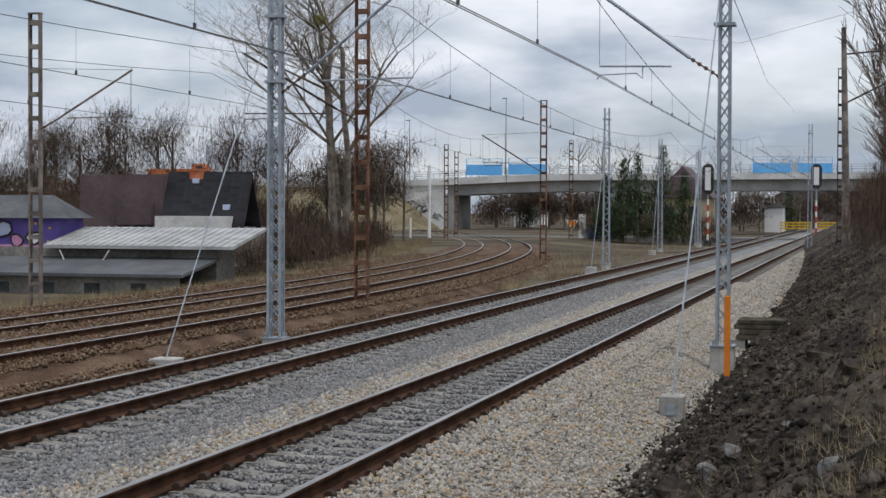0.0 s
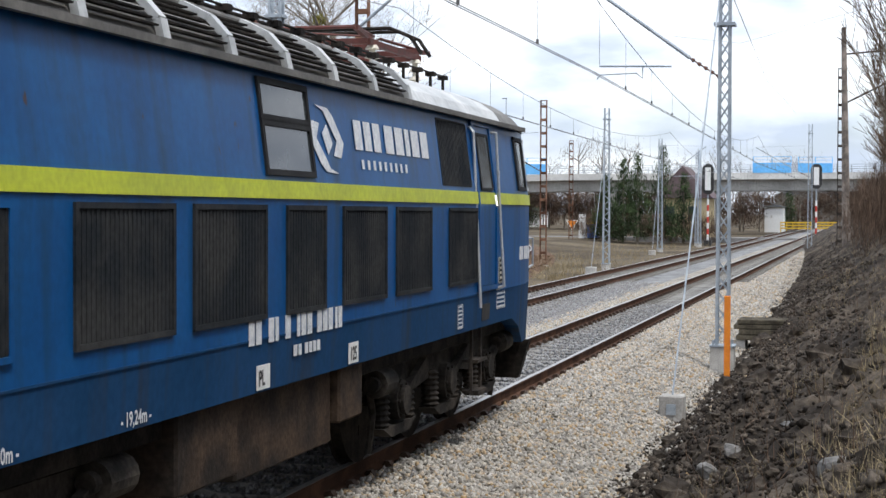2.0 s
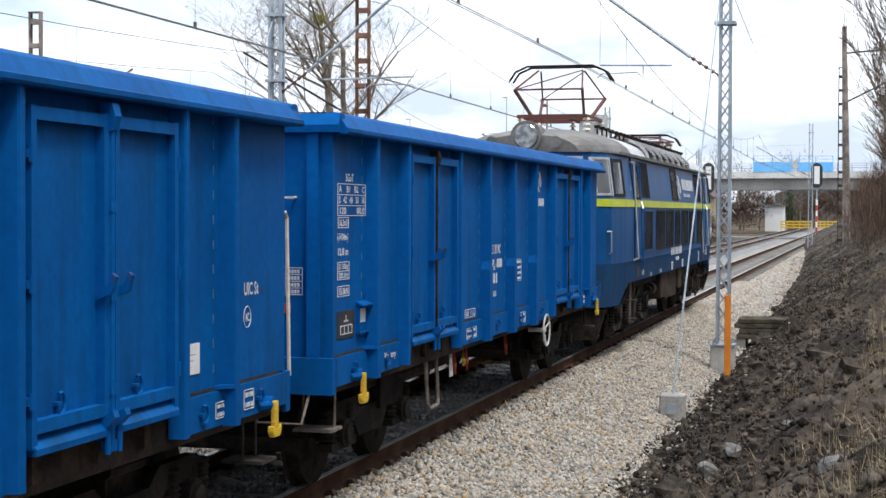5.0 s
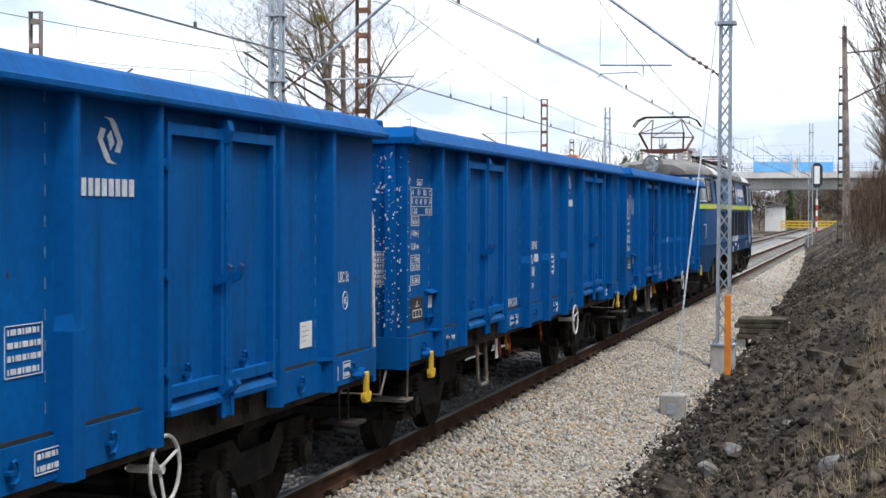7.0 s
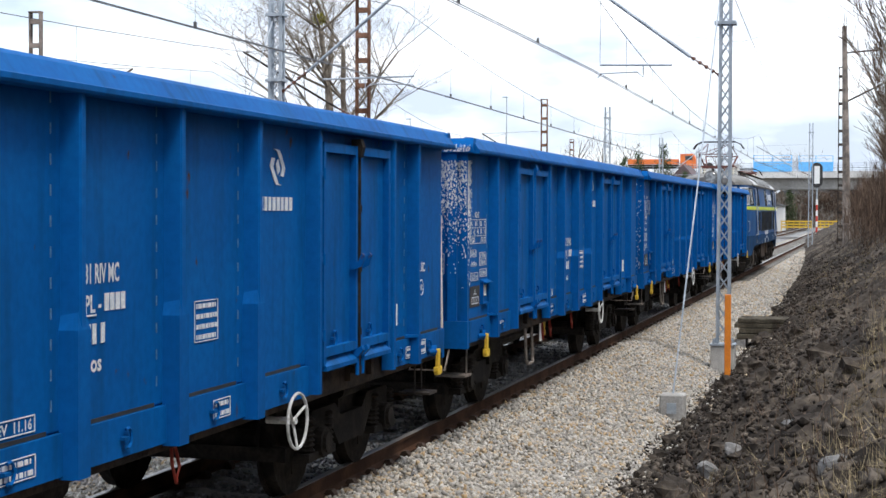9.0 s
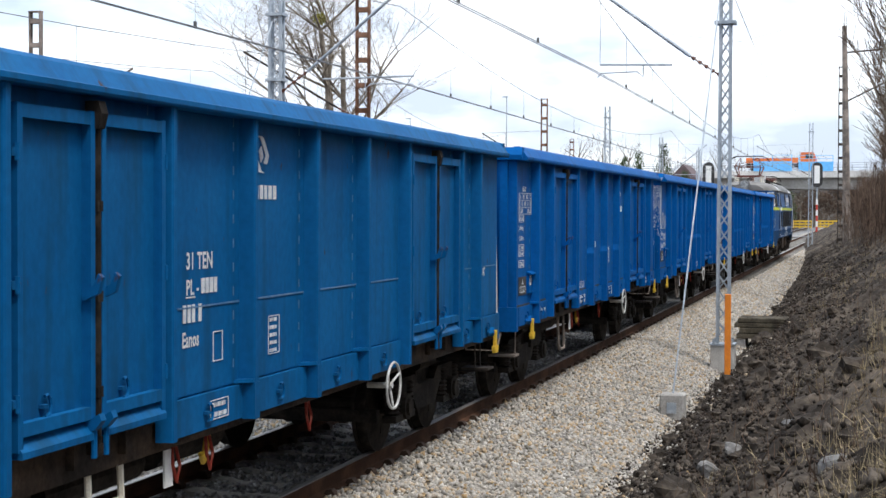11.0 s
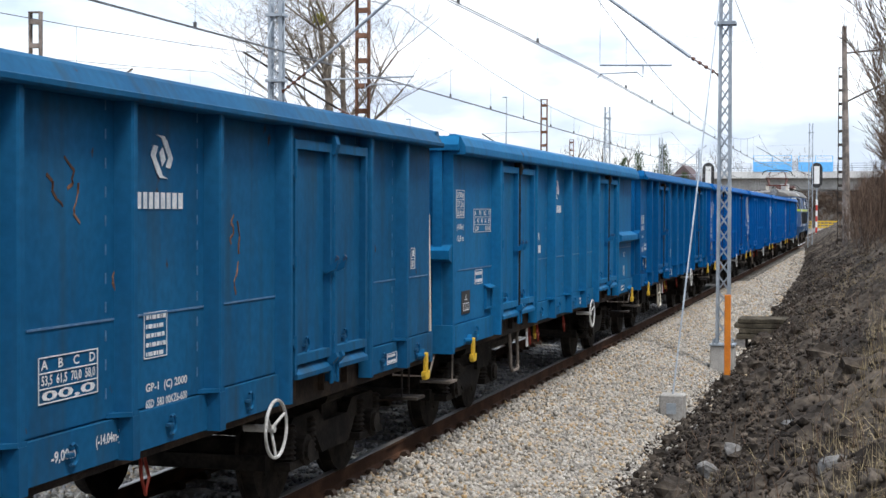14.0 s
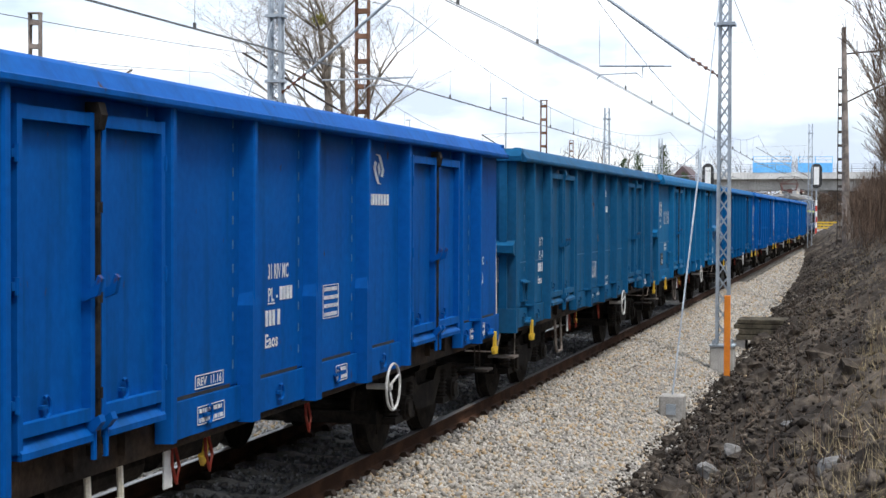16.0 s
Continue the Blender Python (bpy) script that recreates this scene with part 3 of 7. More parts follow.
M["loco_blue"] = paint("loco_blue", (0.004, 0.068, 0.215), (0.008, 0.090, 0.265), (0.018, 0.040, 0.062), 0.36)
M["loco_blue"].node_tree.nodes["Principled BSDF"].inputs["Specular IOR Level"].default_value = 0.2
M["lime"] = mat("lime", (0.50, 0.56, 0.035), (0.43, 0.48, 0.04), 0.45, s1=3, s2=20, bump=0.03, spread=0.12)
M["roof_grey"] = mat("roof_grey", (0.42, 0.43, 0.43), (0.56, 0.56, 0.55), 0.5, 0.15, s1=1.6, s2=14, bump=0.1, spread=0.15)
M["roof_dark"] = mat("roof_dark", (0.10, 0.095, 0.085), (0.17, 0.16, 0.145), 0.6, s1=1.8, s2=16, bump=0.12, spread=0.2)
M["grille"] = mat("grille", (0.018, 0.021, 0.025), (0.042, 0.042, 0.042), 0.75, s1=2, s2=22, bump=0.15, spread=0.25)
M["gear"] = mat("gear", (0.012, 0.0105, 0.0095), (0.034, 0.028, 0.023), 0.8, 0.0, s1=5, s2=30, bump=0.25, spread=0.3)
M["frame_brown"] = mat("frame_brown", (0.026, 0.021, 0.018), (0.068, 0.046, 0.032), 0.8, 0.0, s1=2.5, s2=25, bump=0.25, spread=0.3)
M["tread"] = mat("tread", (0.22, 0.21, 0.20), (0.30, 0.29, 0.28), 0.4, 0.8, bump=0.05)
M["panto"] = mat("panto", (0.13, 0.035, 0.025), (0.09, 0.035, 0.028), 0.6, 0.2, s1=6, bump=0.1)
M["alu"] = mat("alu", (0.50, 0.51, 0.52), (0.60, 0.61, 0.62), 0.4, 0.5, s1=5, bump=0.05)
M["lens"] = mat("lens", (0.13, 0.135, 0.14), (0.30, 0.31, 0.31), 0.10, 0.5, s1=9, bump=0)
# pale base colour stands in for the sky mirrored in the cab glass
M["pale_glass"] = mat("pale_glass", (0.14, 0.15, 0.16), (0.19, 0.20, 0.21), 0.08, 0.35, s1=0.8, s2=4, bump=0, spread=0.05)
M["rubber"] = mat("rubber", (0.02, 0.02, 0.021), (0.03, 0.03, 0.031), 0.7, bump=0.05)
glass = mat("glass", (0.035, 0.042, 0.048), (0.06, 0.068, 0.072), 0.06, s1=2, s2=8, bump=0.0)
glass.node_tree.nodes["Principled BSDF"].inputs["Specular IOR Level"].default_value = 0.45
M["glass"] = glass

SIDE = Matrix(((0, 0, 1, 0), (1, 0, 0, 0), (0, 1, 0, 0), (0, 0, 0, 1)))   # drawing plane -> side of the train
SHARED = {}


def shared(key, make, material, smooth=False, bevel=0.0):
    if key not in SHARED:
        bm = bmesh.new()
        make(bm)
        SHARED[key] = mesh_of(key[0], bm, material, smooth, bevel)
    return SHARED[key]


def sub(name, key, make, material, parent, m=None, smooth=False, bevel=0.0, label=""):
    ob = piece(name, shared((name, key), make, material, smooth, bevel), parent, m or Matrix())
    if label:
        tagged(ob, label)
    return ob


def lettering(text, height, parent, x, y, z, name="marking", material="stencil", squeeze=1.0, fit=0.0):
    """Stencilled letters on the side of a vehicle, from the left end of the line at y, z."""
    key = ("text", text, round(height, 3), material, squeeze, fit)
    if key not in SHARED:
        cu = bpy.data.curves.new("letters", "FONT")
        cu.body, cu.size, cu.resolution_u, cu.offset = text, height * 1.38, 2, height * 0.035
        tmp = bpy.data.objects.new("letters", cu)
        scene.collection.objects.link(tmp)
        bpy.context.view_layer.update()
        me = bpy.data.meshes.new_from_object(tmp.evaluated_get(bpy.context.evaluated_depsgraph_get()))
        bpy.data.objects.remove(tmp)
        if fit:
            squeeze = fit / max(v.co.x for v in me.vertices)
        me.transform(Matrix.Diagonal((squeeze, 1, 1, 1)))
        me.materials.clear()
        me.materials.append(M[material])
        SHARED[key] = me
    return piece(name, SHARED[key], parent, Matrix.Translation((x, y, z)) @ SIDE)


def bars(sizes, h, gap, parent, x, y, z, name="marking", material="stencil"):
    """A row of plain upright bars."""
    a, root = 0.0, None
    for w in sizes:
        if w > 0:
            bm = bmesh.new()
            box(bm, -0.003, 0.002, a, a + w, 0, h)
            if root is None:
                root = part(name, bm, material, parent, at=Matrix.Translation((x, y, z)))
            else:
                part("bar", bm, material, root)
        a += abs(w) + gap
    return root


def emblem(size, parent, x, y, z, wide=1.35):
    hook = [(-.25, .58), (.1, .56), (.24, .43), (.5, -.03), (.38, -.3), (.18, -.27), (.3, -.01), (.06, .36), (-.02, .5)]
    lens = [(-.12, .1), (.03, .26), (.16, -.06), (0, -.26)]
    bm = bmesh.new()
    for p in (hook, [(-a, -b) for a, b in hook], lens):
        prism(bm, [(a * size * wide, b * size) for a, b in p], -0.003, 0.002, "x")
    return part("emblem", bm, "stencil", parent, "white plain emblem of two hooks and a lens", at=Matrix.Translation((x, y, z)))


def table_mark(w, h, rows, parent, x, y, z, material="stencil"):
    """An outlined data panel with lines of small unreadable bars."""
    bm = bmesh.new()
    e = 0.005
    for a in ((0, w, 0, e), (0, w, h - e, h), (0, e, 0, h), (w - e, w, 0, h)):
        box(bm, -0.003, 0.002, *a)
    for k in range(rows):
        z0 = h * (k + 0.25) / rows
        a = 0.03
        j = 0
        while a < w - 0.04:
            l = 0.012 + 0.02 * ((k * 7 + j * 5) % 3)
            box(bm, -0.003, 0.002, a, min(a + l, w - 0.02), z0, z0 + h * 0.45 / rows)
            a, j = a + l + 0.018, j + 1
    return part("data_panel", bm, material, parent, at=Matrix.Translation((x, y, z)))


def wheelset(parent, y, r, spinning):
    def make(bm):
        for s in (-1, 1):
            tube(bm, (s * 0.685, 0, 0), (s * 0.715, 0, 0), r + 0.03, n=28)
            tube(bm, (s * 0.715, 0, 0), (s * 0.82, 0, 0), r, n=28)
            tube(bm, (s * 0.82, 0, 0), (s * 0.835, 0, 0), r * 0.82, r * 0.3, n=28)
            for k in range(4):
                a = math.pi / 2 * k
                box(bm, *sorted((s * 0.822, s * 0.834)), r * 0.5 * math.cos(a) - 0.05, r * 0.5 * math.cos(a) + 0.05, r * 0.5 * math.sin(a) - 0.05, r * 0.5 * math.sin(a) + 0.05)
        tube(bm, (-0.95, 0, 0), (0.95, 0, 0), 0.085, n=12)
    ob = sub("wheelset", r, make, "gear", parent, pose(0, y, r))
    spinning.append((ob, y, r))
    return ob


def spring(bm, x, y, z0, z1, r=0.085):
    """A coil spring as one turned body with a rib for each coil."""
    n, m = 15, 10
    rings = []
    for k in range(n):
        rr = r if k % 2 else r * 0.72
        z = z0 + (z1 - z0) * k / (n - 1)
        rings.append([bm.verts.new((x + rr * math.cos(2 * math.pi * j / m), y + rr * math.sin(2 * math.pi * j / m), z)) for j in range(m)])
    for a, b in zip(rings, rings[1:]):
        for j in range(m):
            bm.faces.new((a[j], a[(j + 1) % m], b[(j + 1) % m], b[j]))
    bm.faces.new(rings[0][::-1])
    bm.faces.new(rings[-1])


spinning = []


# ---- open wagons ----
LEN, HALF, TOP, SILL = 12.94, 1.36, 3.235, 0.99
# where the posts stand along the side, front to back; the doors hang between the posts named second
LAYOUTS = {"even": ([1.16, 1.96, 3.95, 5.20, 6.49, 7.78, 9.11, 11.05, 12.02], (1.96, 3.95, 9.11, 11.05)),
           "close": ([1.30, 2.45, 4.48, 5.52, 6.64, 7.75, 8.80, 10.81, 11.88], (2.45, 4.48, 8.80, 10.81)),
           "set_back": ([2.14, 4.20, 5.36, 6.58, 7.82, 9.05, 11.12], (2.14, 4.20, 9.05, 11.12)),
           "late": ([1.10, 2.18, 4.15, 5.44, 6.71, 7.98, 9.26, 11.24, 12.30], (2.18, 4.15, 9.26, 11.24))}


def open_wagon(colour, label, lay, banded=False, bar_mat="gear", loop_mat="rust_grey", tall_rail=False):
    w = empty("open_wagon", pose(TRACK_1, 0, 0), label, "freight wagon", "wagons of the train")
    c = colour
    posts, (da, db, dc, dd) = LAYOUTS[lay]
    key = c + lay

    def side(bm):
        # outer sheet with door openings closed by the leaves, sill and inner face
        box(bm, HALF - 0.03, HALF, -LEN + 0.02, -0.02, 1.24, 3.07)
        box(bm, HALF - 0.06, HALF - 0.012, -LEN + 0.02, -0.02, 1.20, 1.25)

    def sill(bm):
        for a, b in ((0.02, da - 0.04), (db + 0.04, dc - 0.04), (dd + 0.04, LEN - 0.02)):
            box(bm, HALF - 0.02, HALF + 0.025, -b, -a, SILL, 1.225)

    def sole(bm):
        box(bm, HALF - 0.10, HALF - 0.02, -LEN + 0.02, -0.02, 0.93, 1.235)
        for a in (da + 0.42, da + 1.0, db - 0.26, dc + 0.48, dc + 1.1, dd - 0.2):
            box(bm, HALF - 0.02, HALF + 0.03, -a - 0.04, -a + 0.04, 1.0, 1.2)

    def post(bm):
        prism(bm, [(-0.062, 0), (-0.036, 0.098), (-0.024, 0.108), (0.024, 0.108), (0.036, 0.098), (0.042, 0)][::-1], 1.0, 3.07, "z")

    def post_low(bm):
        prism(bm, [(-0.085, 0), (-0.07, 0.11), (0.07, 0.11), (0.085, 0)][::-1], 0.97, 1.78, "z")
        v = [bm.verts.new(p) for p in ((-0.085, 0, 1.78), (-0.07, 0.11, 1.78), (0.07, 0.11, 1.78), (0.085, 0, 1.78), (-0.044, 0, 1.92), (-0.036, 0.094, 1.88), (0.036, 0.094, 1.88), (0.044, 0, 1.92))]
        for f in ((0, 1, 5, 4), (1, 2, 6, 5), (2, 3, 7, 6), (4, 5, 6, 7)):
            bm.faces.new([v[k] for k in f])

    def rail_top(bm):
        if tall_rail:
            prof = [(HALF - 0.05, 3.03), (HALF + 0.13, 3.03), (HALF + 0.145, 3.05), (HALF + 0.14, 3.12), (HALF + 0.09, 3.21), (HALF + 0.03, TOP + 0.01), (HALF - 0.03, TOP + 0.01), (HALF - 0.05, TOP - 0.02)]
        else:
            prof = [(HALF - 0.05, 3.06), (HALF + 0.135, 3.06), (HALF + 0.145, 3.075), (HALF + 0.145, 3.105), (HALF + 0.125, 3.112), (HALF + 0.06, TOP - 0.025), (HALF + 0.03, TOP), (HALF - 0.03, TOP), (HALF - 0.05, TOP - 0.02)]
        prism(bm, prof, -LEN - 0.03, 0.03)

    def end(bm):
        box(bm, -HALF, HALF, -0.05, 0.0, SILL, 3.10)

    def end_beam(bm):
        box(bm, -HALF - 0.02, HALF + 0.02, -0.02, 0.07, SILL - 0.06, 1.23)

    def end_rib(bm):
        box(bm, -0.05, 0.05, 0.0, 0.05, 1.23, 3.08)

    def end_top(bm):
        prism(bm, [(-0.06, 3.07), (0.09, 3.07), (0.10, 3.13), (0.05, TOP - 0.01), (-0.04, TOP - 0.01), (-0.06, TOP - 0.03)], -HALF - 0.08, HALF + 0.08, "x")

    def leaf(bm):
        # door leaf in its own plane: 0.96 wide, hinged at y = 0, stretching backwards
        box(bm, 0.0, 0.03, -0.96, 0, 1.20, 2.97)

    def stile(bm):
        box(bm, 0.03, 0.085, -0.06, 0.0, 1.20, 2.97)

    def door_rail(bm):
        box(bm, 0.03, 0.085, -0.90, -0.06, 0.0, 0.07)

    def door_lip(bm):
        prism(bm, [(0.03, 1.275), (0.10, 1.20), (0.10, 1.165), (0.03, 1.165)], -0.94, -0.02)

    def rod(bm):
        tube(bm, (0, 0, 1.08), (0, 0, 3.02), 0.024, n=8)
        for z in (1.10, 1.42, 1.95, 2.45):
            box(bm, -0.05, 0.022, -0.032, 0.032, z - 0.03, z + 0.03)
        prism(bm, [(-0.05, 2.86), (0.03, 2.88), (0.05, 2.96), (0.03, 3.03), (-0.05, 3.03)], -0.04, 0.04)

    def latch(bm):
        prism(bm, [(-0.04, 1.93), (0.05, 1.97), (0.075, 2.06), (0.05, 2.08), (0.02, 2.01), (-0.04, 1.99)], -0.018, 0.018)

    def hinge(bm):
        box(bm, 0.0, 0.05, -0.05, 0.05, -0.022, 0.022)
        tube(bm, (0.05, 0, -0.045), (0.05, 0, 0.045), 0.018, n=8)

    def gusset(bm):
        prism(bm, [(-0.16, 0), (-0.05, 0.105), (0.05, 0.105), (0.05, 0)][::-1], 1.235, 1.26, "z")
        prism(bm, [(-0.055, 0.0), (-0.045, 0.112), (0.045, 0.112), (0.055, 0)][::-1], 0.98, 1.235, "z")

    def toggle(bm):
        prism(bm, [(0.0, 1.20), (0.05, 1.22), (0.09, 1.27), (0.075, 1.31), (0.03, 1.28), (0.0, 1.27)], -0.03, 0.03)
        tube(bm, (0.03, 0, 1.06), (0.03, 0, 1.24), 0.018, n=7)

    def ring(bm):
        pts = [(0.02, 0.05 * math.cos(a), 0.06 * math.sin(a)) for a in [math.radians(d) for d in range(-120, 121, 40)]]
        pipe(bm, pts, 0.010, 5)
        box(bm, 0.0, 0.03, -0.06, 0.0, -0.01, 0.01)

    def seam(bm):
        for k in range(11):
            z = 1.35 + 0.165 * k
            box(bm, 0, 0.004, -0.006, 0.006, z, z + 0.06)

    # thin strip on the sheet, black for the shade inside the drain slot
    def slot(bm):
        box(bm, HALF - 0.001, HALF + 0.004, -0.44, 0.44, 1.228, 1.252)

    flip = pose(0, -LEN, 0, 0, 0, 180)
    for m in (Matrix(), flip):
        sub("side_wall", c, side, c, w, m)
        sub("sill", key, sill, c, w, m)
        sub("sole_bar", key, sole, "frame_brown", w, m, label="rusty brown sole bar")
        sub("top_rail", c + str(tall_rail), rail_top, c, w, m)
        sub("end_wall", c, end, c, w, m)
        sub("end_rail", c, end_top, c, w, m)
        sub("end_beam", c, end_beam, c, w, m)
        for x in (-1.20, 1.20):
            sub("end_rib", c, end_rib, c, w, m @ pose(x, 0, 0))
        for y in posts:
            p = m @ pose(HALF, -y, 0) @ Matrix(((0, 1, 0, 0), (1, 0, 0, 0), (0, 0, 1, 0), (0, 0, 0, 1)))
            sub("post", c, post, c, w, p)
            if y in (da, db, dc, dd):
                continue
            if not banded and y in posts[2:7]:
                sub("post_foot", c, post_low, c, w, p)
            else:
                sub("gusset", c, gusset, c, w, p)
        for y0, y1 in ((da, db), (dc, dd)):
            leaf_w = (y1 - y0 - 0.30) / 2
            fold = Matrix.Diagonal((1, leaf_w / 0.96, 1, 1))
            for k in (0, 1):
                d = sub("door", c, leaf, c, w, m @ pose(HALF + 0.008, -y0 - 0.11 - k * (leaf_w + 0.08), 0) @ fold)
                for q in (0, -0.90):
                    sub("stile", c, stile, c, d, pose(0, q, 0))
                for q in (1.275, 2.895):
                    sub("door_rail", c, door_rail, c, d, pose(0, 0, q))
                sub("door_lip", c, door_lip, c, d)
                if m is not flip:
                    for z in (1.45, 2.05, 2.72):
                        sub("hinge", c, hinge, c, d, pose(0.03, 0.0 if k == 0 else -0.96, z))
                    sub("ring", c, ring, c, d, pose(0.03, -0.55, 1.40))
            if m is not flip:
                ym = (y0 + y1) / 2
                sub("locking_bar", bar_mat, rod, bar_mat, w, pose(HALF + 0.085, -ym - 0.004, 0), label="greasy locking bar of the doors")
                for d in (-0.10, 0.10):
                    sub("latch", c, latch, c, w, pose(HALF + 0.10, -ym + d, 0))
                    sub("toggle", c, toggle, c, w, pose(HALF + 0.07, -ym + d * 0.7, 0))
        if m is not flip:
            bays = [(p + q) / 2 for p, q in zip([0.0] + posts, posts + [LEN]) if (p, q) not in ((da, db), (dc, dd))]
            for y in bays:
                sub("ring", c, ring, c, w, pose(HALF + 0.026, -y, 1.10))
                if not banded:
                    sub("drain_slot", "", slot, "black", w, pose(0, -y, 0))
            for y in posts:
                if y not in (db, dd):
                    tagged(sub("weld_seam", c, seam, "weld", w, pose(HALF, -y - 0.17, 0)), kind="stuff")
            if banded:
                for p, q in zip([0.0] + posts, posts + [LEN]):
                    if (p, q) not in ((da, db), (dc, dd)):
                        bm = bmesh.new()
                        box(bm, 0, 0.006, -(q - 0.22), -(p + 0.07), 1.795, 1.807)
                        part("weld_line", bm, "weld", w, at=pose(HALF, 0, 0))
    if banded:
        # pressed band round the end, running on a little way along the side
        prof = [(0.0, 2.08), (0.13, 2.02), (0.13, 1.93), (0.0, 1.885)]
        for ya, yb in ((-LEN - 0.02, -LEN + 0.02),) + (((-1.92, -0.02),) if tall_rail else ()):
            bm = bmesh.new()
            if yb - ya > 0.5:
                prism(bm, [(HALF + u, v) for u, v in prof], ya, yb)
            else:
                prism(bm, [(-LEN - u, v) for u, v in prof], -HALF + 0.05, HALF - 0.01, "x")
            part("stiffener", bm, c, w, "pressed steel stiffener with a dusty top")
    bm = bmesh.new()
    box(bm, -HALF + 0.03, HALF - 0.03, -LEN + 0.05, -0.05, 1.14, 1.20)
    for y in range(1, 13):
        box(bm, -1.2, 1.2, -y - 0.06, -y + 0.06, 0.98, 1.14)
    box(bm, -0.3, 0.3, -LEN + 0.05, -0.05, 0.82, 1.14)
    part("underframe", bm, "frame_brown", w, "dark rusty underframe")
    for s in (-1, 1):
        for y, d in ((0, 1), (-LEN, -1)):
            def buffer(bm):
                tube(bm, (0, 0, 0), (0, 0.22, 0), 0.13, 0.10, 14)
                tube(bm, (0, 0.22, 0), (0, 0.33, 0), 0.085, n=12)
                tube(bm, (0, 0.33, 0), (0, 0.385, 0), 0.225, 0.22, 18)
            sub("buffer", "", buffer, "gear", w, pose(s * 0.875, y, 1.06, 0, 0, 0 if d > 0 else 180))

    def handrail(bm):
        pipe(bm, [(0, 0, 2.42), (0, 0.20, 2.42), (0, 0.235, 2.38), (0.02, 0.24, 1.18), (0, 0.20, 1.13), (0, 0, 1.13)], 0.016, 6)
    sub("handrail", "", handrail, "cream", w, pose(HALF - 0.08, 0.02, 0), label="cream painted corner handrail")
    sub("handrail", "", handrail, "cream", w, pose(-HALF + 0.08, -LEN - 0.02, 0, 0, 0, 180))

    def step(bm):
        box(bm, -0.16, 0.16, -0.14, 0.14, 0.60, 0.625)
        for y in (-0.12, 0.12):
            bar(bm, (0, y, 0.60), (0, y, 0.97), 0.03, 0.012)
    sub("step", "", step, "dark_steel", w, pose(HALF - 0.14, -0.35, 0))

    def lug(bm):
        box(bm, 0.05, 0.085, -0.035, 0.035, 0.90, 1.06)
        prism(bm, [(-0.055, 0.80), (0.055, 0.80), (0.085, 0.84), (0.085, 0.885), (0.06, 0.885), (0.045, 0.85), (-0.045, 0.85), (-0.06, 0.885), (-0.085, 0.885), (-0.085, 0.84)], 0.045, 0.09, "x")
        prism(bm, [(-0.03, 0.84), (0.03, 0.84), (0.04, 0.92), (-0.04, 0.92)], 0.05, 0.085, "x")

    def bracket(bm):
        tube(bm, (-0.03, 0, 1.04), (0.06, 0, 1.04), 0.055, n=12)
        tube(bm, (0.0, -0.16, 1.035), (0.05, 0, 1.035), 0.03, n=8)
    for y in (0.42, LEN - 0.55):
        sub("hook_bracket", c, bracket, c, w, pose(HALF + 0.02, -y, 0))
        sub("towing_hook", "", lug, "yellow", w, pose(HALF + 0.02, -y, 0), bevel=0.006, label="chipped yellow towing hook")

    def hand_wheel(bm):
        r = 0.21
        pts = [(0, r * math.cos(2 * math.pi * k / 24), r * math.sin(2 * math.pi * k / 24)) for k in range(25)]
        pipe(bm, pts, 0.0125, 6)
        for k in range(3):
            a = 2 * math.pi * k / 3 + 0.5
            tube(bm, (-0.04, 0, 0), (0, r * math.cos(a), r * math.sin(a)), 0.011, n=6)
        tube(bm, (-0.25, 0, 0), (-0.01, 0, 0), 0.028, n=8)
    sub("brake_wheel", "", hand_wheel, "dull_white", w, pose(HALF + 0.06, -4.34 if lay != "set_back" else -4.55, 0.84), label="dull white spoked hand brake wheel")

    def ladder(bm):
        pipe(bm, [(0, -0.2, 0.98), (0.02, -0.2, 0.50), (0.03, -0.16, 0.45), (0.03, 0.16, 0.45), (0.02, 0.2, 0.50), (0, 0.2, 0.98)], 0.021, 6)
        if loop_mat == "cream":
            bar(bm, (0.01, -0.2, 0.72), (0.01, 0.2, 0.72), 0.03, 0.03)
    sub("foot_loop", loop_mat, ladder, loop_mat, w, pose(HALF - 0.06, -(dc + dd) / 2 + 0.35, 0), label="worn steel foot loop under the door")

    def tags(bm):
        box(bm, 0.0, 0.012, -0.06, 0.06, 0.66, 0.90)
    sub("tag_board", "", tags, "white", w, pose(HALF - 0.10, -dc + 0.32, 0), label="small white tag hanging from the brake gear")

    def cord(bm):
        pipe(bm, [(0, 0, 0.92), (0.01, 0.05, 0.78), (0.02, -0.02, 0.68), (0.01, -0.06, 0.80), (0, -0.05, 0.92)], 0.012, 5)
    for y in (dc - 0.42, dc - 0.95, 6.2):
        sub("pull_cord", "", cord, "dull_red", w, pose(HALF - 0.09, -y, 0))

    def valve(bm):
        pipe(bm, [(0, 0, 0.92), (0, -0.05, 0.78), (0.03, -0.15, 0.74), (0.04, -0.2, 0.80)], 0.022, 6)
    sub("brake_lever", "", valve, "yellow", w, pose(HALF - 0.12, -8.1, 0))

    def tank(bm):
        tube(bm, (0.5, -7.6, 0.72), (0.5, -6.5, 0.72), 0.19, n=14)
        tube(bm, (0.9, -9.9, 0.78), (0.9, -8.6, 0.78), 0.12, n=12)
        pipe(bm, [(1.05, -12.2, 0.86), (1.05, -4.3, 0.88)], 0.018, 5)
        box(bm, 0.7, 1.1, -10.8, -10.2, 0.55, 0.95)
    bm = bmesh.new()
    tank(bm)
    part("brake_gear", bm, "gear", w, "dark brake cylinder and reservoir")

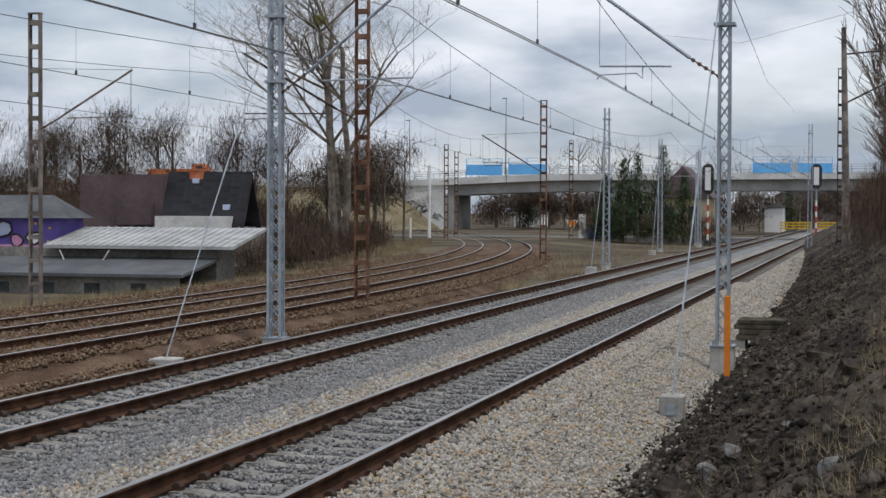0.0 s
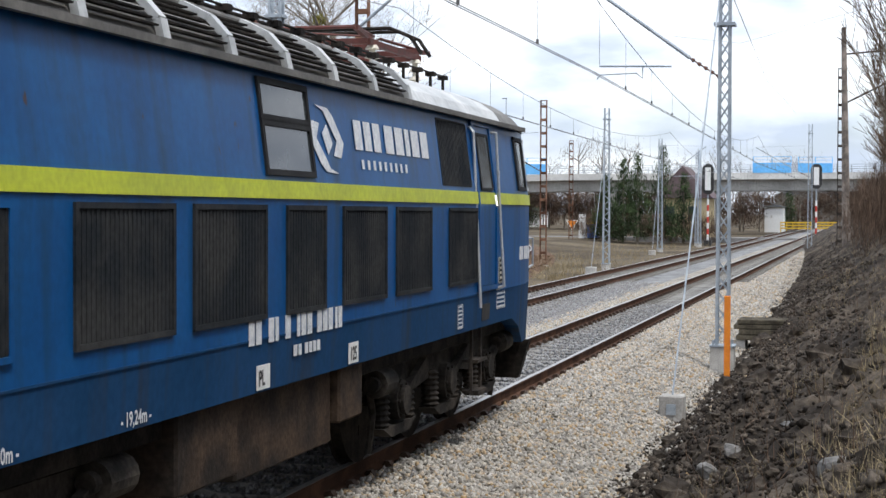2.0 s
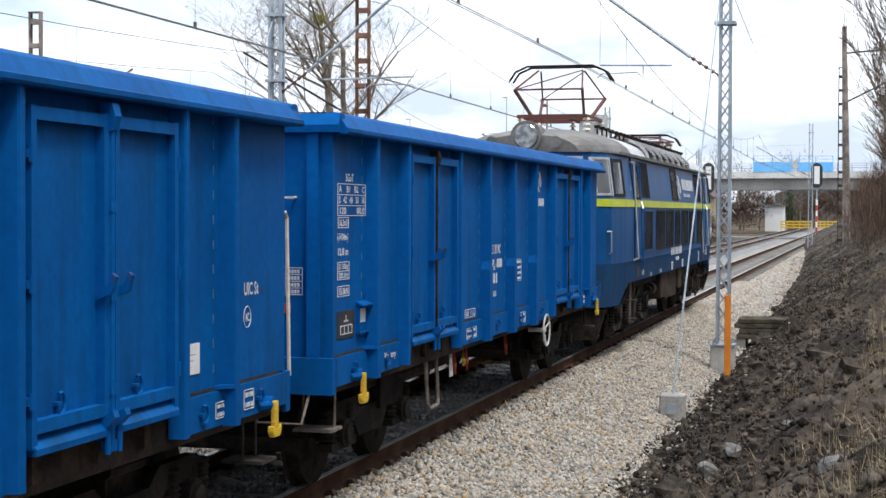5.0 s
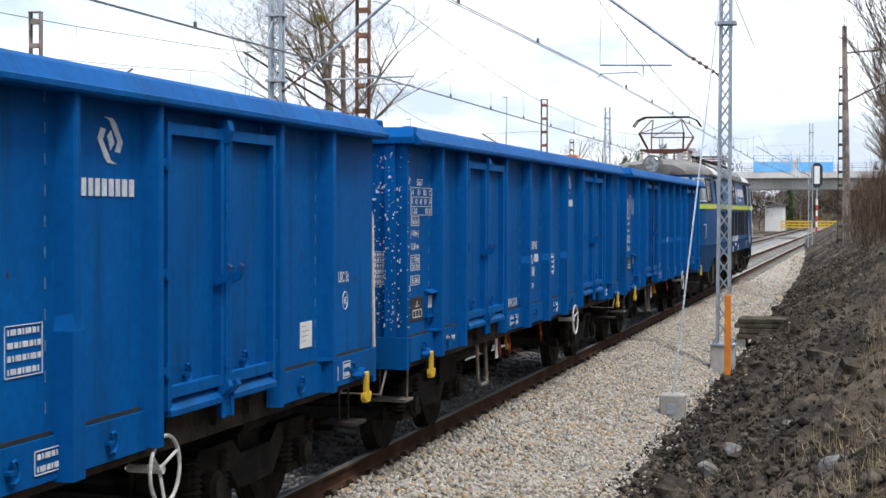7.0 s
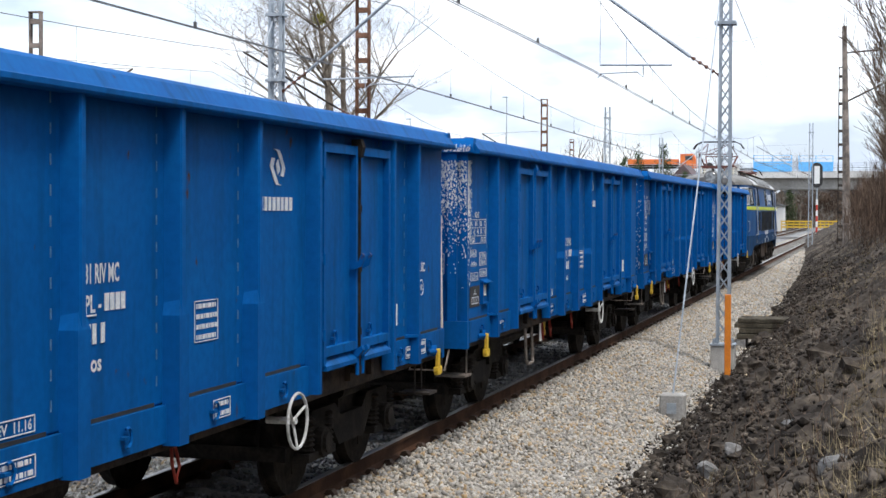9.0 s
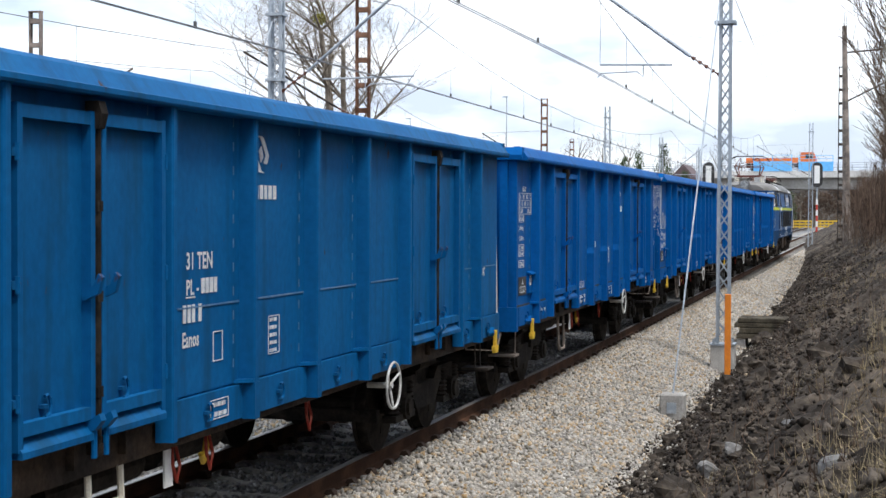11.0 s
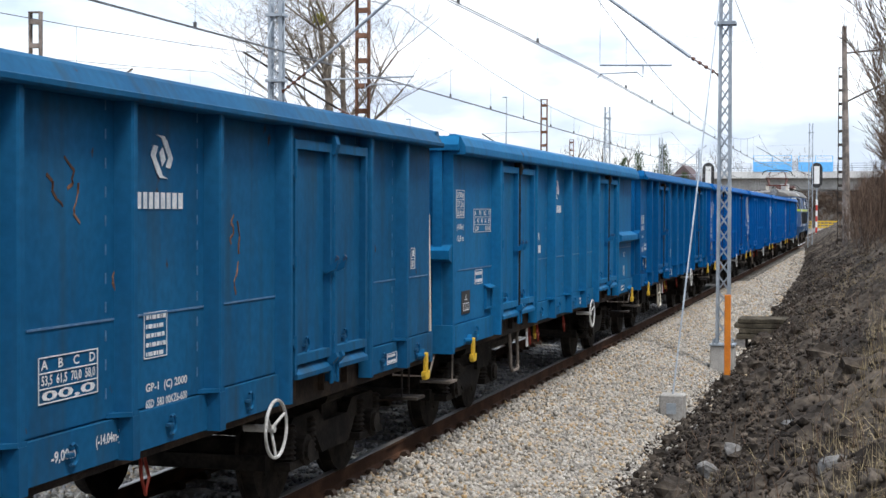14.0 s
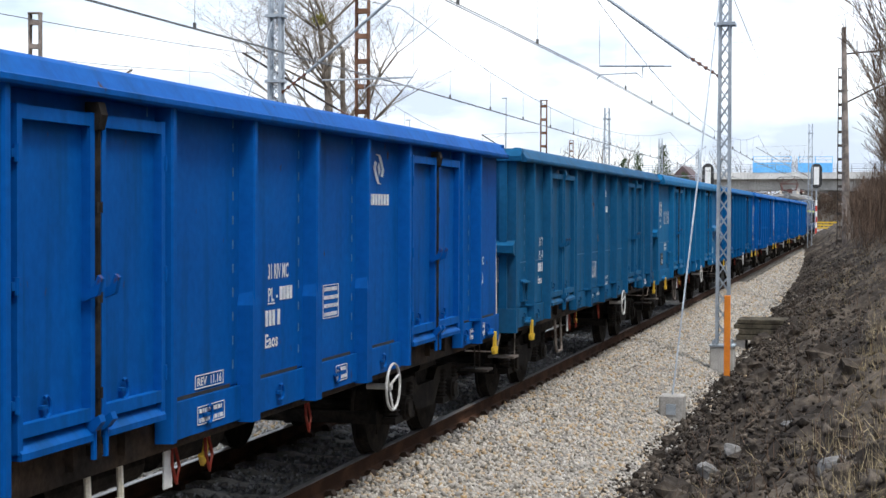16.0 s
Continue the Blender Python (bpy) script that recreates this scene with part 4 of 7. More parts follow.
    for yb in (-LEN / 2 + 4.5, -LEN / 2 - 4.5):
        def frame_side(bm):
            # pressed side frame with a dropped middle and arched ends
            prism(bm, [(-1.25, 0.62), (-1.05, 0.74), (-0.45, 0.74), (-0.3, 0.62), (0.3, 0.62), (0.45, 0.74), (1.05, 0.74), (1.25, 0.62), (1.2, 0.50), (1.0, 0.58), (0.55, 0.56), (0.35, 0.36), (-0.35, 0.36), (-0.55, 0.56), (-1.0, 0.58), (-1.2, 0.50)], 0.97, 1.06, "x")
            for y in (-0.9, 0.9):
                tube(bm, (0.95, y, 0.46), (1.13, y, 0.46), 0.13, n=14)
                tube(bm, (1.13, y, 0.46), (1.16, y, 0.46), 0.09, n=12)
                box(bm, 0.96, 1.10, y - 0.34, y + 0.34, 0.33, 0.40)
            tube(bm, (1.0, -0.25, 0.82), (1.0, 0.25, 0.82), 0.07, n=10)
        def bolster(bm):
            box(bm, -1.0, 1.0, -0.2, 0.2, 0.55, 0.9)
            for y in (-1.35, -0.45, 0.45, 1.35):
                box(bm, -0.95, 0.95, y - 0.05, y + 0.05, 0.35, 0.47)
        bogie = sub("bogie", "", bolster, "gear", w, pose(0, yb, 0))
        for s in (0, 180):
            sub("side_frame", "", frame_side, "gear", bogie, pose(0, 0, 0, 0, 0, s))
            def coil(bm):
                spring(bm, 0, 0, 0.40, 0.70)
            for y in (-0.9, 0.9):
                for d in (-0.24, 0.24):
                    sub("spring", "", coil, "gear", bogie, pose(1.03 if s == 0 else -1.03, y + d, 0))
        for y in (-0.9, 0.9):
            wheelset(bogie, y, 0.46, spinning)
    # rear end: shunter's rail and step, lamp, pipe and hose
    def cross_rail(bm):
        pipe(bm, [(0, 0, 0), (0, -0.07, 0), (0.42, -0.07, 0), (0.42, 0, 0)], 0.013, 6)

    def end_step(bm):
        box(bm, -0.17, 0.17, -0.16, 0.12, 0.60, 0.625)
        for x in (-0.14, 0.14):
            bar(bm, (x, 0, 0.60), (x, 0.02, 0.97), 0.03, 0.012)

    def hose(bm):
        pipe(bm, [(0.2, 0.0, 1.0), (0.2, -0.25, 0.92), (0.2, -0.42, 0.62), (0.15, -0.48, 0.50), (0.05, -0.42, 0.55)], 0.032, 7)
    sub("end_lamp", "", lambda bm: box(bm, -0.045, 0.045, -0.02, 0.0, -0.04, 0.04), "orange_red", w, pose(0.95, -LEN, 1.36 if banded else 1.63), label="orange-red end reflector")
    sub("end_step", "", end_step, "rust_grey", w, pose(1.15, -LEN + 0.25, 0), label="worn steel shunter's step")
    sub("air_hose", "", hose, "rubber", w, pose(0, -LEN, 0))
    sub("grab_loop", "", lambda bm: pipe(bm, [(-0.2, 0, 0), (-0.2, -0.12, -0.2), (0.2, -0.14, -0.2), (0.22, -0.02, 0.02)], 0.013, 6), "rust_grey", w, pose(0.95, -LEN - 0.02, 0.9))
    if not banded:
        sub("cross_rail", "", cross_rail, "cream", w, pose(0.62, -LEN, 2.54), label="cream painted end rail")
    return w


X = HALF + 0.004


def frame_lines(w, h, rows, parent, y, z, material="stencil", upright=()):
    bm = bmesh.new()
    e = 0.006
    box(bm, -0.003, 0.002, 0, e, 0, h)
    box(bm, -0.003, 0.002, w - e, w, 0, h)
    for k in range(rows + 1):
        box(bm, -0.003, 0.002, e, w - e, max(h * k / rows - e, 0), max(h * k / rows, e))
    for u in upright:
        box(bm, -0.003, 0.002, u * w, u * w + e, h * (rows - 1) / rows, h - e)
    return part("data_panel", bm, material, parent, at=Matrix.Translation((X, y, z)))


def text_table(w, h, lines, parent, y, z, material="stencil"):
    """A ruled panel with one line of stencilled characters in each row."""
    t = frame_lines(w, h, len(lines), parent, y, z, material)
    rh = h / len(lines)
    for k, txt in enumerate(lines):
        if txt:
            lettering(txt, rh * 0.62, parent, X, y + 0.03, z + h - rh * (k + 1) + rh * 0.2, fit=w - 0.06)
    return t


def end_table(w, h, rows, parent, x, z):
    """A ruled panel with rows of plain bars on the rear end."""
    bm = bmesh.new()
    for k in range(rows + 1):
        box(bm, 0, w, -0.005, 0.001, h * k / rows, h * k / rows + 0.006)
    for a in (0, w - 0.006):
        box(bm, a, a + 0.006, -0.005, 0.001, 0, h)
    for k in range(rows):
        for j in range(8):
            box(bm, 0.02 + (w - 0.04) * j / 8, 0.02 + (w - 0.04) * (j + 0.68) / 8, -0.005, 0.001, h * (k + 0.25) / rows, h * (k + 0.8) / rows)
    return part("end_data", bm, "stencil", parent, at=pose(x, -LEN, z))


def load_plate(parent, y, z, w=0.36, h=0.24):
    """Black panel with a T mark and three boxes drawn in white, beside a framed card holder."""
    bm = bmesh.new()
    box(bm, -0.003, 0.003, 0, w, 0, h)
    p = part("plate", bm, "black", parent, "black panel with white line marks", at=pose(X, y, z))
    bm = bmesh.new()
    e = 0.009
    for a, b, c, d in ((0.16 * w, 0.84 * w, 0.14 * h, 0.14 * h + e), (0.16 * w, 0.84 * w, 0.44 * h, 0.44 * h + e), (0.36 * w, 0.62 * w, 0.60 * h, 0.60 * h + e), (0.48 * w, 0.48 * w + e, 0.60 * h, 0.84 * h)):
        box(bm, 0.003, 0.006, a, b, c, d)
    for k in range(4):
        a = 0.16 * w + 0.68 * w * k / 3
        box(bm, 0.003, 0.006, a, a + e, 0.14 * h, 0.44 * h)
    part("line_mark", bm, "stencil", p)


def card_holder(parent, y, z, colour, paper=True, w=0.30, h=0.25):
    bm = bmesh.new()
    box(bm, 0, 0.012, 0, w, 0, h)
    for a, b, c, d in ((0, w, 0, 0.018), (0, w, h - 0.018, h), (0, 0.018, 0.018, h - 0.018), (w - 0.018, w, 0.018, h - 0.018)):
        box(bm, 0.012, 0.035, a, b, c, d)
    prism(bm, [(0.0, h + 0.03), (0.07, h), (0.07, h - 0.012), (0.0, h + 0.015)], -0.01, w + 0.01)
    t = part("card_holder", bm, colour, parent, "steel card holder with a small hood", at=pose(HALF, y, z))
    if paper:
        bm = bmesh.new()
        box(bm, 0.013, 0.016, 0.07, w - 0.08, h * 0.38, h * 0.86)
        part("card", bm, "white", t, "white paper card")


def small_marks(parent, y, z, lines, h=0.06, gap=0.125, fit=0.26):
    for k, txt in enumerate(lines):
        lettering(txt, h, parent, X, y, z - gap * k, fit=fit)


def number_block(parent, y, z, first, last):
    lettering(first, 0.11, parent, X, y, z, fit=0.42)
    lettering("PL -", 0.10, parent, X, y, z - 0.165, fit=0.20)
    bars([0.05, 0.05, 0.05, 0.05], 0.10, 0.018, parent, X, y + 0.24, z - 0.165, "owner_mark")
    bm = bmesh.new()
    box(bm, -0.003, 0.002, 0, 0.14, 0, 0.009)
    part("underline", bm, "stencil", parent, at=pose(X, y, z - 0.187))
    bars([-0.03, 0.045, 0.045, 0.045, -0.01, 0.045], 0.115, 0.024, parent, X, y - 0.10, z - 0.345, "number_bars")
    lettering(last, 0.10, parent, X, y - 0.06, z - 0.50, fit=0.26)


def owner_sign(parent, y, z, size=0.23):
    emblem(size, parent, X, y, z)
    bars([0.05, 0.05, 0.05, 0.055, 0.055, 0.05, 0.06, 0.06], 0.10, 0.030, parent, X, y - 0.34, z - 0.32, "owner_mark")


def circled(parent, y, z, r=0.065):
    bm = bmesh.new()
    pipe(bm, [(0.0, r * math.cos(a), r * 1.15 * math.sin(a)) for a in np.linspace(0, 2 * math.pi, 21)], 0.004, 4)
    part("ring_mark", bm, "stencil", parent, at=pose(X - 0.002, y + r, z + r))
    lettering("MC", 0.062, parent, X, y + 0.03, z + r - 0.03, fit=0.07)


def paper_label(parent, y, z, w=0.26, h=0.2):
    bm = bmesh.new()
    box(bm, -0.002, 0.003, 0, w, 0, h)
    p = part("paper_label", bm, "white", parent, "white paper label with faint print", at=pose(X, y, z))
    bm = bmesh.new()
    for k, f in enumerate((0.3, 0.62, 0.5, 0.35)):
        box(bm, 0.003, 0.005, w * 0.12, w * (0.12 + f), h * (0.82 - 0.19 * k), h * (0.85 - 0.19 * k))
    part("print", bm, "galv", p)


def sill_marks(parent, spans):
    for y, w, h in spans:
        table_mark(w, h, 2, parent, HALF + 0.03, y, 1.04)


TRAIN = [("blue", "even", "bright blue steel open wagon with ribbed sides behind the locomotive"), ("blue", "even", "bright blue steel open wagon with a yellow warning triangle"),
         ("blue", "close", "bright blue steel open wagon with white paint runs on its end"), ("blue", "even", "clean bright blue open wagon with double doors"),
         ("blue_deep", "even", "deep blue steel open wagon with small data panels"), ("teal", "set_back", "faded teal-blue open wagon with pale top rail"),
         ("teal_dark", "late", "grimy dark teal open wagon with rust scratches"), ("blue_new", "even", "newly painted blue open wagon with dark locking bars")]
LOADS = ["A    B1   B2   C", "S   42   48   50   58", "120        00,0"]
vehicles = []
for k, (c, lay, lab) in enumerate(TRAIN):
    y0 = WAGON_FRONT - PITCH * k - (0.17 if k == 5 else 0.0)
    w = open_wagon(c, lab, lay, banded=k in (4, 5, 6), bar_mat="gear" if k in (0, 3, 4, 5, 7) else c, loop_mat="cream" if k in (4, 7) else "rust_grey", tall_rail=k == 5)
    w.matrix_basis = pose(TRACK_1, y0, 0)
    vehicles.append((w, y0))
    if k in (0, 1, 2, 3, 7):
        number_block(w, {2: -7.16, 3: -7.58}.get(k, -7.30), 2.02 if k == 3 else 1.94, "31 RIV MC", "Eaos")
        owner_sign(w, {2: -4.95}.get(k, -4.62), {3: 2.75, 7: 2.81}.get(k, 2.83))
        table_mark(0.38, 0.27, 4, w, X, -6.1, 1.57)
        lettering("UIC St" if k in (1, 2) else "UIC", 0.09, w, X, -0.92 if k == 2 else -0.80, 2.0 if k == 0 else 1.84, fit=0.27 if k in (1, 2) else 0.18)
        circled(w, -0.80, 1.80 if k == 0 else 1.62)
        paper_label(w, -1.82, 1.37)
        lettering("5GoT", 0.065, w, X, -12.63, 2.36 if k == 2 else 2.68, fit=0.21)
        text_table(0.74, 0.27, LOADS, w, -12.83, 2.07 if k == 2 else 2.39)
        if k == 2:
            text_table(0.27, 0.08, ["36,3m3"], w, -12.82, 1.925)
            small_marks(w, -12.81, 1.82, ["-14.04m-"], fit=0.30)
            text_table(0.33, 0.09, ["12,8 m"], w, -12.80, 1.66)
            text_table(0.32, 0.15, ["21 500kg", "20,0t"], w, -12.40, 1.82)
            text_table(0.32, 0.09, ["20,0kN"], w, -12.38, 1.69)
        else:
            text_table(0.27, 0.09, ["36,3m3"], w, -12.82, 2.29)
            small_marks(w, -12.84, 2.19, ["(-14.04m-)", "12,8 m"], fit=0.28)
            text_table(0.30, 0.15, ["21 500kg", "20,0t"], w, -12.83, 1.86)
            text_table(0.30, 0.09, ["35,0kN"], w, -12.83, 1.72)
        load_plate(w, -12.84, 1.37, 0.44, 0.23)
        card_holder(w, -12.34, 1.38, c)
        lettering("Wazony", 0.06, w, HALF + 0.028, -11.6, 1.10, fit=0.36)
        sill_marks(w, ((-8.6, 0.44, 0.12), (-5.85, 0.28, 0.13), (-0.86, 0.18, 0.14), (-1.35, 0.36, 0.11)))
        text_table(0.46, 0.09, ["REV  11.16"], w, -8.58, 1.27)
        if k == 1:
            bm = bmesh.new()
            prism(bm, [(-0.16, 0), (0.16, 0), (0, 0.27)], -0.006, 0.0)
            tri = part("warning_triangle", bm, "yellow_sign", w, "yellow triangle with a black flash", at=pose(0.72, -LEN, 2.66))
            bm = bmesh.new()
            for p, q in (((-0.16, 0), (0.16, 0)), ((0.16, 0), (0, 0.27)), ((0, 0.27), (-0.16, 0)), ((0.02, 0.19), (-0.025, 0.11)), ((-0.025, 0.115), (0.025, 0.105)), ((0.025, 0.11), (-0.01, 0.04))):
                bar(bm, (p[0], -0.008, p[1]), (q[0], -0.008, q[1]), 0.006, 0.013)
            part("border", bm, "black", tri)
            end_table(0.25, 0.31, 6, w, 0.91, 1.73)
        else:
            end_table(0.25, 0.22, 4, w, 0.85, 1.74)
    elif k == 4:
        text_table(0.31, 0.17, ["24 000kg", "37,5t"], w, -12.82, 2.20)
        text_table(0.31, 0.08, ["35,0kN"], w, -12.82, 2.08)
        small_marks(w, -12.80, 1.93, ["(-14.04m-)"], fit=0.29)
        text_table(0.22, 0.10, ["12,8"], w, -12.76, 1.66)
        table_mark(0.30, 0.14, 2, w, X, -12.42, 1.68)
        card_holder(w, -12.80, 1.30, c)
        load_plate(w, -12.46, 1.31, 0.34, 0.24)
        text_table(0.58, 0.24, LOADS, w, -11.92, 1.90)
        number_block(w, -8.73, 2.05, "31 TEN", "Eanos")
        owner_sign(w, -7.45, 2.83)
        frame_lines(0.16, 0.20, 1, w, -8.3, 1.42)
        table_mark(0.22, 0.28, 5, w, X, -7.3, 1.38)
        sill_marks(w, ((-8.4, 0.3, 0.13), (-1.2, 0.35, 0.10)))
        lettering("UIC", 0.09, w, X, -0.75, 1.7, fit=0.16)
    elif k == 5:
        text_table(0.34, 0.30, ["24 500kg", "37,5t", "35,0kN"], w, -12.82, 2.36)
        small_marks(w, -12.80, 2.24, ["(-14.04m-)", "12,8 m"], fit=0.30)
        text_table(0.80, 0.26, LOADS, w, -12.05, 2.20)
        table_mark(0.34, 0.16, 2, w, X, -11.98, 1.62)
        load_plate(w, -12.58, 1.32, 0.36, 0.25)
        card_holder(w, -11.55, 1.32, c, False)
        number_block(w, -8.85, 2.05, "31 TEN", "Eanos")
        owner_sign(w, -7.22, 2.74)
        table_mark(0.24, 0.28, 4, w, X, -6.3, 1.42)
        lettering("UIC", 0.085, w, X, -0.93, 1.63, fit=0.15)
        text_table(0.13, 0.18, ["I", "80"], w, -0.94, 1.29)
        sill_marks(w, ((-1.35, 0.40, 0.09), (-5.5, 0.3, 0.1)))
    else:
        text_table(0.66, 0.25, ["A    B    C    D", "53,5  61,5  70,0  58,0", "00,0"], w, -7.64, 1.40)
        owner_sign(w, -6.14, 2.76)
        table_mark(0.32, 0.28, 5, w, X, -6.39, 1.53)
        small_marks(w, -6.37, 1.33, ["GP-1  (C) 2000", "6SD  583 00KZ6-600"], 0.05, 0.10, 0.6)
        text_table(0.14, 0.20, ["I", "80"], w, -0.66, 1.88)
        number_block(w, -11.55, 1.99, "31 TEN", "Eanos")
        load_plate(w, -12.32, 1.37, 0.33, 0.22)
        card_holder(w, -12.70, 1.30, c, False)
        end_table(0.24, 0.31, 6, w, 0.98, 1.56)
        lettering("-9,00m-", 0.06, w, HALF + 0.028, -7.55, 1.08, fit=0.3)
        lettering("(-14.04m-)", 0.06, w, HALF + 0.028, -7.05, 1.10, fit=0.3)
        sill_marks(w, ((-1.5, 0.3, 0.1),))
        # long scratches worn down to rust
        rng = np.random.default_rng(6)
        for y, z in ((-7.60, 2.62), (-7.42, 2.72), (-7.25, 2.58), (-5.0, 2.40), (-4.88, 2.36), (-4.85, 2.08), (-6.7, 2.1), (-3.0, 2.3), (-11.0, 2.5), (-12.3, 2.45), (-9.9, 2.2)):
            bm = bmesh.new()
            pts = [(0, 0.05 * rng.normal(), 0.0)]
            for _ in range(5):
                pts.append((0, pts[-1][1] + rng.normal(0, 0.035), pts[-1][2] - rng.uniform(0.02, 0.06)))
            for p, q in zip(pts, pts[1:]):
                bar(bm, p, q, 0.004, rng.uniform(0.010, 0.022))
            part("rust_scratch", bm, "rust", w, "brown rust scratch", at=pose(HALF + 0.001, y, z))
    if k in (1, 2):
        # white paint splashed over the rear end and corner
        rng = np.random.default_rng(4 + k)
        bm = bmesh.new()
        for _ in range(5200 if k == 2 else 700):
            r = 0.0016 + 0.0055 * rng.random() ** 2.5
            if k == 2:
                z = 2.98 - abs(rng.normal(0, 0.42))
            else:
                z = rng.uniform(1.3, 2.98)
            ln = r * rng.uniform(1.0, 2.6)
            if rng.random() < 0.84:
                x = 1.3 - abs(rng.normal(0, 0.62)) if k == 1 else rng.uniform(0.1, HALF - 0.01)
                y = -LEN - 0.005
                if 1.145 < abs(x) < 1.255:
                    y -= 0.05
                box(bm, x - r, x + r, y, y + 0.006, z - ln, z + ln)
            elif k == 2 or rng.random() < 0.3:
                y = -LEN + abs(rng.normal(0, 0.07)) + 0.01
                box(bm, HALF - 0.001, HALF + 0.004, y - r, y + r, z - ln, z + ln)
        if k == 2:
            for _ in range(120):
                x = HALF - 0.12 - 0.55 * rng.random() ** 0.7 - 0.3
                z = rng.uniform(2.2, 2.9)
                r = rng.uniform(0.002, 0.008)
                box(bm, x - r, x + r, -LEN - 0.006, -LEN + 0.001, z - rng.uniform(0.15, 0.55) - (0.7 if rng.random() < 0.14 else 0), z)
            for _ in range(900):
                x, z = rng.uniform(0.2, HALF + 0.05), rng.uniform(3.08, 3.20)
                r = 0.002 + 0.004 * rng.random()
                y = -LEN - (0.102 if z < 3.13 else 0.10 - 0.72 * (z - 3.13))
                box(bm, x - r, x + r, y - 0.004, y + 0.01, z - r, z + r)
        tagged(part("paint_splash", bm, "white", w, "splashes and runs of white paint"), kind="stuff")


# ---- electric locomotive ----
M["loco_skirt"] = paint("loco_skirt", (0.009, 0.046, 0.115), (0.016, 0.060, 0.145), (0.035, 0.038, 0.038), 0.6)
M["bogie_dust"] = mat("bogie_dust", (0.020, 0.018, 0.016), (0.060, 0.051, 0.043), 0.85, 0.0, s1=3, s2=24, bump=0.25, spread=0.3)
loco = empty("locomotive", pose(TRACK_1, LOCO_MID, 0), "dirty blue electric locomotive with a lime stripe and grey roof", "locomotive")
vehicles.append((loco, LOCO_MID))
STATIONS = [-9.0, -8.93, -8.8, -8.6, -8.35, -8.0, -7.6, -7.2, -6.8, -6.0, -5.5, -4.4, -2, 0, 2, 4.4, 5.5, 6.0, 6.8, 7.2, 7.6, 8.0, 8.35, 8.6, 8.8, 8.93, 9.0]


def half_at(y, z):
    """Half width of the body: rounded in plan at the cabs, leaning in above the stripe."""
    a = abs(y)
    h = 1.5
    if a > 7.4:
        h -= 0.10 * ((min(a, 8.5) - 7.4) / 1.1) ** 2
    if a > 8.5:
        k = (a - 8.5) / 0.5
        h -= 0.42 * (1 - math.sqrt(max(1 - k * k, 0)))
    if z > 2.58:
        h -= 0.11 * (z - 2.58) / 0.85
    if z < 1.5:
        h -= 0.03 * (1.5 - z) / 0.6
    return h


def skirt(y):
    a = abs(y)
    if a < 5.6 + 1.75:
        return 1.17
    return 1.17 - 0.35 * sstep(7.35, 8.0, a)


def patch(bm, y0, y1, z0, z1, off, ny=6, nz=3, thick=0.0, side=1, round_=0.0):
    """A panel lying on the body's side, off metres proud of it, with its edges turned in."""
    ysn = [y0 + (y1 - y0) * k / ny for k in range(ny + 1)]
    zsn = [z0 + (z1 - z0) * k / nz for k in range(nz + 1)]
    outer = [[bm.verts.new((side * (half_at(y, z) + off), y, z)) for z in zsn] for y in ysn]
    inner = [[bm.verts.new((side * (half_at(y, z) + off - max(thick, 0.01)), y, z)) for z in zsn] for y in ysn]
    for i in range(ny):
        for j in range(nz):
            bm.faces.new((outer[i][j], outer[i + 1][j], outer[i + 1][j + 1], outer[i][j + 1]))
    edge = [(i, 0) for i in range(ny)] + [(ny, j) for j in range(nz)] + [(i, nz) for i in range(ny, 0, -1)] + [(0, j) for j in range(nz, 0, -1)]
    for a, b in zip(edge, edge[1:] + edge[:1]):
        bm.faces.new((outer[a[0]][a[1]], outer[b[0]][b[1]], inner[b[0]][b[1]], inner[a[0]][a[1]]))


def ring_patch(bm, y0, y1, z0, z1, w, off, thick, side=1):
    patch(bm, y0, y1, z0, z0 + w, off, 4, 1, thick, side)
    patch(bm, y0, y1, z1 - w, z1, off, 4, 1, thick, side)
    patch(bm, y0, y0 + w, z0 + w, z1 - w, off, 1, 2, thick, side)
    patch(bm, y1 - w, y1, z0 + w, z1 - w, off, 1, 2, thick, side)


LEVELS = [None, 1.55, 2.0, 2.5, 2.58, 3.0, 3.44]
bm = bmesh.new()
rings = []
for y in STATIONS:
    zs = [skirt(y)] + LEVELS[1:]
    rings.append([bm.verts.new((half_at(y, z), y, z)) for z in zs] + [bm.verts.new((-half_at(y, z), y, z)) for z in zs[::-1]])
n = len(rings[0])
for p, q in zip(rings, rings[1:]):
    for k in range(n):
        bm.faces.new((p[k], p[(k + 1) % n], q[(k + 1) % n], q[k]))
bm.faces.new(rings[0][::-1])
bm.faces.new(rings[-1])
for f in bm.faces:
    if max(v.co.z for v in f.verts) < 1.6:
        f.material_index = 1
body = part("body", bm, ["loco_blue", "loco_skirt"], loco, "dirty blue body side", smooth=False)


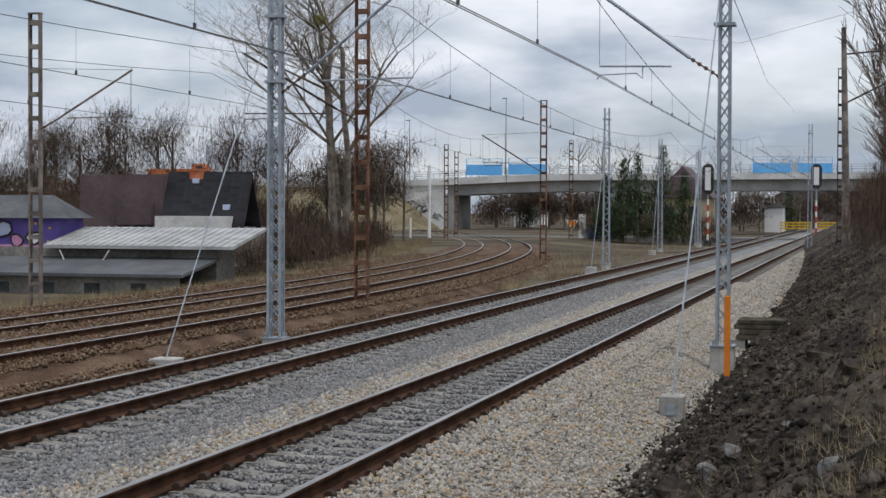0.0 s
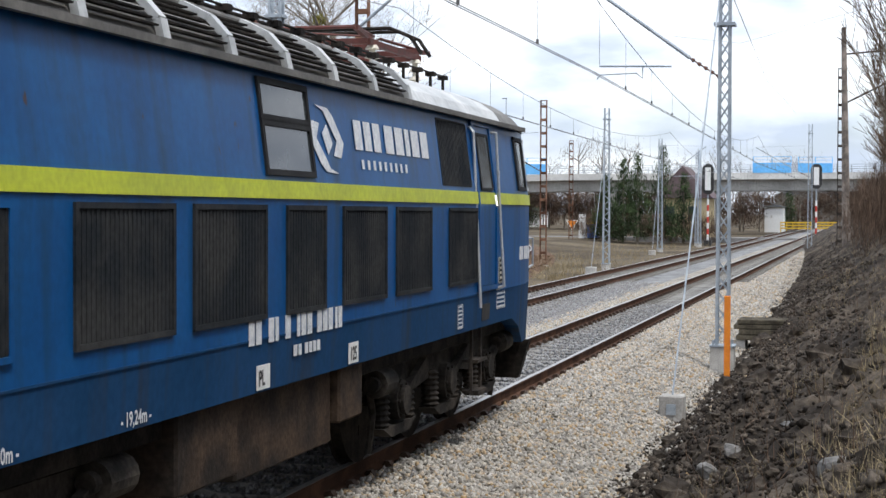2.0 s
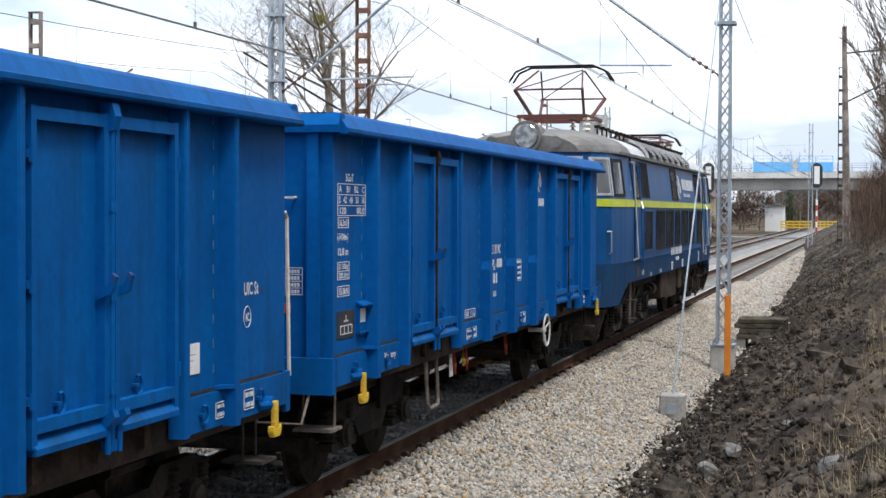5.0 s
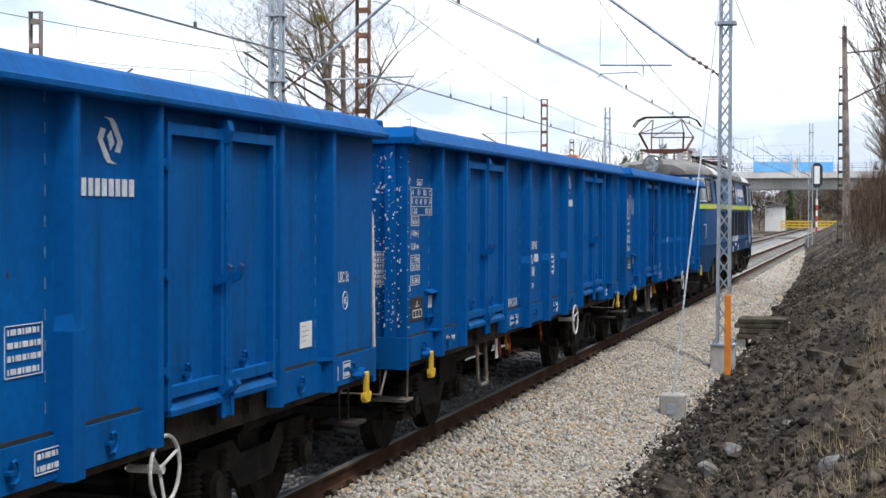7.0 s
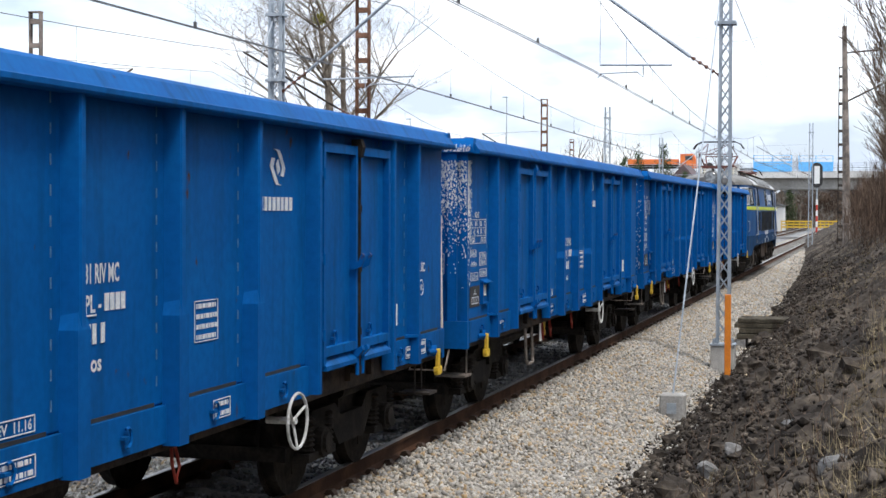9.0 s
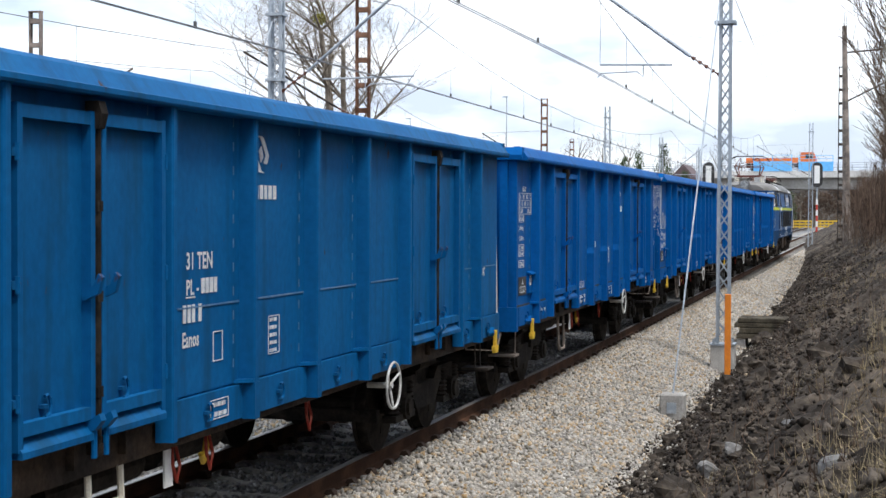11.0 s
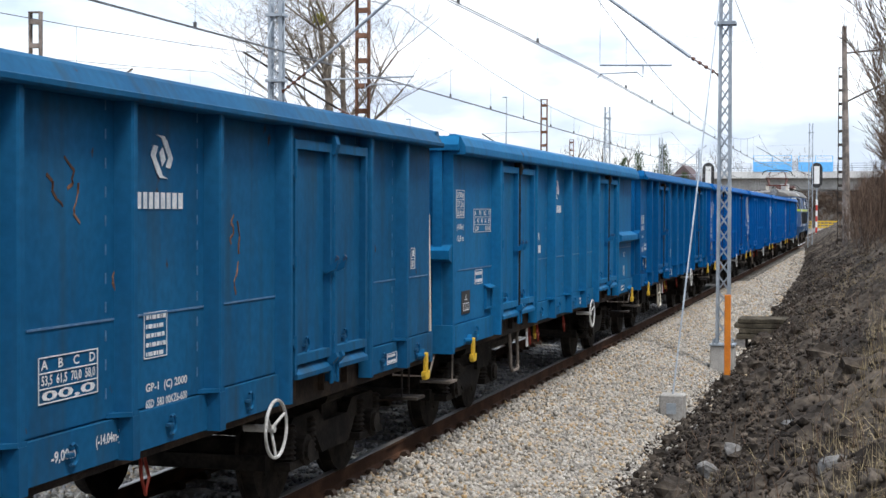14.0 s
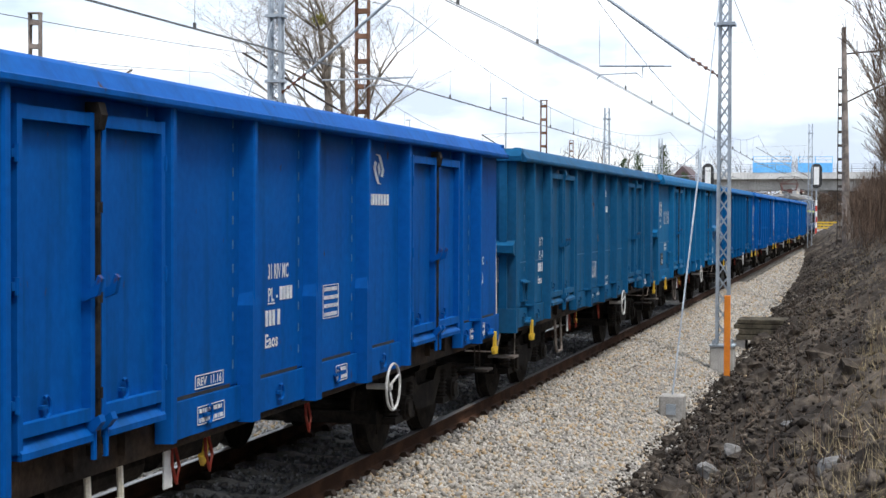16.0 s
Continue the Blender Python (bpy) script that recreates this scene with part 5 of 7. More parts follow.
def roof_loft(name, ys, material, scale=1.0, label=""):
    prof = [(1.0, 0.0), (0.99, 0.05), (0.93, 0.17), (0.82, 0.28), (0.64, 0.38), (0.36, 0.45), (0.0, 0.48)]
    bm = bmesh.new()
    rr = []
    for y in ys:
        a = abs(y)
        rise = 1.0 if a < 7.2 else 1.0 - 0.35 * ((a - 7.2) / 1.8) ** 2
        hw = half_at(y, 3.44) + 0.03
        pts = [(u * hw, 3.44 + v * rise * scale) for u, v in prof]
        pts = pts + [(-x, z) for x, z in pts[-2::-1]]
        rr.append([bm.verts.new((x, y, z)) for x, z in pts])
    m = len(rr[0])
    for p, q in zip(rr, rr[1:]):
        for k in range(m - 1):
            bm.faces.new((p[k], p[k + 1], q[k + 1], q[k]))
    bm.faces.new(rr[0][::-1])
    bm.faces.new(rr[-1])
    return part(name, bm, material, loco, label, smooth=False)


roof_loft("cab_roof", [-9.06, -8.95, -8.8, -8.5, -8.0, -7.5, -7.0, -6.5], "roof_dark", label="soot-dark rounded cab roof")
roof_loft("cab_roof", [6.9, 7.5, 8.0, 8.5, 8.8, 8.95, 9.06], "roof_dark", label="soot-dark rounded cab roof")
roof_loft("roof", [-6.5, -5.5, -4.4], "roof_grey", label="pale grey curved roof section")
roof_loft("roof", [3.0, 4.4, 5.5, 6.9], "roof_grey", label="pale grey curved roof section")
roof_loft("roof", [-4.4, -2, 0, 2, 3.0], "roof_dark", 0.93, label="dark louvred roof section")
# louvred band along the shoulder of the roof
for s in (1, -1):
    for k in range(8):
        y = -4.4 + 7.4 * k / 7
        bm = bmesh.new()
        pts = [(1.43, 3.47), (1.40, 3.60), (1.27, 3.74), (1.06, 3.84)]
        for (xa, za), (xb, zb) in zip(pts, pts[1:]):
            bar(bm, (s * xa, y, za), (s * xb, y, zb), 0.10, 0.05)
        part("roof_rib", bm, "roof_grey", loco)
        if k < 7:
            for j in range(6):
                bm = bmesh.new()
                f = (j + 0.5) / 6
                x, z = 1.415 - 0.34 * f ** 1.3, 3.53 + 0.30 * f
                bar(bm, (s * x, y + 0.07, z), (s * x, y + 7.4 / 7 - 0.07, z), 0.05, 0.012)
                part("louvre", bm, "gear", loco)
    bm = bmesh.new()
    bar(bm, (s * 1.445, -9.0 + 1.0, 3.455), (s * 1.445, 8.0, 3.455), 0.05, 0.05)
    part("gutter", bm, "roof_dark", loco)

for s in (1, -1):
    bm = bmesh.new()
    for a, b in ((-8.97, -8.2), (-8.2, -4), (-4, 4), (4, 8.2), (8.2, 8.97)):
        patch(bm, a, b, 2.525, 2.655, 0.014, 12, 1, 0.02, s)
    part("stripe", bm, "lime", loco, "lime yellow stripe")
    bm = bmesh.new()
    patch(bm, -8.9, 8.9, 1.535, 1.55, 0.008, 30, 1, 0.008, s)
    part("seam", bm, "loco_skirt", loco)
    # lower filter grilles
    for a, b in ((-5.41, -4.21), (-3.54, -2.33), (-2.01, -0.82), (-0.38, 0.43), (0.89, 2.03), (2.37, 3.5), (4.21, 5.35)):
        bm = bmesh.new()
        patch(bm, a, b, 1.70, 2.46, 0.006, 2, 2, 0.01, s)
        g = part("filter", bm, "grille", loco, "dusty dark filter grille")
        bm = bmesh.new()
        ring_patch(bm, a - 0.02, b + 0.02, 1.68, 2.48, 0.035, 0.02, 0.02, s)
        part("filter_frame", bm, "loco_blue" if a < -5 else "grille", g)
        bm = bmesh.new()
        k = a + 0.06
        while k < b - 0.04:
            patch(bm, k, k + 0.025, 1.72, 2.44, 0.011, 1, 1, 0.008, s)
            k += 0.055
        tagged(part("filter_slat", bm, "grille", g), kind="stuff")
    for a, b in ((-5.62, -4.42), (4.02, 5.20)):
        bm = bmesh.new()
        patch(bm, a, b, 2.70, 3.38, 0.006, 2, 2, 0.01, s)
        g = part("upper_filter", bm, "grille", loco, "dusty dark upper grille")
        bm = bmesh.new()
        k = a + 0.05
        while k < b - 0.03:
            patch(bm, k, k + 0.025, 2.72, 3.36, 0.011, 1, 1, 0.008, s)
            k += 0.055
        tagged(part("filter_slat", bm, "grille", g), kind="stuff")
    # doors with their windows and hand rails
    for a, b in ((-6.62, -5.84), (5.46, 6.22)):
        bm = bmesh.new()
        ring_patch(bm, a - 0.05, b + 0.05, 1.57, 3.43, 0.05, 0.03, 0.03, s)
        part("door_frame", bm, "loco_blue", loco)
        bm = bmesh.new()
        patch(bm, a + 0.01, b - 0.01, 1.63, 3.37, 0.012, 2, 4, 0.012, s)
        d = part("door", bm, "loco_blue", loco, "blue cab door with a tall window")
        bm = bmesh.new()
        patch(bm, a + 0.14, b - 0.12, 2.70, 3.28, 0.018, 2, 2, 0.01, s)
        part("pane", bm, "glass", d, "dark reflecting glass")
        bm = bmesh.new()
        ring_patch(bm, a + 0.115, b - 0.095, 2.675, 3.305, 0.03, 0.026, 0.015, s)
        part("seal", bm, "rubber", d)
        bm = bmesh.new()
        tube(bm, (s * (half_at(a, 2.5) + 0.03), b - 0.1, 2.62), (s * (half_at(a, 2.5) + 0.07), b - 0.18, 2.50), 0.015, n=6)
        part("handle", bm, "alu", d)
        for y in (a - 0.10,) if a < 0 else (b + 0.10,):
            bm = bmesh.new()
            pipe(bm, [(s * half_at(y, 3.32), y, 3.34), (s * (half_at(y, 3.3) + 0.08), y, 3.33), (s * (half_at(y, 1.6) + 0.09), y, 1.60), (s * half_at(y, 1.6), y, 1.56)], 0.021, 8)
            part("hand_rail", bm, "alu", loco, "bright worn hand rail beside the door", smooth=False)
        bm = bmesh.new()
        pipe(bm, [(s * half_at(0, 3.3), b + 0.09 if a < 0 else a - 0.09, 3.36), (s * (half_at(0, 3.3) + 0.05), b + 0.09 if a < 0 else a - 0.09, 3.3), (s * (half_at(0, 1.6) + 0.05), b + 0.09 if a < 0 else a - 0.09, 1.4)], 0.018, 6)
        part("hand_rail", bm, "loco_blue" if a < 0 else "alu", loco)
        # steps under the door
        ym = (a + b) / 2 + (0.12 if a < 0 else 0)
        for j, y in enumerate((ym - 0.2, ym + 0.2)):
            bm = bmesh.new()
            bar(bm, (s * 1.38, y, 1.2), (s * 1.38, y, 0.42), 0.05, 0.03)
            part("step_stile", bm, "rust_grey" if j == 0 and a < 0 else "dark_steel", loco)
        for z in (0.44, 0.78):
            bm = bmesh.new()
            box(bm, *sorted((s * 1.28, s * 1.46)), ym - 0.22, ym + 0.22, z, z + 0.03)
            part("footstep", bm, "dark_steel", loco)
        # no opening is cut: a black panel gives the shade inside the toe hole
        bm = bmesh.new()
        patch(bm, ym - 0.18, ym + 0.18, 1.24, 1.42, 0.004, 1, 1, 0.004, s)
        part("toe_hole", bm, "black", loco)
    # windows
    for a, b in ((-8.36, -7.74), (7.55, 8.15)):
        bm = bmesh.new()
        patch(bm, a, b, 2.74, 3.31, 0.006, 3, 3, 0.01, s)
        v = part("side_window", bm, "glass", loco, "cab side window in a dark seal")
        bm = bmesh.new()
        ring_patch(bm, a - 0.04, b + 0.04, 2.70, 3.35, 0.05, 0.022, 0.02, s)
        part("seal", bm, "rubber", v)
    for a, b in ((-8.93, -8.48), (8.48, 8.93)):
        bm = bmesh.new()
        patch(bm, a, b, 2.74, 3.33, 0.006, 6, 3, 0.01, s)
        v = part("corner_window", bm, "pale_glass", loco, "curved corner window with the sky's reflection put into its pale colour")
        bm = bmesh.new()
        ring_patch(bm, a - 0.03, b + 0.02, 2.71, 3.36, 0.04, 0.018, 0.018, s)
        part("seal", bm, "alu", v)
    for z0, z1 in ((2.72, 3.06), (3.11, 3.36)):
        bm = bmesh.new()
        patch(bm, -0.72, 0.22, z0, z1, 0.006, 2, 2, 0.01, s)
        v = part("body_window", bm, "glass", loco, "dusty window of the machine room")
        bm = bmesh.new()
        ring_patch(bm, -0.76, 0.26, z0 - 0.03, z1 + 0.03, 0.045, 0.02, 0.02, s)
        part("seal", bm, "rubber", v)
    # cab end hand rail
    for y in (-8.75, 8.75):
        bm = bmesh.new()
        x = s * half_at(y, 2.0)
        pipe(bm, [(x, y, 2.10), (x + s * 0.07, y, 2.10), (x + s * 0.07, y, 1.76), (x + s * 0.02, y + (0.06 if y < 0 else -0.06), 1.72)], 0.016, 6)
        part("grab_rail", bm, "alu", loco)

for e in (-1, 1):
    # end faces: windscreens, buffers, plough
    for s in (-1, 1):
        bm = bmesh.new()
        box(bm, *sorted((s * 0.10, s * 0.92)), *sorted((e * 9.0, e * 9.02)), 2.76, 3.33)
        v = part("windscreen", bm, "pale_glass", loco, "windscreen with the pale sky's reflection put into its colour")
        bm = bmesh.new()
        for q in ((0.06, 0.96, 2.72, 2.77), (0.06, 0.96, 3.32, 3.37), (0.06, 0.11, 2.77, 3.32), (0.91, 0.96, 2.77, 3.32)):
            box(bm, *sorted((s * q[0], s * q[1])), *sorted((e * 9.0, e * 9.035)), q[2], q[3])
        part("seal", bm, "alu", v)
        bm = bmesh.new()
        tube(bm, (s * 0.875, e * 9.0, 1.06), (s * 0.875, e * 9.34, 1.06), 0.16, 0.13, 16)
        tube(bm, (s * 0.875, e * 9.34, 1.06), (s * 0.875, e * 9.56, 1.06), 0.10, n=14)
        tube(bm, (s * 0.875, e * 9.56, 1.06), (s * 0.875, e * 9.62, 1.06), 0.26, 0.25, 20)
        part("buffer", bm, "gear", loco)
        bm = bmesh.new()
        tube(bm, (s * 0.95, e * 8.9, 1.95), (s * 0.95, e * 9.14, 1.95), 0.22, 0.20, 18)
        part("lamp", bm, "gear", loco, "dark round lamp on the cab end")
        bm = bmesh.new()
        tube(bm, (s * 0.55, e * 9.06, 3.60), (s * 0.55, e * 9.30, 3.60), 0.04, 0.10, 14)
        part("horn", bm, "roof_dark", loco, "small trumpet horn on the roof edge")
    bm = bmesh.new()
    tube(bm, (0, e * 8.3, 3.70), (0, e * 9.08, 3.70), 0.24, 0.27, 22)
    lamp = part("headlight", bm, "roof_dark", loco, "big round headlight on the cab roof")
    bm = bmesh.new()
    tube(bm, (0, e * 9.08, 3.70), (0, e * 9.10, 3.70), 0.215, 0.19, 22)
    part("lens", bm, "lens", lamp, "clear headlight lens")
    bm = bmesh.new()
    prism(bm, [(-1.35, 0.78), (1.35, 0.78), (1.2, 0.28), (-1.2, 0.28)], *sorted((e * 9.0, e * 8.85)))
    part("plough", bm, "gear", loco, "dark obstacle deflector")
    bm = bmesh.new()
    box(bm, -1.25, 1.25, *sorted((e * 8.8, e * 9.05)), 0.82, 1.25)
    part("buffer_beam", bm, "loco_blue", loco)

# underframe equipment
bm = bmesh.new()
box(bm, -1.3, 1.3, -8.7, 8.7, 1.0, 1.18)
part("underframe", bm, "gear", loco)
for a, b, x, z0, lab in ((-2.05, -1.05, 1.40, 0.62, "grey equipment box"), (-1.0, 1.0, 1.36, 0.55, "large grey equipment case"), (1.05, 1.65, 1.42, 0.70, "grey equipment box")):
    bm = bmesh.new()
    box(bm, -x, x, a, b, z0, 1.2)
    part("equipment_box", bm, "frame_brown", loco, lab, bevel=0.02)
for yb in (-5.15, 5.15):
    bm = bmesh.new()
    box(bm, -0.9, 0.9, -2.6, 2.6, 0.62, 0.98)
    bogie = part("bogie", bm, "bogie_dust", loco, "dark six-wheeled bogie", at=pose(0, yb, 0))
    for s in (-1, 1):
        bm = bmesh.new()
        prism(bm, [(-2.75, 0.78), (-2.6, 0.95), (2.6, 0.95), (2.75, 0.78), (2.2, 0.72), (1.3, 0.62), (0.4, 0.72), (-0.4, 0.72), (-1.3, 0.62), (-2.2, 0.72)], *sorted((s * 1.05, s * 1.17)), "x")
        part("side_frame", bm, "bogie_dust", bogie)
        for y in (-1.75, 0, 1.75):
            bm = bmesh.new()
            tube(bm, (s * 1.0, y, 0.625), (s * 1.26, y, 0.625), 0.20, n=16)
            tube(bm, (s * 1.26, y, 0.625), (s * 1.31, y, 0.625), 0.14, n=14)
            for k in range(6):
                q = math.pi * k / 3
                tube(bm, (s * 1.26, y + 0.165 * math.cos(q), 0.625 + 0.165 * math.sin(q)), (s * 1.285, y + 0.165 * math.cos(q), 0.625 + 0.165 * math.sin(q)), 0.018, n=6)
            part("axle_box", bm, "bogie_dust", bogie)
            for d in (-0.42, 0.42):
                bm = bmesh.new()
                spring(bm, s * 1.16, y + d, 0.40, 0.78, 0.10)
                part("spring", bm, "bogie_dust", bogie)
            bm = bmesh.new()
            prism(bm, [(y - 0.55, 0.40), (y + 0.55, 0.40), (y + 0.3, 0.30), (y - 0.3, 0.30)], *sorted((s * 1.06, s * 1.24)), "x")
            part("spring_beam", bm, "bogie_dust", bogie)
            bm = bmesh.new()
            bar(bm, (s * 1.24, y + 0.15, 0.68), (s * 1.24, y + 0.8, 0.92), 0.07, 0.09)
            part("guide_link", bm, "bogie_dust", bogie)
        for y in (-2.45, 2.45):
            bm = bmesh.new()
            tube(bm, (s * 1.25, y - 0.18, 0.86), (s * 1.25, y + 0.18, 0.86), 0.13, n=14)
            tube(bm, (s * 1.25, y - 0.26, 0.86), (s * 1.25, y - 0.18, 0.86), 0.07, n=10)
            part("brake_cylinder", bm, "bogie_dust", bogie)
            bm = bmesh.new()
            pipe(bm, [(s * 1.12, y, 0.95), (s * 1.14, y + 0.12, 0.55), (s * 1.1, y + 0.1, 0.18)], 0.035, 6)
            part("sand_pipe", bm, "bogie_dust", bogie)
    for y in (-1.75, 0, 1.75):
        wheelset(bogie, y, 0.625, spinning)

# roof equipment
bm = bmesh.new()
tube(bm, (0.45, -4.95, 3.75), (0.45, -4.95, 4.30), 0.28, n=22)
part("roof_drum", bm, "roof_grey", loco, "pale grey vent drum on the roof")
bm = bmesh.new()
box(bm, -0.5, 0.9, -3.6, 2.4, 3.80, 3.93)
part("roof_hatch", bm, "roof_dark", loco, bevel=0.03)
for k in range(26):
    y = -6.9 + 0.53 * k
    bm = bmesh.new()
    tube(bm, (0.85, y, 3.78), (0.85, y, 3.98), 0.018, n=6)
    box(bm, 0.80, 0.90, y - 0.05, y + 0.05, 3.95, 4.0)
    part("roof_stud", bm, "gear", loco)
bm = bmesh.new()
pipe(bm, [(0.2, -6.2, 4.16), (0.2, 6.4, 4.16)], 0.02, 6)
pipe(bm, [(0.85, -6.9, 3.99), (0.85, 6.4, 3.99)], 0.012, 5)
part("roof_cable", bm, "gear", loco)
for y in (-5.8, -4.0, -2.2, 0, 2.2, 4.0):
    bm = bmesh.new()
    insulator(bm, (0.2, y, 3.86), (0.2, y, 4.16), 0.07, 4)
    part("roof_insulator", bm, "insulator", loco)


def pantograph(y, height, label):
    """Diamond pantograph: base frame on insulators, crossed lower and upper arms, twin collector heads."""
    z0, half = 4.18, 0.95
    bm = bmesh.new()
    for s in (-0.62, 0.62):
        bar(bm, (s, -half, z0), (s, half, z0), 0.06, 0.06)
    for a in (-half, -0.35, 0.35, half):
        bar(bm, (-0.62, a, z0), (0.62, a, z0), 0.06, 0.06)
    base = part("pantograph", bm, "panto", loco, label, at=pose(0, y, 0))
    for s in (-0.62, 0.62):
        for a in (-0.8, 0.8):
            bm = bmesh.new()
            insulator(bm, (s, a, 3.80), (s, a, z0), 0.08, 4)
            part("support_insulator", bm, "cream", base)
    top = z0 + height
    mid = z0 + height * 0.47
    reach = 1.28 if height > 0.5 else 1.35
    for e in (-1, 1):
        for s in (-1, 1):
            bm = bmesh.new()
            bar(bm, (s * 0.5, e * 0.4, z0 + 0.05), (s * 0.62, e * reach, mid), 0.05, 0.05)
            part("lower_arm", bm, "panto", base)
            bm = bmesh.new()
            tube(bm, (s * 0.62, e * reach, mid), (s * 0.42, e * 0.12, top - 0.08), 0.018, n=6)
            part("upper_arm", bm, "panto", base)
        bm = bmesh.new()
        tube(bm, (-0.62, e * reach, mid), (0.62, e * reach, mid), 0.02, n=6)
        tube(bm, (-0.62, e * reach, mid), (0.42, e * 0.12, top - 0.08), 0.012, n=5)
        part("cross_tube", bm, "panto", base)
        bm = bmesh.new()
        pipe(bm, [(-0.97, e * 0.17, top - 0.28), (-0.85, e * 0.17, top - 0.1), (-0.62, e * 0.17, top), (0.62, e * 0.17, top), (0.85, e * 0.17, top - 0.1), (0.97, e * 0.17, top - 0.28)], 0.022, 6)
        part("collector_head", bm, "gear", base)
    return base


pantograph(-5.9, 0.98, "raised rust-red pantograph touching the contact wires")
pantograph(5.2, 0.22, "folded rust-red pantograph lying on the roof")

# markings
xs = lambda y, z: half_at(y, z) + 0.006
LEANING = pose(0, 0, 0, 0, -7.37, 0)
emblem(0.46, loco, 0, 0, 0, 1.75).matrix_basis = pose(half_at(0, 3.0) + 0.008, 0.62, 3.00) @ LEANING
bars([0.19, 0.18, 0.19, -0.0, 0.24, 0.24, 0.13, 0.24, 0.24], 0.25, 0.075, loco, 0, 0, 0, "owner_mark").matrix_basis = pose(half_at(0, 2.93) + 0.008, 1.33, 2.95) @ LEANING
bars([0.06] * 9, 0.08, 0.10, loco, 0, 0, 0, "owner_mark").matrix_basis = pose(half_at(0, 2.78) + 0.008, 1.45, 2.79) @ LEANING
bars([0.10, 0.10, -0.08, 0.10, 0.06, -0.08, 0.10, -0.08, 0.06, 0.10, 0.10, -0.06, 0.10, 0.10, 0.10, -0.0, 0.05, 0.085], 0.17, 0.03, loco, 1.507, -1.12, 1.51, "number_bars")
bars([0.07, 0.06, -0.02, 0.06, 0.06, 0.06, 0.06], 0.08, 0.03, loco, 1.507, -0.25, 1.37, "owner_mark")
bars([0.09, 0.08, 0.09, 0.09, -0.03, 0.09, 0.08, 0.09], 0.16, 0.02, loco, 1.495, 7.35, 1.86, "number_bars")
lettering("A", 0.11, loco, xs(-7, 2.8), -7.05, 2.82)
lettering("B", 0.10, loco, xs(7, 2.8), 6.5, 2.82)
lettering("- 19,24m -", 0.085, loco, 1.496, -3.0, 1.20, squeeze=0.8)
lettering("- 10,30m -", 0.085, loco, 1.496, -4.5, 1.19, squeeze=0.8)
lettering("O-GPR", 0.10, loco, 1.496, -5.6, 1.25, squeeze=0.8)
for y, txt in ((-0.95, "PL"), (1.05, "125")):
    bm = bmesh.new()
    box(bm, -0.004, 0.004, 0, 0.24, 0, 0.17)
    part("plate", bm, "white", loco, "small white lettered plate", at=pose(1.497, y, 1.19))
    lettering(txt, 0.11, loco, 1.505, y + 0.02, 1.22, "plate_letters", "black", 0.75)
bm = bmesh.new()
box(bm, -0.004, 0.004, 0, 0.26, 0, 0.30)
part("plate", bm, "cream", loco, "small pale data plate beside the door", at=pose(1.505, 6.42, 1.62))
table_mark(0.24, 0.28, 5, loco, 1.512, 6.43, 1.63, "grille")
table_mark(0.20, 0.25, 6, loco, 1.497, 4.6, 1.22)
table_mark(0.42, 0.2, 4, loco, 1.497, 6.35, 1.33)


# ---- road bridge ----
M["bridge"] = mat("bridge", (0.52, 0.51, 0.49), (0.66, 0.65, 0.62), 0.9, s1=0.35, s2=4, bump=0.15, bscale=6, spread=0.12)
M["girder"] = mat("girder", (0.26, 0.255, 0.24), (0.36, 0.35, 0.33), 0.9, s1=0.3, s2=4, bump=0.15, bscale=6, spread=0.15)
M["screen_blue"] = mat("screen_blue", (0.13, 0.46, 0.88), (0.16, 0.50, 0.90), 0.5, s1=0.4, s2=3, bump=0.0)
M["truck_orange"] = mat("truck_orange", (0.68, 0.17, 0.03), (0.58, 0.13, 0.03), 0.5, s1=1, s2=9, bump=0.0)
M["roof_tin"] = mat("roof_tin", (0.34, 0.34, 0.33), (0.48, 0.48, 0.47), 0.6, 0.2, s1=0.5, s2=6, bump=0.1, spread=0.15, stretch=(1, 3, 1))
M["roof_black"] = mat("roof_black", (0.030, 0.030, 0.034), (0.052, 0.050, 0.052), 0.85, s1=0.6, s2=8, bump=0.2, rnd=0.2)
M["roof_mauve"] = mat("roof_mauve", (0.10, 0.072, 0.075), (0.135, 0.10, 0.10), 0.7, s1=0.4, s2=5, bump=0.1)
M["roof_slate"] = mat("roof_slate", (0.085, 0.09, 0.095), (0.125, 0.13, 0.135), 0.8, s1=0.5, s2=6, bump=0.15)
M["purple"] = mat("purple", (0.115, 0.085, 0.29), (0.16, 0.115, 0.34), 0.8, s1=0.8, s2=7, bump=0.05)
M["pink"] = mat("pink", (0.55, 0.25, 0.42), (0.62, 0.33, 0.50), 0.8, bump=0)
M["lilac"] = mat("lilac", (0.42, 0.46, 0.62), (0.52, 0.56, 0.68), 0.8, bump=0)
M["brick"] = mat("brick", (0.40, 0.13, 0.06), (0.50, 0.19, 0.09), 0.85, s1=2, s2=12, bump=0.2)
M["plaster"] = mat("plaster", (0.42, 0.34, 0.20), (0.50, 0.41, 0.26), 0.9, s1=0.8, s2=6, bump=0.1)
M["wall_dull"] = mat("wall_dull", (0.16, 0.15, 0.135), (0.26, 0.245, 0.22), 0.9, s1=0.5, s2=5, bump=0.15, spread=0.25)
M["bin_blue"] = mat("bin_blue", (0.02, 0.09, 0.36), (0.03, 0.11, 0.40), 0.5, bump=0)
M["slope_grass"] = mat("slope_grass", (0.15, 0.125, 0.075), (0.24, 0.20, 0.125), 0.95, s1=0.25, s2=3, bump=0.5, bscale=5, spread=0.3)
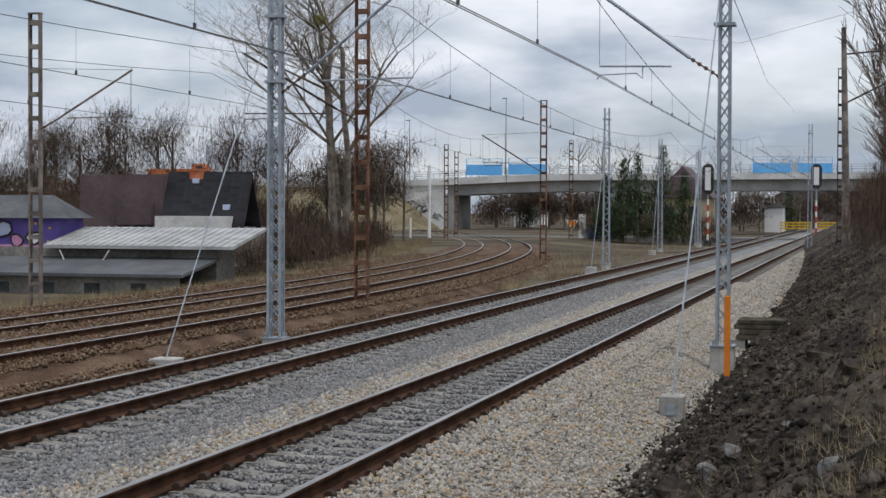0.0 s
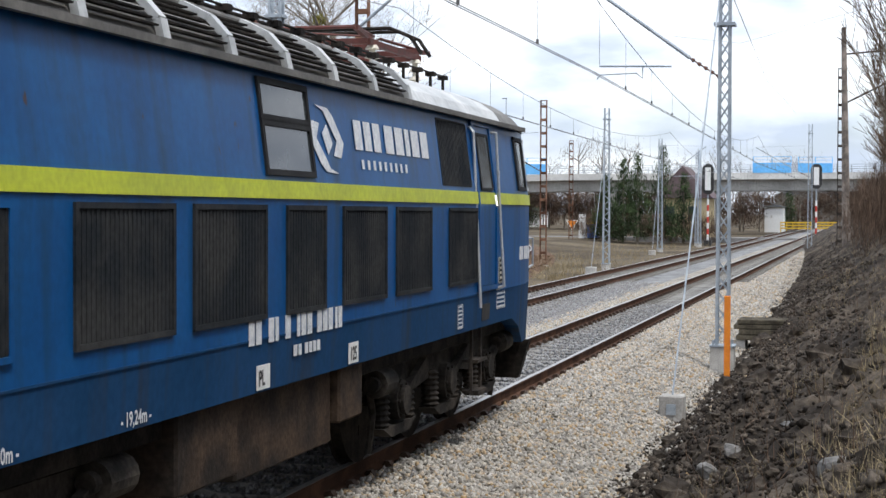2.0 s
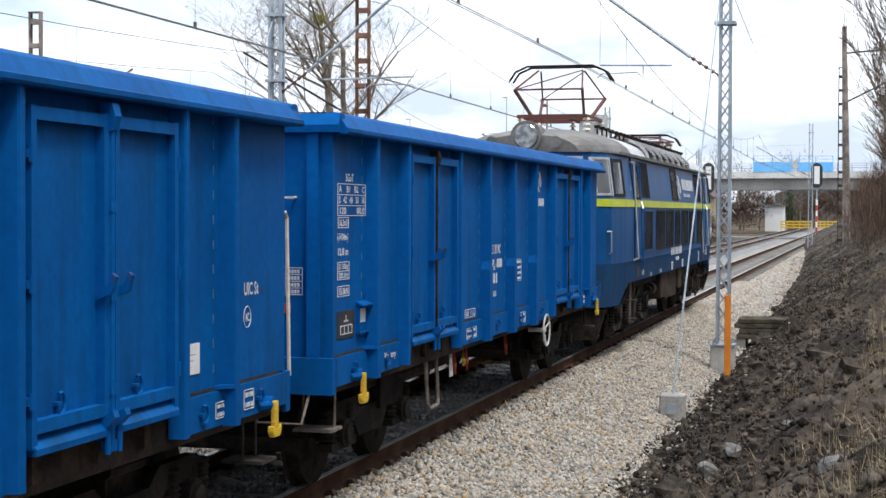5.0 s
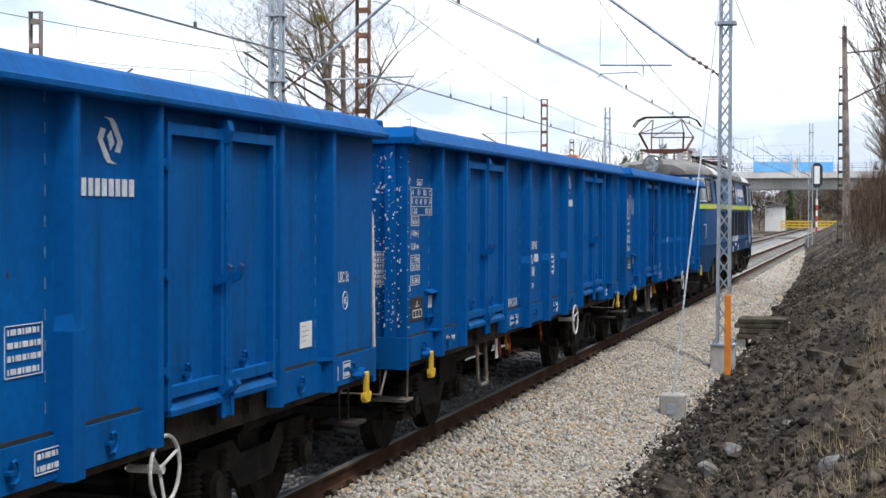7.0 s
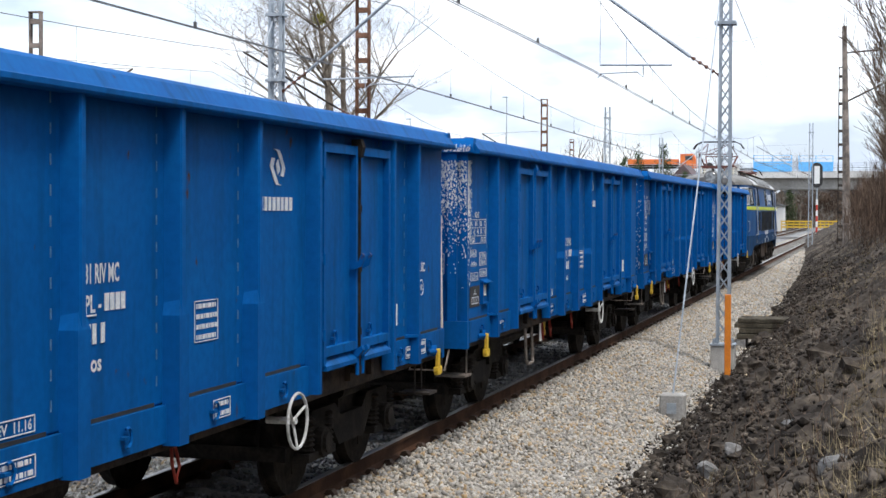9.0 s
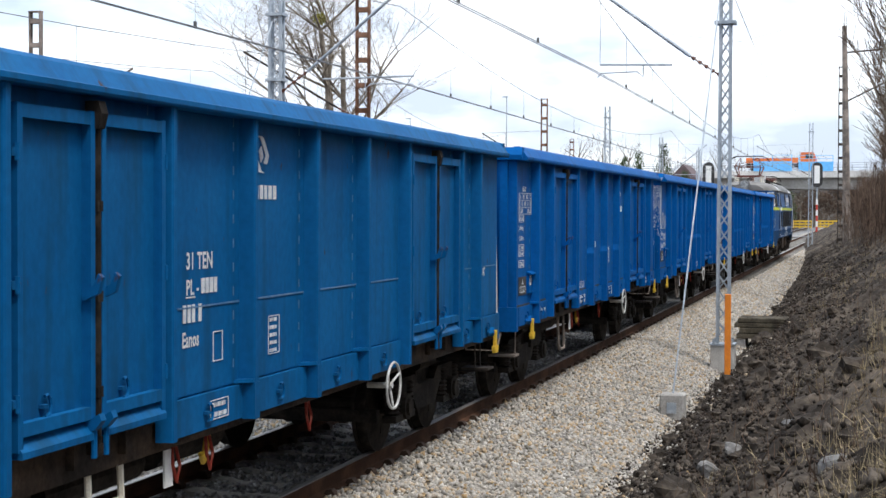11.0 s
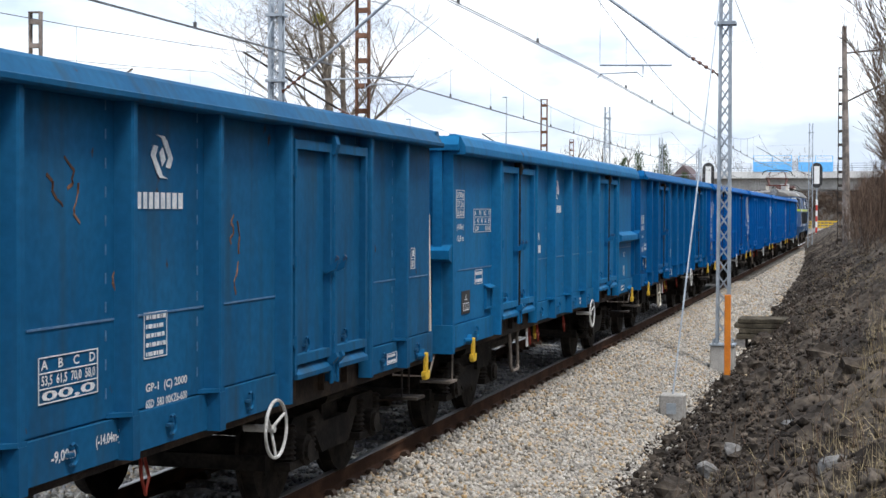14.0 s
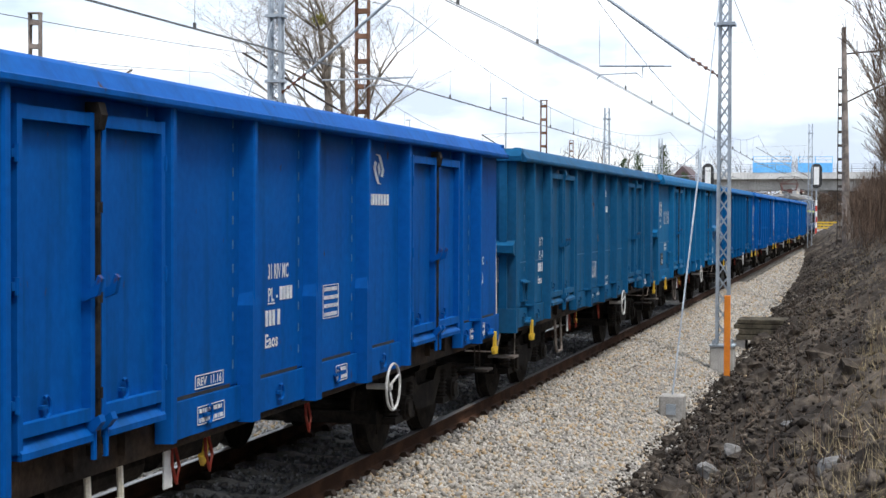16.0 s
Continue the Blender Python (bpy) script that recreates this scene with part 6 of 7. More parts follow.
M["asphalt"] = mat("asphalt", (0.16, 0.155, 0.15), (0.22, 0.215, 0.21), 0.9, s1=0.5, s2=8, bump=0.1)
BY = 228.0


def deck_z(x):
    return 7.25 + 0.95 * sstep(-72, -40, x) + 0.12 * sstep(-40, 0, x)


def sheared(bm, x0, x1, y0, y1, lo, hi, step=4.0):
    """A beam along x whose foot and top follow the deck's rise."""
    n = max(int(abs(x1 - x0) / step), 1)
    rr = []
    for k in range(n + 1):
        x = x0 + (x1 - x0) * k / n
        z = deck_z(x)
        rr.append([bm.verts.new(p) for p in ((x, y0, z + lo), (x, y1, z + lo), (x, y1, z + hi), (x, y0, z + hi))])
    for a, b in zip(rr, rr[1:]):
        for k in range(4):
            bm.faces.new((a[k], a[(k + 1) % 4], b[(k + 1) % 4], b[k]))
    bm.faces.new(rr[0][::-1])
    bm.faces.new(rr[-1])


bridge = empty("road_bridge", pose(0, 0, 0), "long pale concrete road bridge over the tracks", "bridge")
bm = bmesh.new()
sheared(bm, -140, 60, BY, BY + 11, -0.95, 0.0)
part("deck", bm, "bridge", bridge, "pale concrete deck edge")
for y in (BY + 1.0, BY + 5, BY + 9):
    bm = bmesh.new()
    sheared(bm, -61, 30, y, y + 0.7, -2.55, -0.95)
    part("girder", bm, "girder", bridge, "grey concrete girder")
for x, w in ((-60.6, 1.6), (-36.0, 1.2), (-9.5 - 12, 1.0), (9.0, 1.4)):
    bm = bmesh.new()
    box(bm, x - w / 2, x + w / 2, BY + 0.6, BY + 10.4, -1.2, deck_z(x) - 2.55)
    part("pier", bm, "girder", bridge)
bm = bmesh.new()
prism(bm, [(-61.4, -1.0), (-61.4, 6.6), (-68.6, 6.3), (-72.5, 6.2), (-66.5, 3.2), (-63.2, 0.6)], BY + 0.3, BY + 1.2)
wing = part("wing_wall", bm, "bridge", bridge, "pale wing wall scrawled with dark graffiti")
rng = np.random.default_rng(11)
bm = bmesh.new()
for k in range(34):
    f = k / 33
    cx, cz = -70.5 + 8.5 * f, 5.4 - 3.6 * f + rng.uniform(-0.3, 0.3)
    r = rng.uniform(0.25, 0.5)
    a0 = rng.uniform(0, 6.28)
    pipe(bm, [(cx + r * math.cos(a0 + q), BY + 0.27, cz + r * math.sin(a0 + q)) for q in np.linspace(0, rng.uniform(2.5, 5), 7)], 0.05, 4)
part("graffiti", bm, "black", wing, "dark looping scrawl")
for y in (BY + 0.15, BY + 10.8):
    for zz in (0.45, 0.8, 1.12):
        bm = bmesh.new()
        sheared(bm, -95, 30, y, y + 0.06, zz - 0.03, zz + 0.03)
        part("railing", bm, "galv", bridge)
bm = bmesh.new()
box(bm, -0.04, 0.04, -0.04, 0.04, 0, 1.14)
me = mesh_of("railing_post", bm, "galv")
for k in range(62):
    x = -94 + 2 * k
    for y in (BY + 0.18, BY + 10.83):
        piece("railing_post", me, bridge, pose(x, y, deck_z(x)))
for x0, x1, z0, z1 in ((-57.9, -52.4, 8.0, 9.6), (-51.4, -45.8, 8.1, 9.65), (-15.6, -10.3, 8.25, 9.68), (-9.3, -4.6, 8.25, 9.6)):
    bm = bmesh.new()
    box(bm, x0, x1, BY - 0.05, BY + 0.03, z0, z1)
    sc = part("screen", bm, "screen_blue", bridge, "light blue screen panel on the railing")
    bm = bmesh.new()
    for x in np.linspace(x0, x1, 3):
        box(bm, x - 0.05, x + 0.05, BY + 0.04, BY + 0.12, z0 - 0.4, z1 + 0.9)
    box(bm, x0, x1, BY + 0.05, BY + 0.10, z1 + 0.84, z1 + 0.9)
    box(bm, x0, x1, BY + 0.05, BY + 0.10, z1 + 0.4, z1 + 0.45)
    part("screen_frame", bm, "screen_blue", sc)
for x, h in ((-52.0, 11.5), (-67, 9.0)):
    ob = empty("street_lamp", pose(x, BY + 0.8, deck_z(x)), "tall slim grey street lamp on the bridge", "street lamp")
    bm = bmesh.new()
    tube(bm, (0, 0, 0), (0, 0, h), 0.11, 0.06, 8)
    part("pole", bm, "galv", ob)
    bm = bmesh.new()
    box(bm, -0.6, 0.15, -0.12, 0.12, h, h + 0.15)
    part("lamp_head", bm, "galv", ob)


def slope_z(x, y):
    base = ground_z(x, y) - 0.3
    top = deck_z(-72) - 0.4 - 2.2 * sstep(-90, -190, x)
    top -= max(x + 70.5, 0) * 0.80
    k = min(max((y - (BY - 13)) / 14.0, 0), 1)
    z = base + max(top - base, 0.0) * k
    return z + 0.15 * noise.noise((x * 0.3, y * 0.3, 5))


grid("embankment", steps((-260, -72, 4), (-72, -62, 1)), steps((BY - 15, BY + 0.2, 1.9)), slope_z, "slope_grass", "grassy road embankment leading up to the bridge", "embankment")

# the lorry that crosses the bridge
lorry = empty("lorry", pose(-101.5, BY + 4.2, 8.3), "orange flatbed lorry driving over the bridge", "lorry")
bm = bmesh.new()
box(bm, -10.0, -2.6, -1.2, 1.2, 0.95, 1.15)
box(bm, -10.0, -0.3, -0.5, 0.5, 0.6, 0.95)
part("chassis", bm, "dark_steel", lorry)
bm = bmesh.new()
box(bm, -10.0, -2.7, -1.25, 1.25, 1.15, 1.95)
for k in range(7):
    box(bm, -9.7 + k, -9.6 + k, -1.3, 1.3, 1.15, 1.95)
part("load_bed", bm, "truck_orange", lorry, "orange ribbed load bed")
bm = bmesh.new()
prism(bm, [(-2.3, 0.6), (-2.3, 2.7), (-0.5, 2.75), (-0.05, 1.9), (0.0, 0.6)], -1.2, 1.2)
cab = part("cab", bm, "truck_orange", lorry, "orange driver's cab")
bm = bmesh.new()
box(bm, -1.6, -0.5, -1.21, 1.21, 1.8, 2.45)
part("cab_window", bm, "glass", cab)
for x in (-9.0, -7.8, -1.2):
    for y in (-1.1, 1.1):
        bm = bmesh.new()
        tube(bm, (x, y - 0.15, 0.5), (x, y + 0.15, 0.5), 0.5, n=16)
        part("wheel", bm, "rubber", lorry)

# ---- sheds and houses ----
shed = empty("painted_shed", pose(-42.3, 75, -1.6), "small shed with a purple graffiti wall and slate roof", "shed")
bm = bmesh.new()
box(bm, -6.5, 2.6, -3, -0.4, 0, 3.72)
part("wall", bm, "purple", shed, "purple painted wall")
bm = bmesh.new()
v = [bm.verts.new(p) for p in ((-7, -3.4, 3.66), (3.2, -3.4, 3.66), (3.0, 0.0, 3.66), (-7, 0.0, 3.66), (-5, -1.7, 4.85), (1.6, -1.7, 4.85))]
for f in ((0, 1, 5, 4), (1, 2, 5), (2, 3, 4, 5), (3, 0, 4), (3, 2, 1, 0)):
    bm.faces.new([v[k] for k in f])
part("roof", bm, "roof_slate", shed, "grey hipped roof")
bm = bmesh.new()
box(bm, -6.4, 1.7, -3.02, -2.99, 1.85, 2.3)
part("graffiti", bm, "pink", shed, "pink painted band")
rng = np.random.default_rng(5)
for k in range(9):
    cx, cz, r = -5.6 + 0.85 * k + rng.uniform(-0.2, 0.2), 2.75 + rng.uniform(-0.25, 0.3), rng.uniform(0.35, 0.62)
    pts = [(cx + r * rng.uniform(0.6, 1.2) * math.cos(a), cz + 0.8 * r * rng.uniform(0.6, 1.2) * math.sin(a)) for a in np.linspace(0, 5.6, 8)]
    bm = bmesh.new()
    prism(bm, pts, -3.03, -3.005)
    g = part("graffiti", bm, ("lilac", "pink", "white")[k % 3], shed, "painted graffiti letter shape")
    bm = bmesh.new()
    pipe(bm, [(a, -3.04, b) for a, b in pts + pts[:1]], 0.055, 4)
    part("outline", bm, "black", g)
for k in range(7):
    bm = bmesh.new()
    tube(bm, (1.3 + 0.35 * (k % 3) + 0.1 * k % 0.2, -3.03, 2.0 + 0.23 * k), (1.3 + 0.35 * (k % 3) + 0.1 * k % 0.2, -2.99, 2.0 + 0.23 * k), 0.07, n=8)
    part("graffiti", bm, "yellow", shed, "yellow painted dot")

low = empty("low_building", pose(-36, 70, -1.7), "long low building with a ribbed tin roof", "building")
bm = bmesh.new()
box(bm, -7.5, 5.4, 1, 3.2, 0, 2.30)
part("wall", bm, "wall_dull", low)
bm = bmesh.new()
prism(bm, [(0.2, 2.44), (4.6, 3.30), (4.6, 3.15), (0.2, 2.28)], -3.6, 6.6, "x")
tin = part("roof", bm, "roof_tin", low, "weathered ribbed tin roof")
for k in range(24):
    x = -3.5 + 0.43 * k
    bm = bmesh.new()
    bar(bm, (x, 0.2, 2.46), (x, 4.6, 3.32), 0.04, 0.05)
    part("rib", bm, "roof_tin", tin)
bm = bmesh.new()
prism(bm, [(-3.4, 1.20), (0.9, 1.85), (0.9, 1.72), (-3.4, 1.05)], -8.0, 5.6, "x")
part("lower_roof", bm, "roof_slate", low, "dark felt lower roof")
bm = bmesh.new()
box(bm, -7.8, 5.2, -3.0, -2.8, 0, 1.12)
part("front_wall", bm, "wall_dull", low, "stained low front wall")
for k in range(5):
    bm = bmesh.new()
    box(bm, -6.8 + 2.4 * k, -6.0 + 2.4 * k, -3.03, -2.99, 0.25, 0.75)
    part("window", bm, "glass", low)
bm = bmesh.new()
pipe(bm, [(-2.6, 0.1, 2.2), (-2.1, 0.0, 1.3), (-1.2, -0.1, 1.0), (-0.4, 0.0, 1.4), (0.1, 0.1, 2.2)], 0.03, 5)
part("hose", bm, "cream", low)

house = empty("house", pose(-41.5, 90, -1.0), "old house with steep dark roofs and brick chimneys", "house")
bm = bmesh.new()
box(bm, -5.4, 5.0, -1.6, 2.4, 0, 2.5)
part("wall", bm, "wall_dull", house)
bm = bmesh.new()
box(bm, -5.6, 0.0, -1.9, 1.2, 2.3, 5.7)
part("gable_wall", bm, "roof_mauve", house, "smooth mauve-brown upper wall")
bm = bmesh.new()
prism(bm, [(-2.4, 2.40), (-0.95, 5.72), (0.5, 2.45), (0.5, 2.3), (-0.95, 5.5), (-2.4, 2.25)], 0.02, 5.5, "x")
shroof = part("roof", bm, "roof_black", house, "black shingled steep roof")
bm = bmesh.new()
box(bm, 0, 0.60, -0.02, 0.02, 0, 0.30)
tile = mesh_of("shingle", bm, "roof_black")
for r in range(15):
    for c in range(9):
        f = (r + 0.1) / 15
        piece("shingle", tile, shroof, pose(0.02 + 0.605 * c, -2.44 + 1.45 * f, 2.44 + 3.32 * f + 0.02, -19, 0, 0))
for x, w in ((-0.8, 0.6), (1.9, 0.9)):
    bm = bmesh.new()
    box(bm, x - w / 2, x + w / 2, -1.2, -0.5, 5.0, 5.95)
    ch = part("chimney", bm, "brick", house, "orange brick chimney")
    bm = bmesh.new()
    box(bm, x - w / 2 - 0.05, x + w / 2 + 0.05, -1.25, -0.45, 5.95, 6.03)
    part("chimney_cap", bm, "brick", ch)
bm = bmesh.new()
box(bm, 0.65, 4.75, -4.4, -1.5, 0, 3.15)
part("annex", bm, "bridge", house, "pale rendered annex")
for x, z in ((1.9, 5.2), (4.2, 3.6)):
    bm = bmesh.new()
    box(bm, x - 0.22, x + 0.22, -2.5 + 0.44 * (z - 2.3) - 0.08, -2.5 + 0.44 * (z - 2.3) + 0.3, z - 0.25, z + 0.25)
    part("skylight", bm, "lilac", house)
bm = bmesh.new()
box(bm, -2.9, -0.6, -2.3, -1.85, 2.6, 3.9)
part("dormer", bm, "roof_mauve", house)

far_house = empty("brick_house", pose(-19.4, 172, 0), "yellow-brick house with a brown tiled roof behind bare bushes", "house")
bm = bmesh.new()
box(bm, -2.6, 2.8, 0, 8, -1, 4.3)
part("wall", bm, "plaster", far_house)
bm = bmesh.new()
prism(bm, [(-3.2, 4.1), (0.1, 7.6), (3.4, 4.1)], -0.5, 8.5)
part("roof", bm, "roof_mauve", far_house)
for x in (-1.3, 1.2):
    bm = bmesh.new()
    box(bm, x - 0.5, x + 0.5, -0.04, 0.05, 1.6, 3.2)
    part("window", bm, "glass", far_house)
for x, y, w, h, m in ((-14.5, 262, 3.0, 4.2, "white"), (-9, 330, 18, 7.0, "wall_dull"), (-58.5, 275, 5, 3.2, "white")):
    ob = empty("far_building", pose(x, y, -0.7), "plain pale building far off beyond the bridge", "building")
    bm = bmesh.new()
    box(bm, -w / 2, w / 2, 0, 8, 0, h)
    part("wall", bm, m, ob)
    bm = bmesh.new()
    prism(bm, [(-w / 2 - 0.3, h), (0, h + w * 0.16), (w / 2 + 0.3, h)], -0.4, 8.4)
    part("roof", bm, "roof_slate", ob)

# level crossing, barriers and signals
bm = bmesh.new()
box(bm, -75, 8, 163, 168.5, -0.9, -0.085)
tagged(part("crossing_road", bm, "asphalt"), "pale road crossing the tracks on the level", "road", "", "structure")


def barrier(x0, x1, y, label):
    ob = empty("barrier", pose(x0, y, -0.6), label, "barrier", "yellow barriers")
    for z in (0.7, 1.15, 1.6):
        bm = bmesh.new()
        bar(bm, (0, 0, z), (x1 - x0, 0, z), 0.08, 0.22)
        part("rail", bm, "yellow", ob)
    n = 5
    for k in range(n + 1):
        bm = bmesh.new()
        box(bm, (x1 - x0) * k / n - 0.06, (x1 - x0) * k / n + 0.06, -0.06, 0.06, -0.3, 1.75)
        part("post", bm, "yellow", ob)


barrier(-13.2, -8.4, 258, "yellow painted steel barrier beyond the crossing")
barrier(-7.8, -4.6, 262, "yellow painted steel barrier beside the track")


def signal(x, y, z0, z1, label, stripes=True):
    ob = empty("signal", pose(x, y, -0.6), label, "railway signal", "signals")
    bm = bmesh.new()
    tube(bm, (0, 0, 0), (0, 0, z1 + 0.4), 0.07, n=8)
    part("pole", bm, "galv", ob)
    if stripes:
        for k in range(7):
            bm = bmesh.new()
            tube(bm, (0, 0, 0.5 + 0.55 * k), (0, 0, 1.05 + 0.55 * k), 0.10, n=10)
            part("stripe", bm, "red" if k % 2 else "white", ob)
    bm = bmesh.new()
    r = 0.55
    pts = [(r * math.cos(a), (z1 + 0.6 - r) + r * math.sin(a)) for a in np.linspace(0, math.pi, 9)] + [(r * math.cos(a), (z0 + 0.6 + r) + r * math.sin(a)) for a in np.linspace(math.pi, 2 * math.pi, 9)]
    prism(bm, pts, -0.16, -0.10)
    bd = part("backboard", bm, "black", ob, "black rounded backing board")
    bm = bmesh.new()
    box(bm, -0.26, 0.26, -0.22, -0.17, z0 + 1.0, z1 + 0.25)
    part("plate", bm, "white", bd, "pale panel on the board")
    bm = bmesh.new()
    box(bm, -0.35, 0.35, -0.3, 0.3, -0.2, 0.5)
    part("foot", bm, "black", ob)
    return ob


signal(-14.35, 149, 4.2, 7.1, "red and white banded signal post with a black board")
signal(-4.75, 160, 4.9, 7.4, "slim banded signal post beside the far track")
for x, y, h in ((-41.85, 150, 7.7), (-43.8, 150, 2.5)):
    ob = empty("white_post", pose(x, y, -0.6), "plain white post standing in dry grass", "post", "white posts")
    bm = bmesh.new()
    tube(bm, (0, 0, 0), (0, 0, h), 0.16 if h > 3 else 0.1, n=10)
    part("shaft", bm, "white", ob)
sign = empty("warning_sign", pose(-29.3, 160, -0.6), "inverted orange warning triangle on a post", "traffic sign")
bm = bmesh.new()
tube(bm, (0, 0.05, 0), (0, 0.05, 2.4), 0.05, n=8)
part("post", bm, "galv", sign)
bm = bmesh.new()
prism(bm, [(-0.65, 2.3), (0.65, 2.3), (0, 1.2)], -0.04, 0.0)
part("plate", bm, "white", sign)
bm = bmesh.new()
prism(bm, [(-0.5, 2.22), (0.5, 2.22), (0, 1.38)], -0.07, -0.045)
part("face", bm, "orange", sign)
bm = bmesh.new()
box(bm, -28.7, -28.0, 160.5, 161, -0.7, 2.3)
tagged(part("concrete_pillar", bm, "white"), "pale upright concrete pillar near the crossing", "pillar")
cont = empty("waste_bin", pose(-27.1, 160, -0.6), "blue waste container with a yellow lid", "waste bin")
bm = bmesh.new()
prism(bm, [(-0.5, 0.5), (-0.6, 1.9), (0.6, 1.9), (0.5, 0.5)], -0.5, 0.5)
part("tub", bm, "bin_blue", cont)
bm = bmesh.new()
box(bm, -0.65, 0.65, -0.55, 0.55, 1.9, 2.1)
part("lid", bm, "yellow", cont)
bm = bmesh.new()
box(bm, -0.45, 0.45, -0.45, 0.45, -0.2, 0.5)
part("stand", bm, "dark_steel", cont)

# concrete pole and old mast beyond the bank
pole = empty("concrete_pole", pose(-0.95, 85, 0.3), "tall weathered concrete pole with side arms", "pole")
bm = bmesh.new()
tube(bm, (0, 0, 0), (-0.25, 0, 11.9), 0.24, 0.13, 10)
part("shaft", bm, "rust_grey", pole)
for z0, z1, l in ((10.5, 10.75, 3.2), (7.9, 9.4, 2.8)):
    bm = bmesh.new()
    tube(bm, (-0.2, 0, z0), (l, 0, z1), 0.05, n=6)
    part("arm", bm, "dark_steel", pole)
channel_mast(-1.35, 88, 0.2, 10.3, "old dark mast of two channels beside the concrete pole", "dark_steel", 0.34)

# small things on the bank and ballast
post_ob = empty("marker_post", pose(-2.37, 28.35, -0.62), "bright orange plastic marker post", "post")
bm = bmesh.new()
prism(bm, [(-0.055, -0.03), (0.055, -0.03), (0.055, 0.03), (0.02, 0.045), (-0.02, 0.045), (-0.055, 0.03)], 0, 1.58, "z")
part("shaft", bm, "orange", post_ob, bevel=0.008)
M["old_board"] = mat("old_board", (0.045, 0.038, 0.028), (0.11, 0.095, 0.07), 0.95, s1=3, s2=22, bump=0.6, spread=0.3)
boards = empty("board_stack", pose(-2.2, 36.3, -0.72), "stack of old mossy boards over a concrete channel", "boards")
for k, (dx, dz, t) in enumerate(((0, 0.30, 0.11), (0.06, 0.42, 0.12), (-0.05, 0.55, 0.10), (0.03, 0.66, 0.10))):
    bm = bmesh.new()
    box(bm, -0.60 + dx, 0.50 + dx, -0.5, 0.5, dz, dz + t)
    part("board", bm, "old_board", boards, bevel=0.015)
for x in (-0.6, 0.35):
    bm = bmesh.new()
    box(bm, x, x + 0.2, -0.45, 0.45, -0.3, 0.30)
    part("channel_wall", bm, "concrete", boards)


def boulder(x, y, z, sx, sy, sz, seed, material, label):
    bm = bmesh.new()
    bmesh.ops.create_icosphere(bm, subdivisions=2, radius=1.0)
    for v in bm.verts:
        d = 1 + 0.28 * noise.noise((v.co.x * 1.3 + seed, v.co.y * 1.3, v.co.z * 1.3))
        v.co = Vector((v.co.x * sx, v.co.y * sy, v.co.z * sz)) * d
    return tagged(part("rock", bm, material, at=pose(x, y, z, 10 * seed % 40, 0, 37 * seed)), label, "rock", "rocks on the bank")


boulder(-0.17, 11.5, 0.60, 0.15, 0.14, 0.105, 1, "rock", "pale grey boulder lying on dark soil")
boulder(-1.24, 15.6, 0.09, 0.11, 0.10, 0.075, 2, "rock", "small broken stone lying on dark soil")
boulder(-1.40, 14.8, 0.0, 0.10, 0.13, 0.08, 3, "rock", "bluish stone half buried in soil")
boulder(-0.60, 15.2, 0.42, 0.16, 0.11, 0.05, 4, "rock", "flat pale stone on the slope")
boulder(-1.30, 14.1, 0.02, 0.06, 0.06, 0.05, 5, "rock", "small stone on the slope")
bm = bmesh.new()
box(bm, -0.07, 0.07, -0.006, 0.006, -0.05, 0.11)
tagged(part("cover_plate", bm, "galv", at=pose(-2.73, 23.01, -0.48)), "small metal plate on the anchor block", "plate")


# ---- trees and brush ----
def limb_tree(name, x, y, z, height, seed, label, stems=1, spread=0.55, levels=4, bark="bark", twig="twig_grey", thin=1.0, lean=0.0):
    """A bare tree: tapered stems that fork again and again, with fine twigs at the ends."""
    rng = random.Random(seed)
    ob = empty(name, pose(x, y, z), label, "tree", "bare trees")
    wood, fine = bmesh.new(), bmesh.new()

    def grow(p, d, length, r, level):
        n = 4 if level < 2 else 3
        for k in range(n):
            q = p + d * (length / n)
            r1 = r * (0.86 if level < 2 else 0.78)
            tube(wood if level < 3 else fine, p, q, max(r, 0.012) * (thin if level > 2 else 1), max(r1, 0.008) * (thin if level > 2 else 1), 7 if level == 0 else 5 if level < 3 else 3, caps=False)
            p, r = q, r1
            d = (d + Vector((rng.gauss(0, 0.09), rng.gauss(0, 0.09), 0.05 if level else 0.02))).normalized()
            if level < levels and (k > 0 or level > 0):
                for _ in range(2 if level < 2 else rng.choice((2, 2, 3))):
                    a = rng.uniform(0, 2 * math.pi)
                    side = Vector((math.cos(a), math.sin(a), rng.uniform(-0.1, 0.5)))
                    nd = (d * rng.uniform(0.45, 0.9) + side * spread * rng.uniform(0.7, 1.3)).normalized()
                    grow(p, nd, length * rng.uniform(0.42, 0.62) * (1.0 if level else 0.85), r * 0.55, level + 1)

    for s in range(stems):
        a = 2 * math.pi * s / max(stems, 1)
        d = Vector((0.10 * math.cos(a) + lean, 0.10 * math.sin(a), 1)).normalized() if stems > 1 else Vector((lean, 0, 1)).normalized()
        grow(Vector((0.25 * math.cos(a), 0.25 * math.sin(a), -0.2)) if stems > 1 else Vector((0, 0, -0.2)), d, height * rng.uniform(0.62, 0.75), height * 0.0135, 0)
    part("trunk", wood, bark, ob, "grey-brown trunk and limbs")
    t = part("crown", fine, twig, ob, "bare fine twigs")
    tagged(t, kind="stuff")
    return ob


limb_tree("bare_tree", -34.2, 100, -0.2, 21, 3, "tall bare tree with several stems and mistletoe", stems=3, spread=0.80, bark="bark", twig="twig_pale", thin=0.55)
rng = np.random.default_rng(8)
base = np.array([-35.35, 99.0, 15.1]) + rng.normal(0, 0.17, (900, 3))
v, f = blades(rng, base, 0.35, 0.05, 2.0)
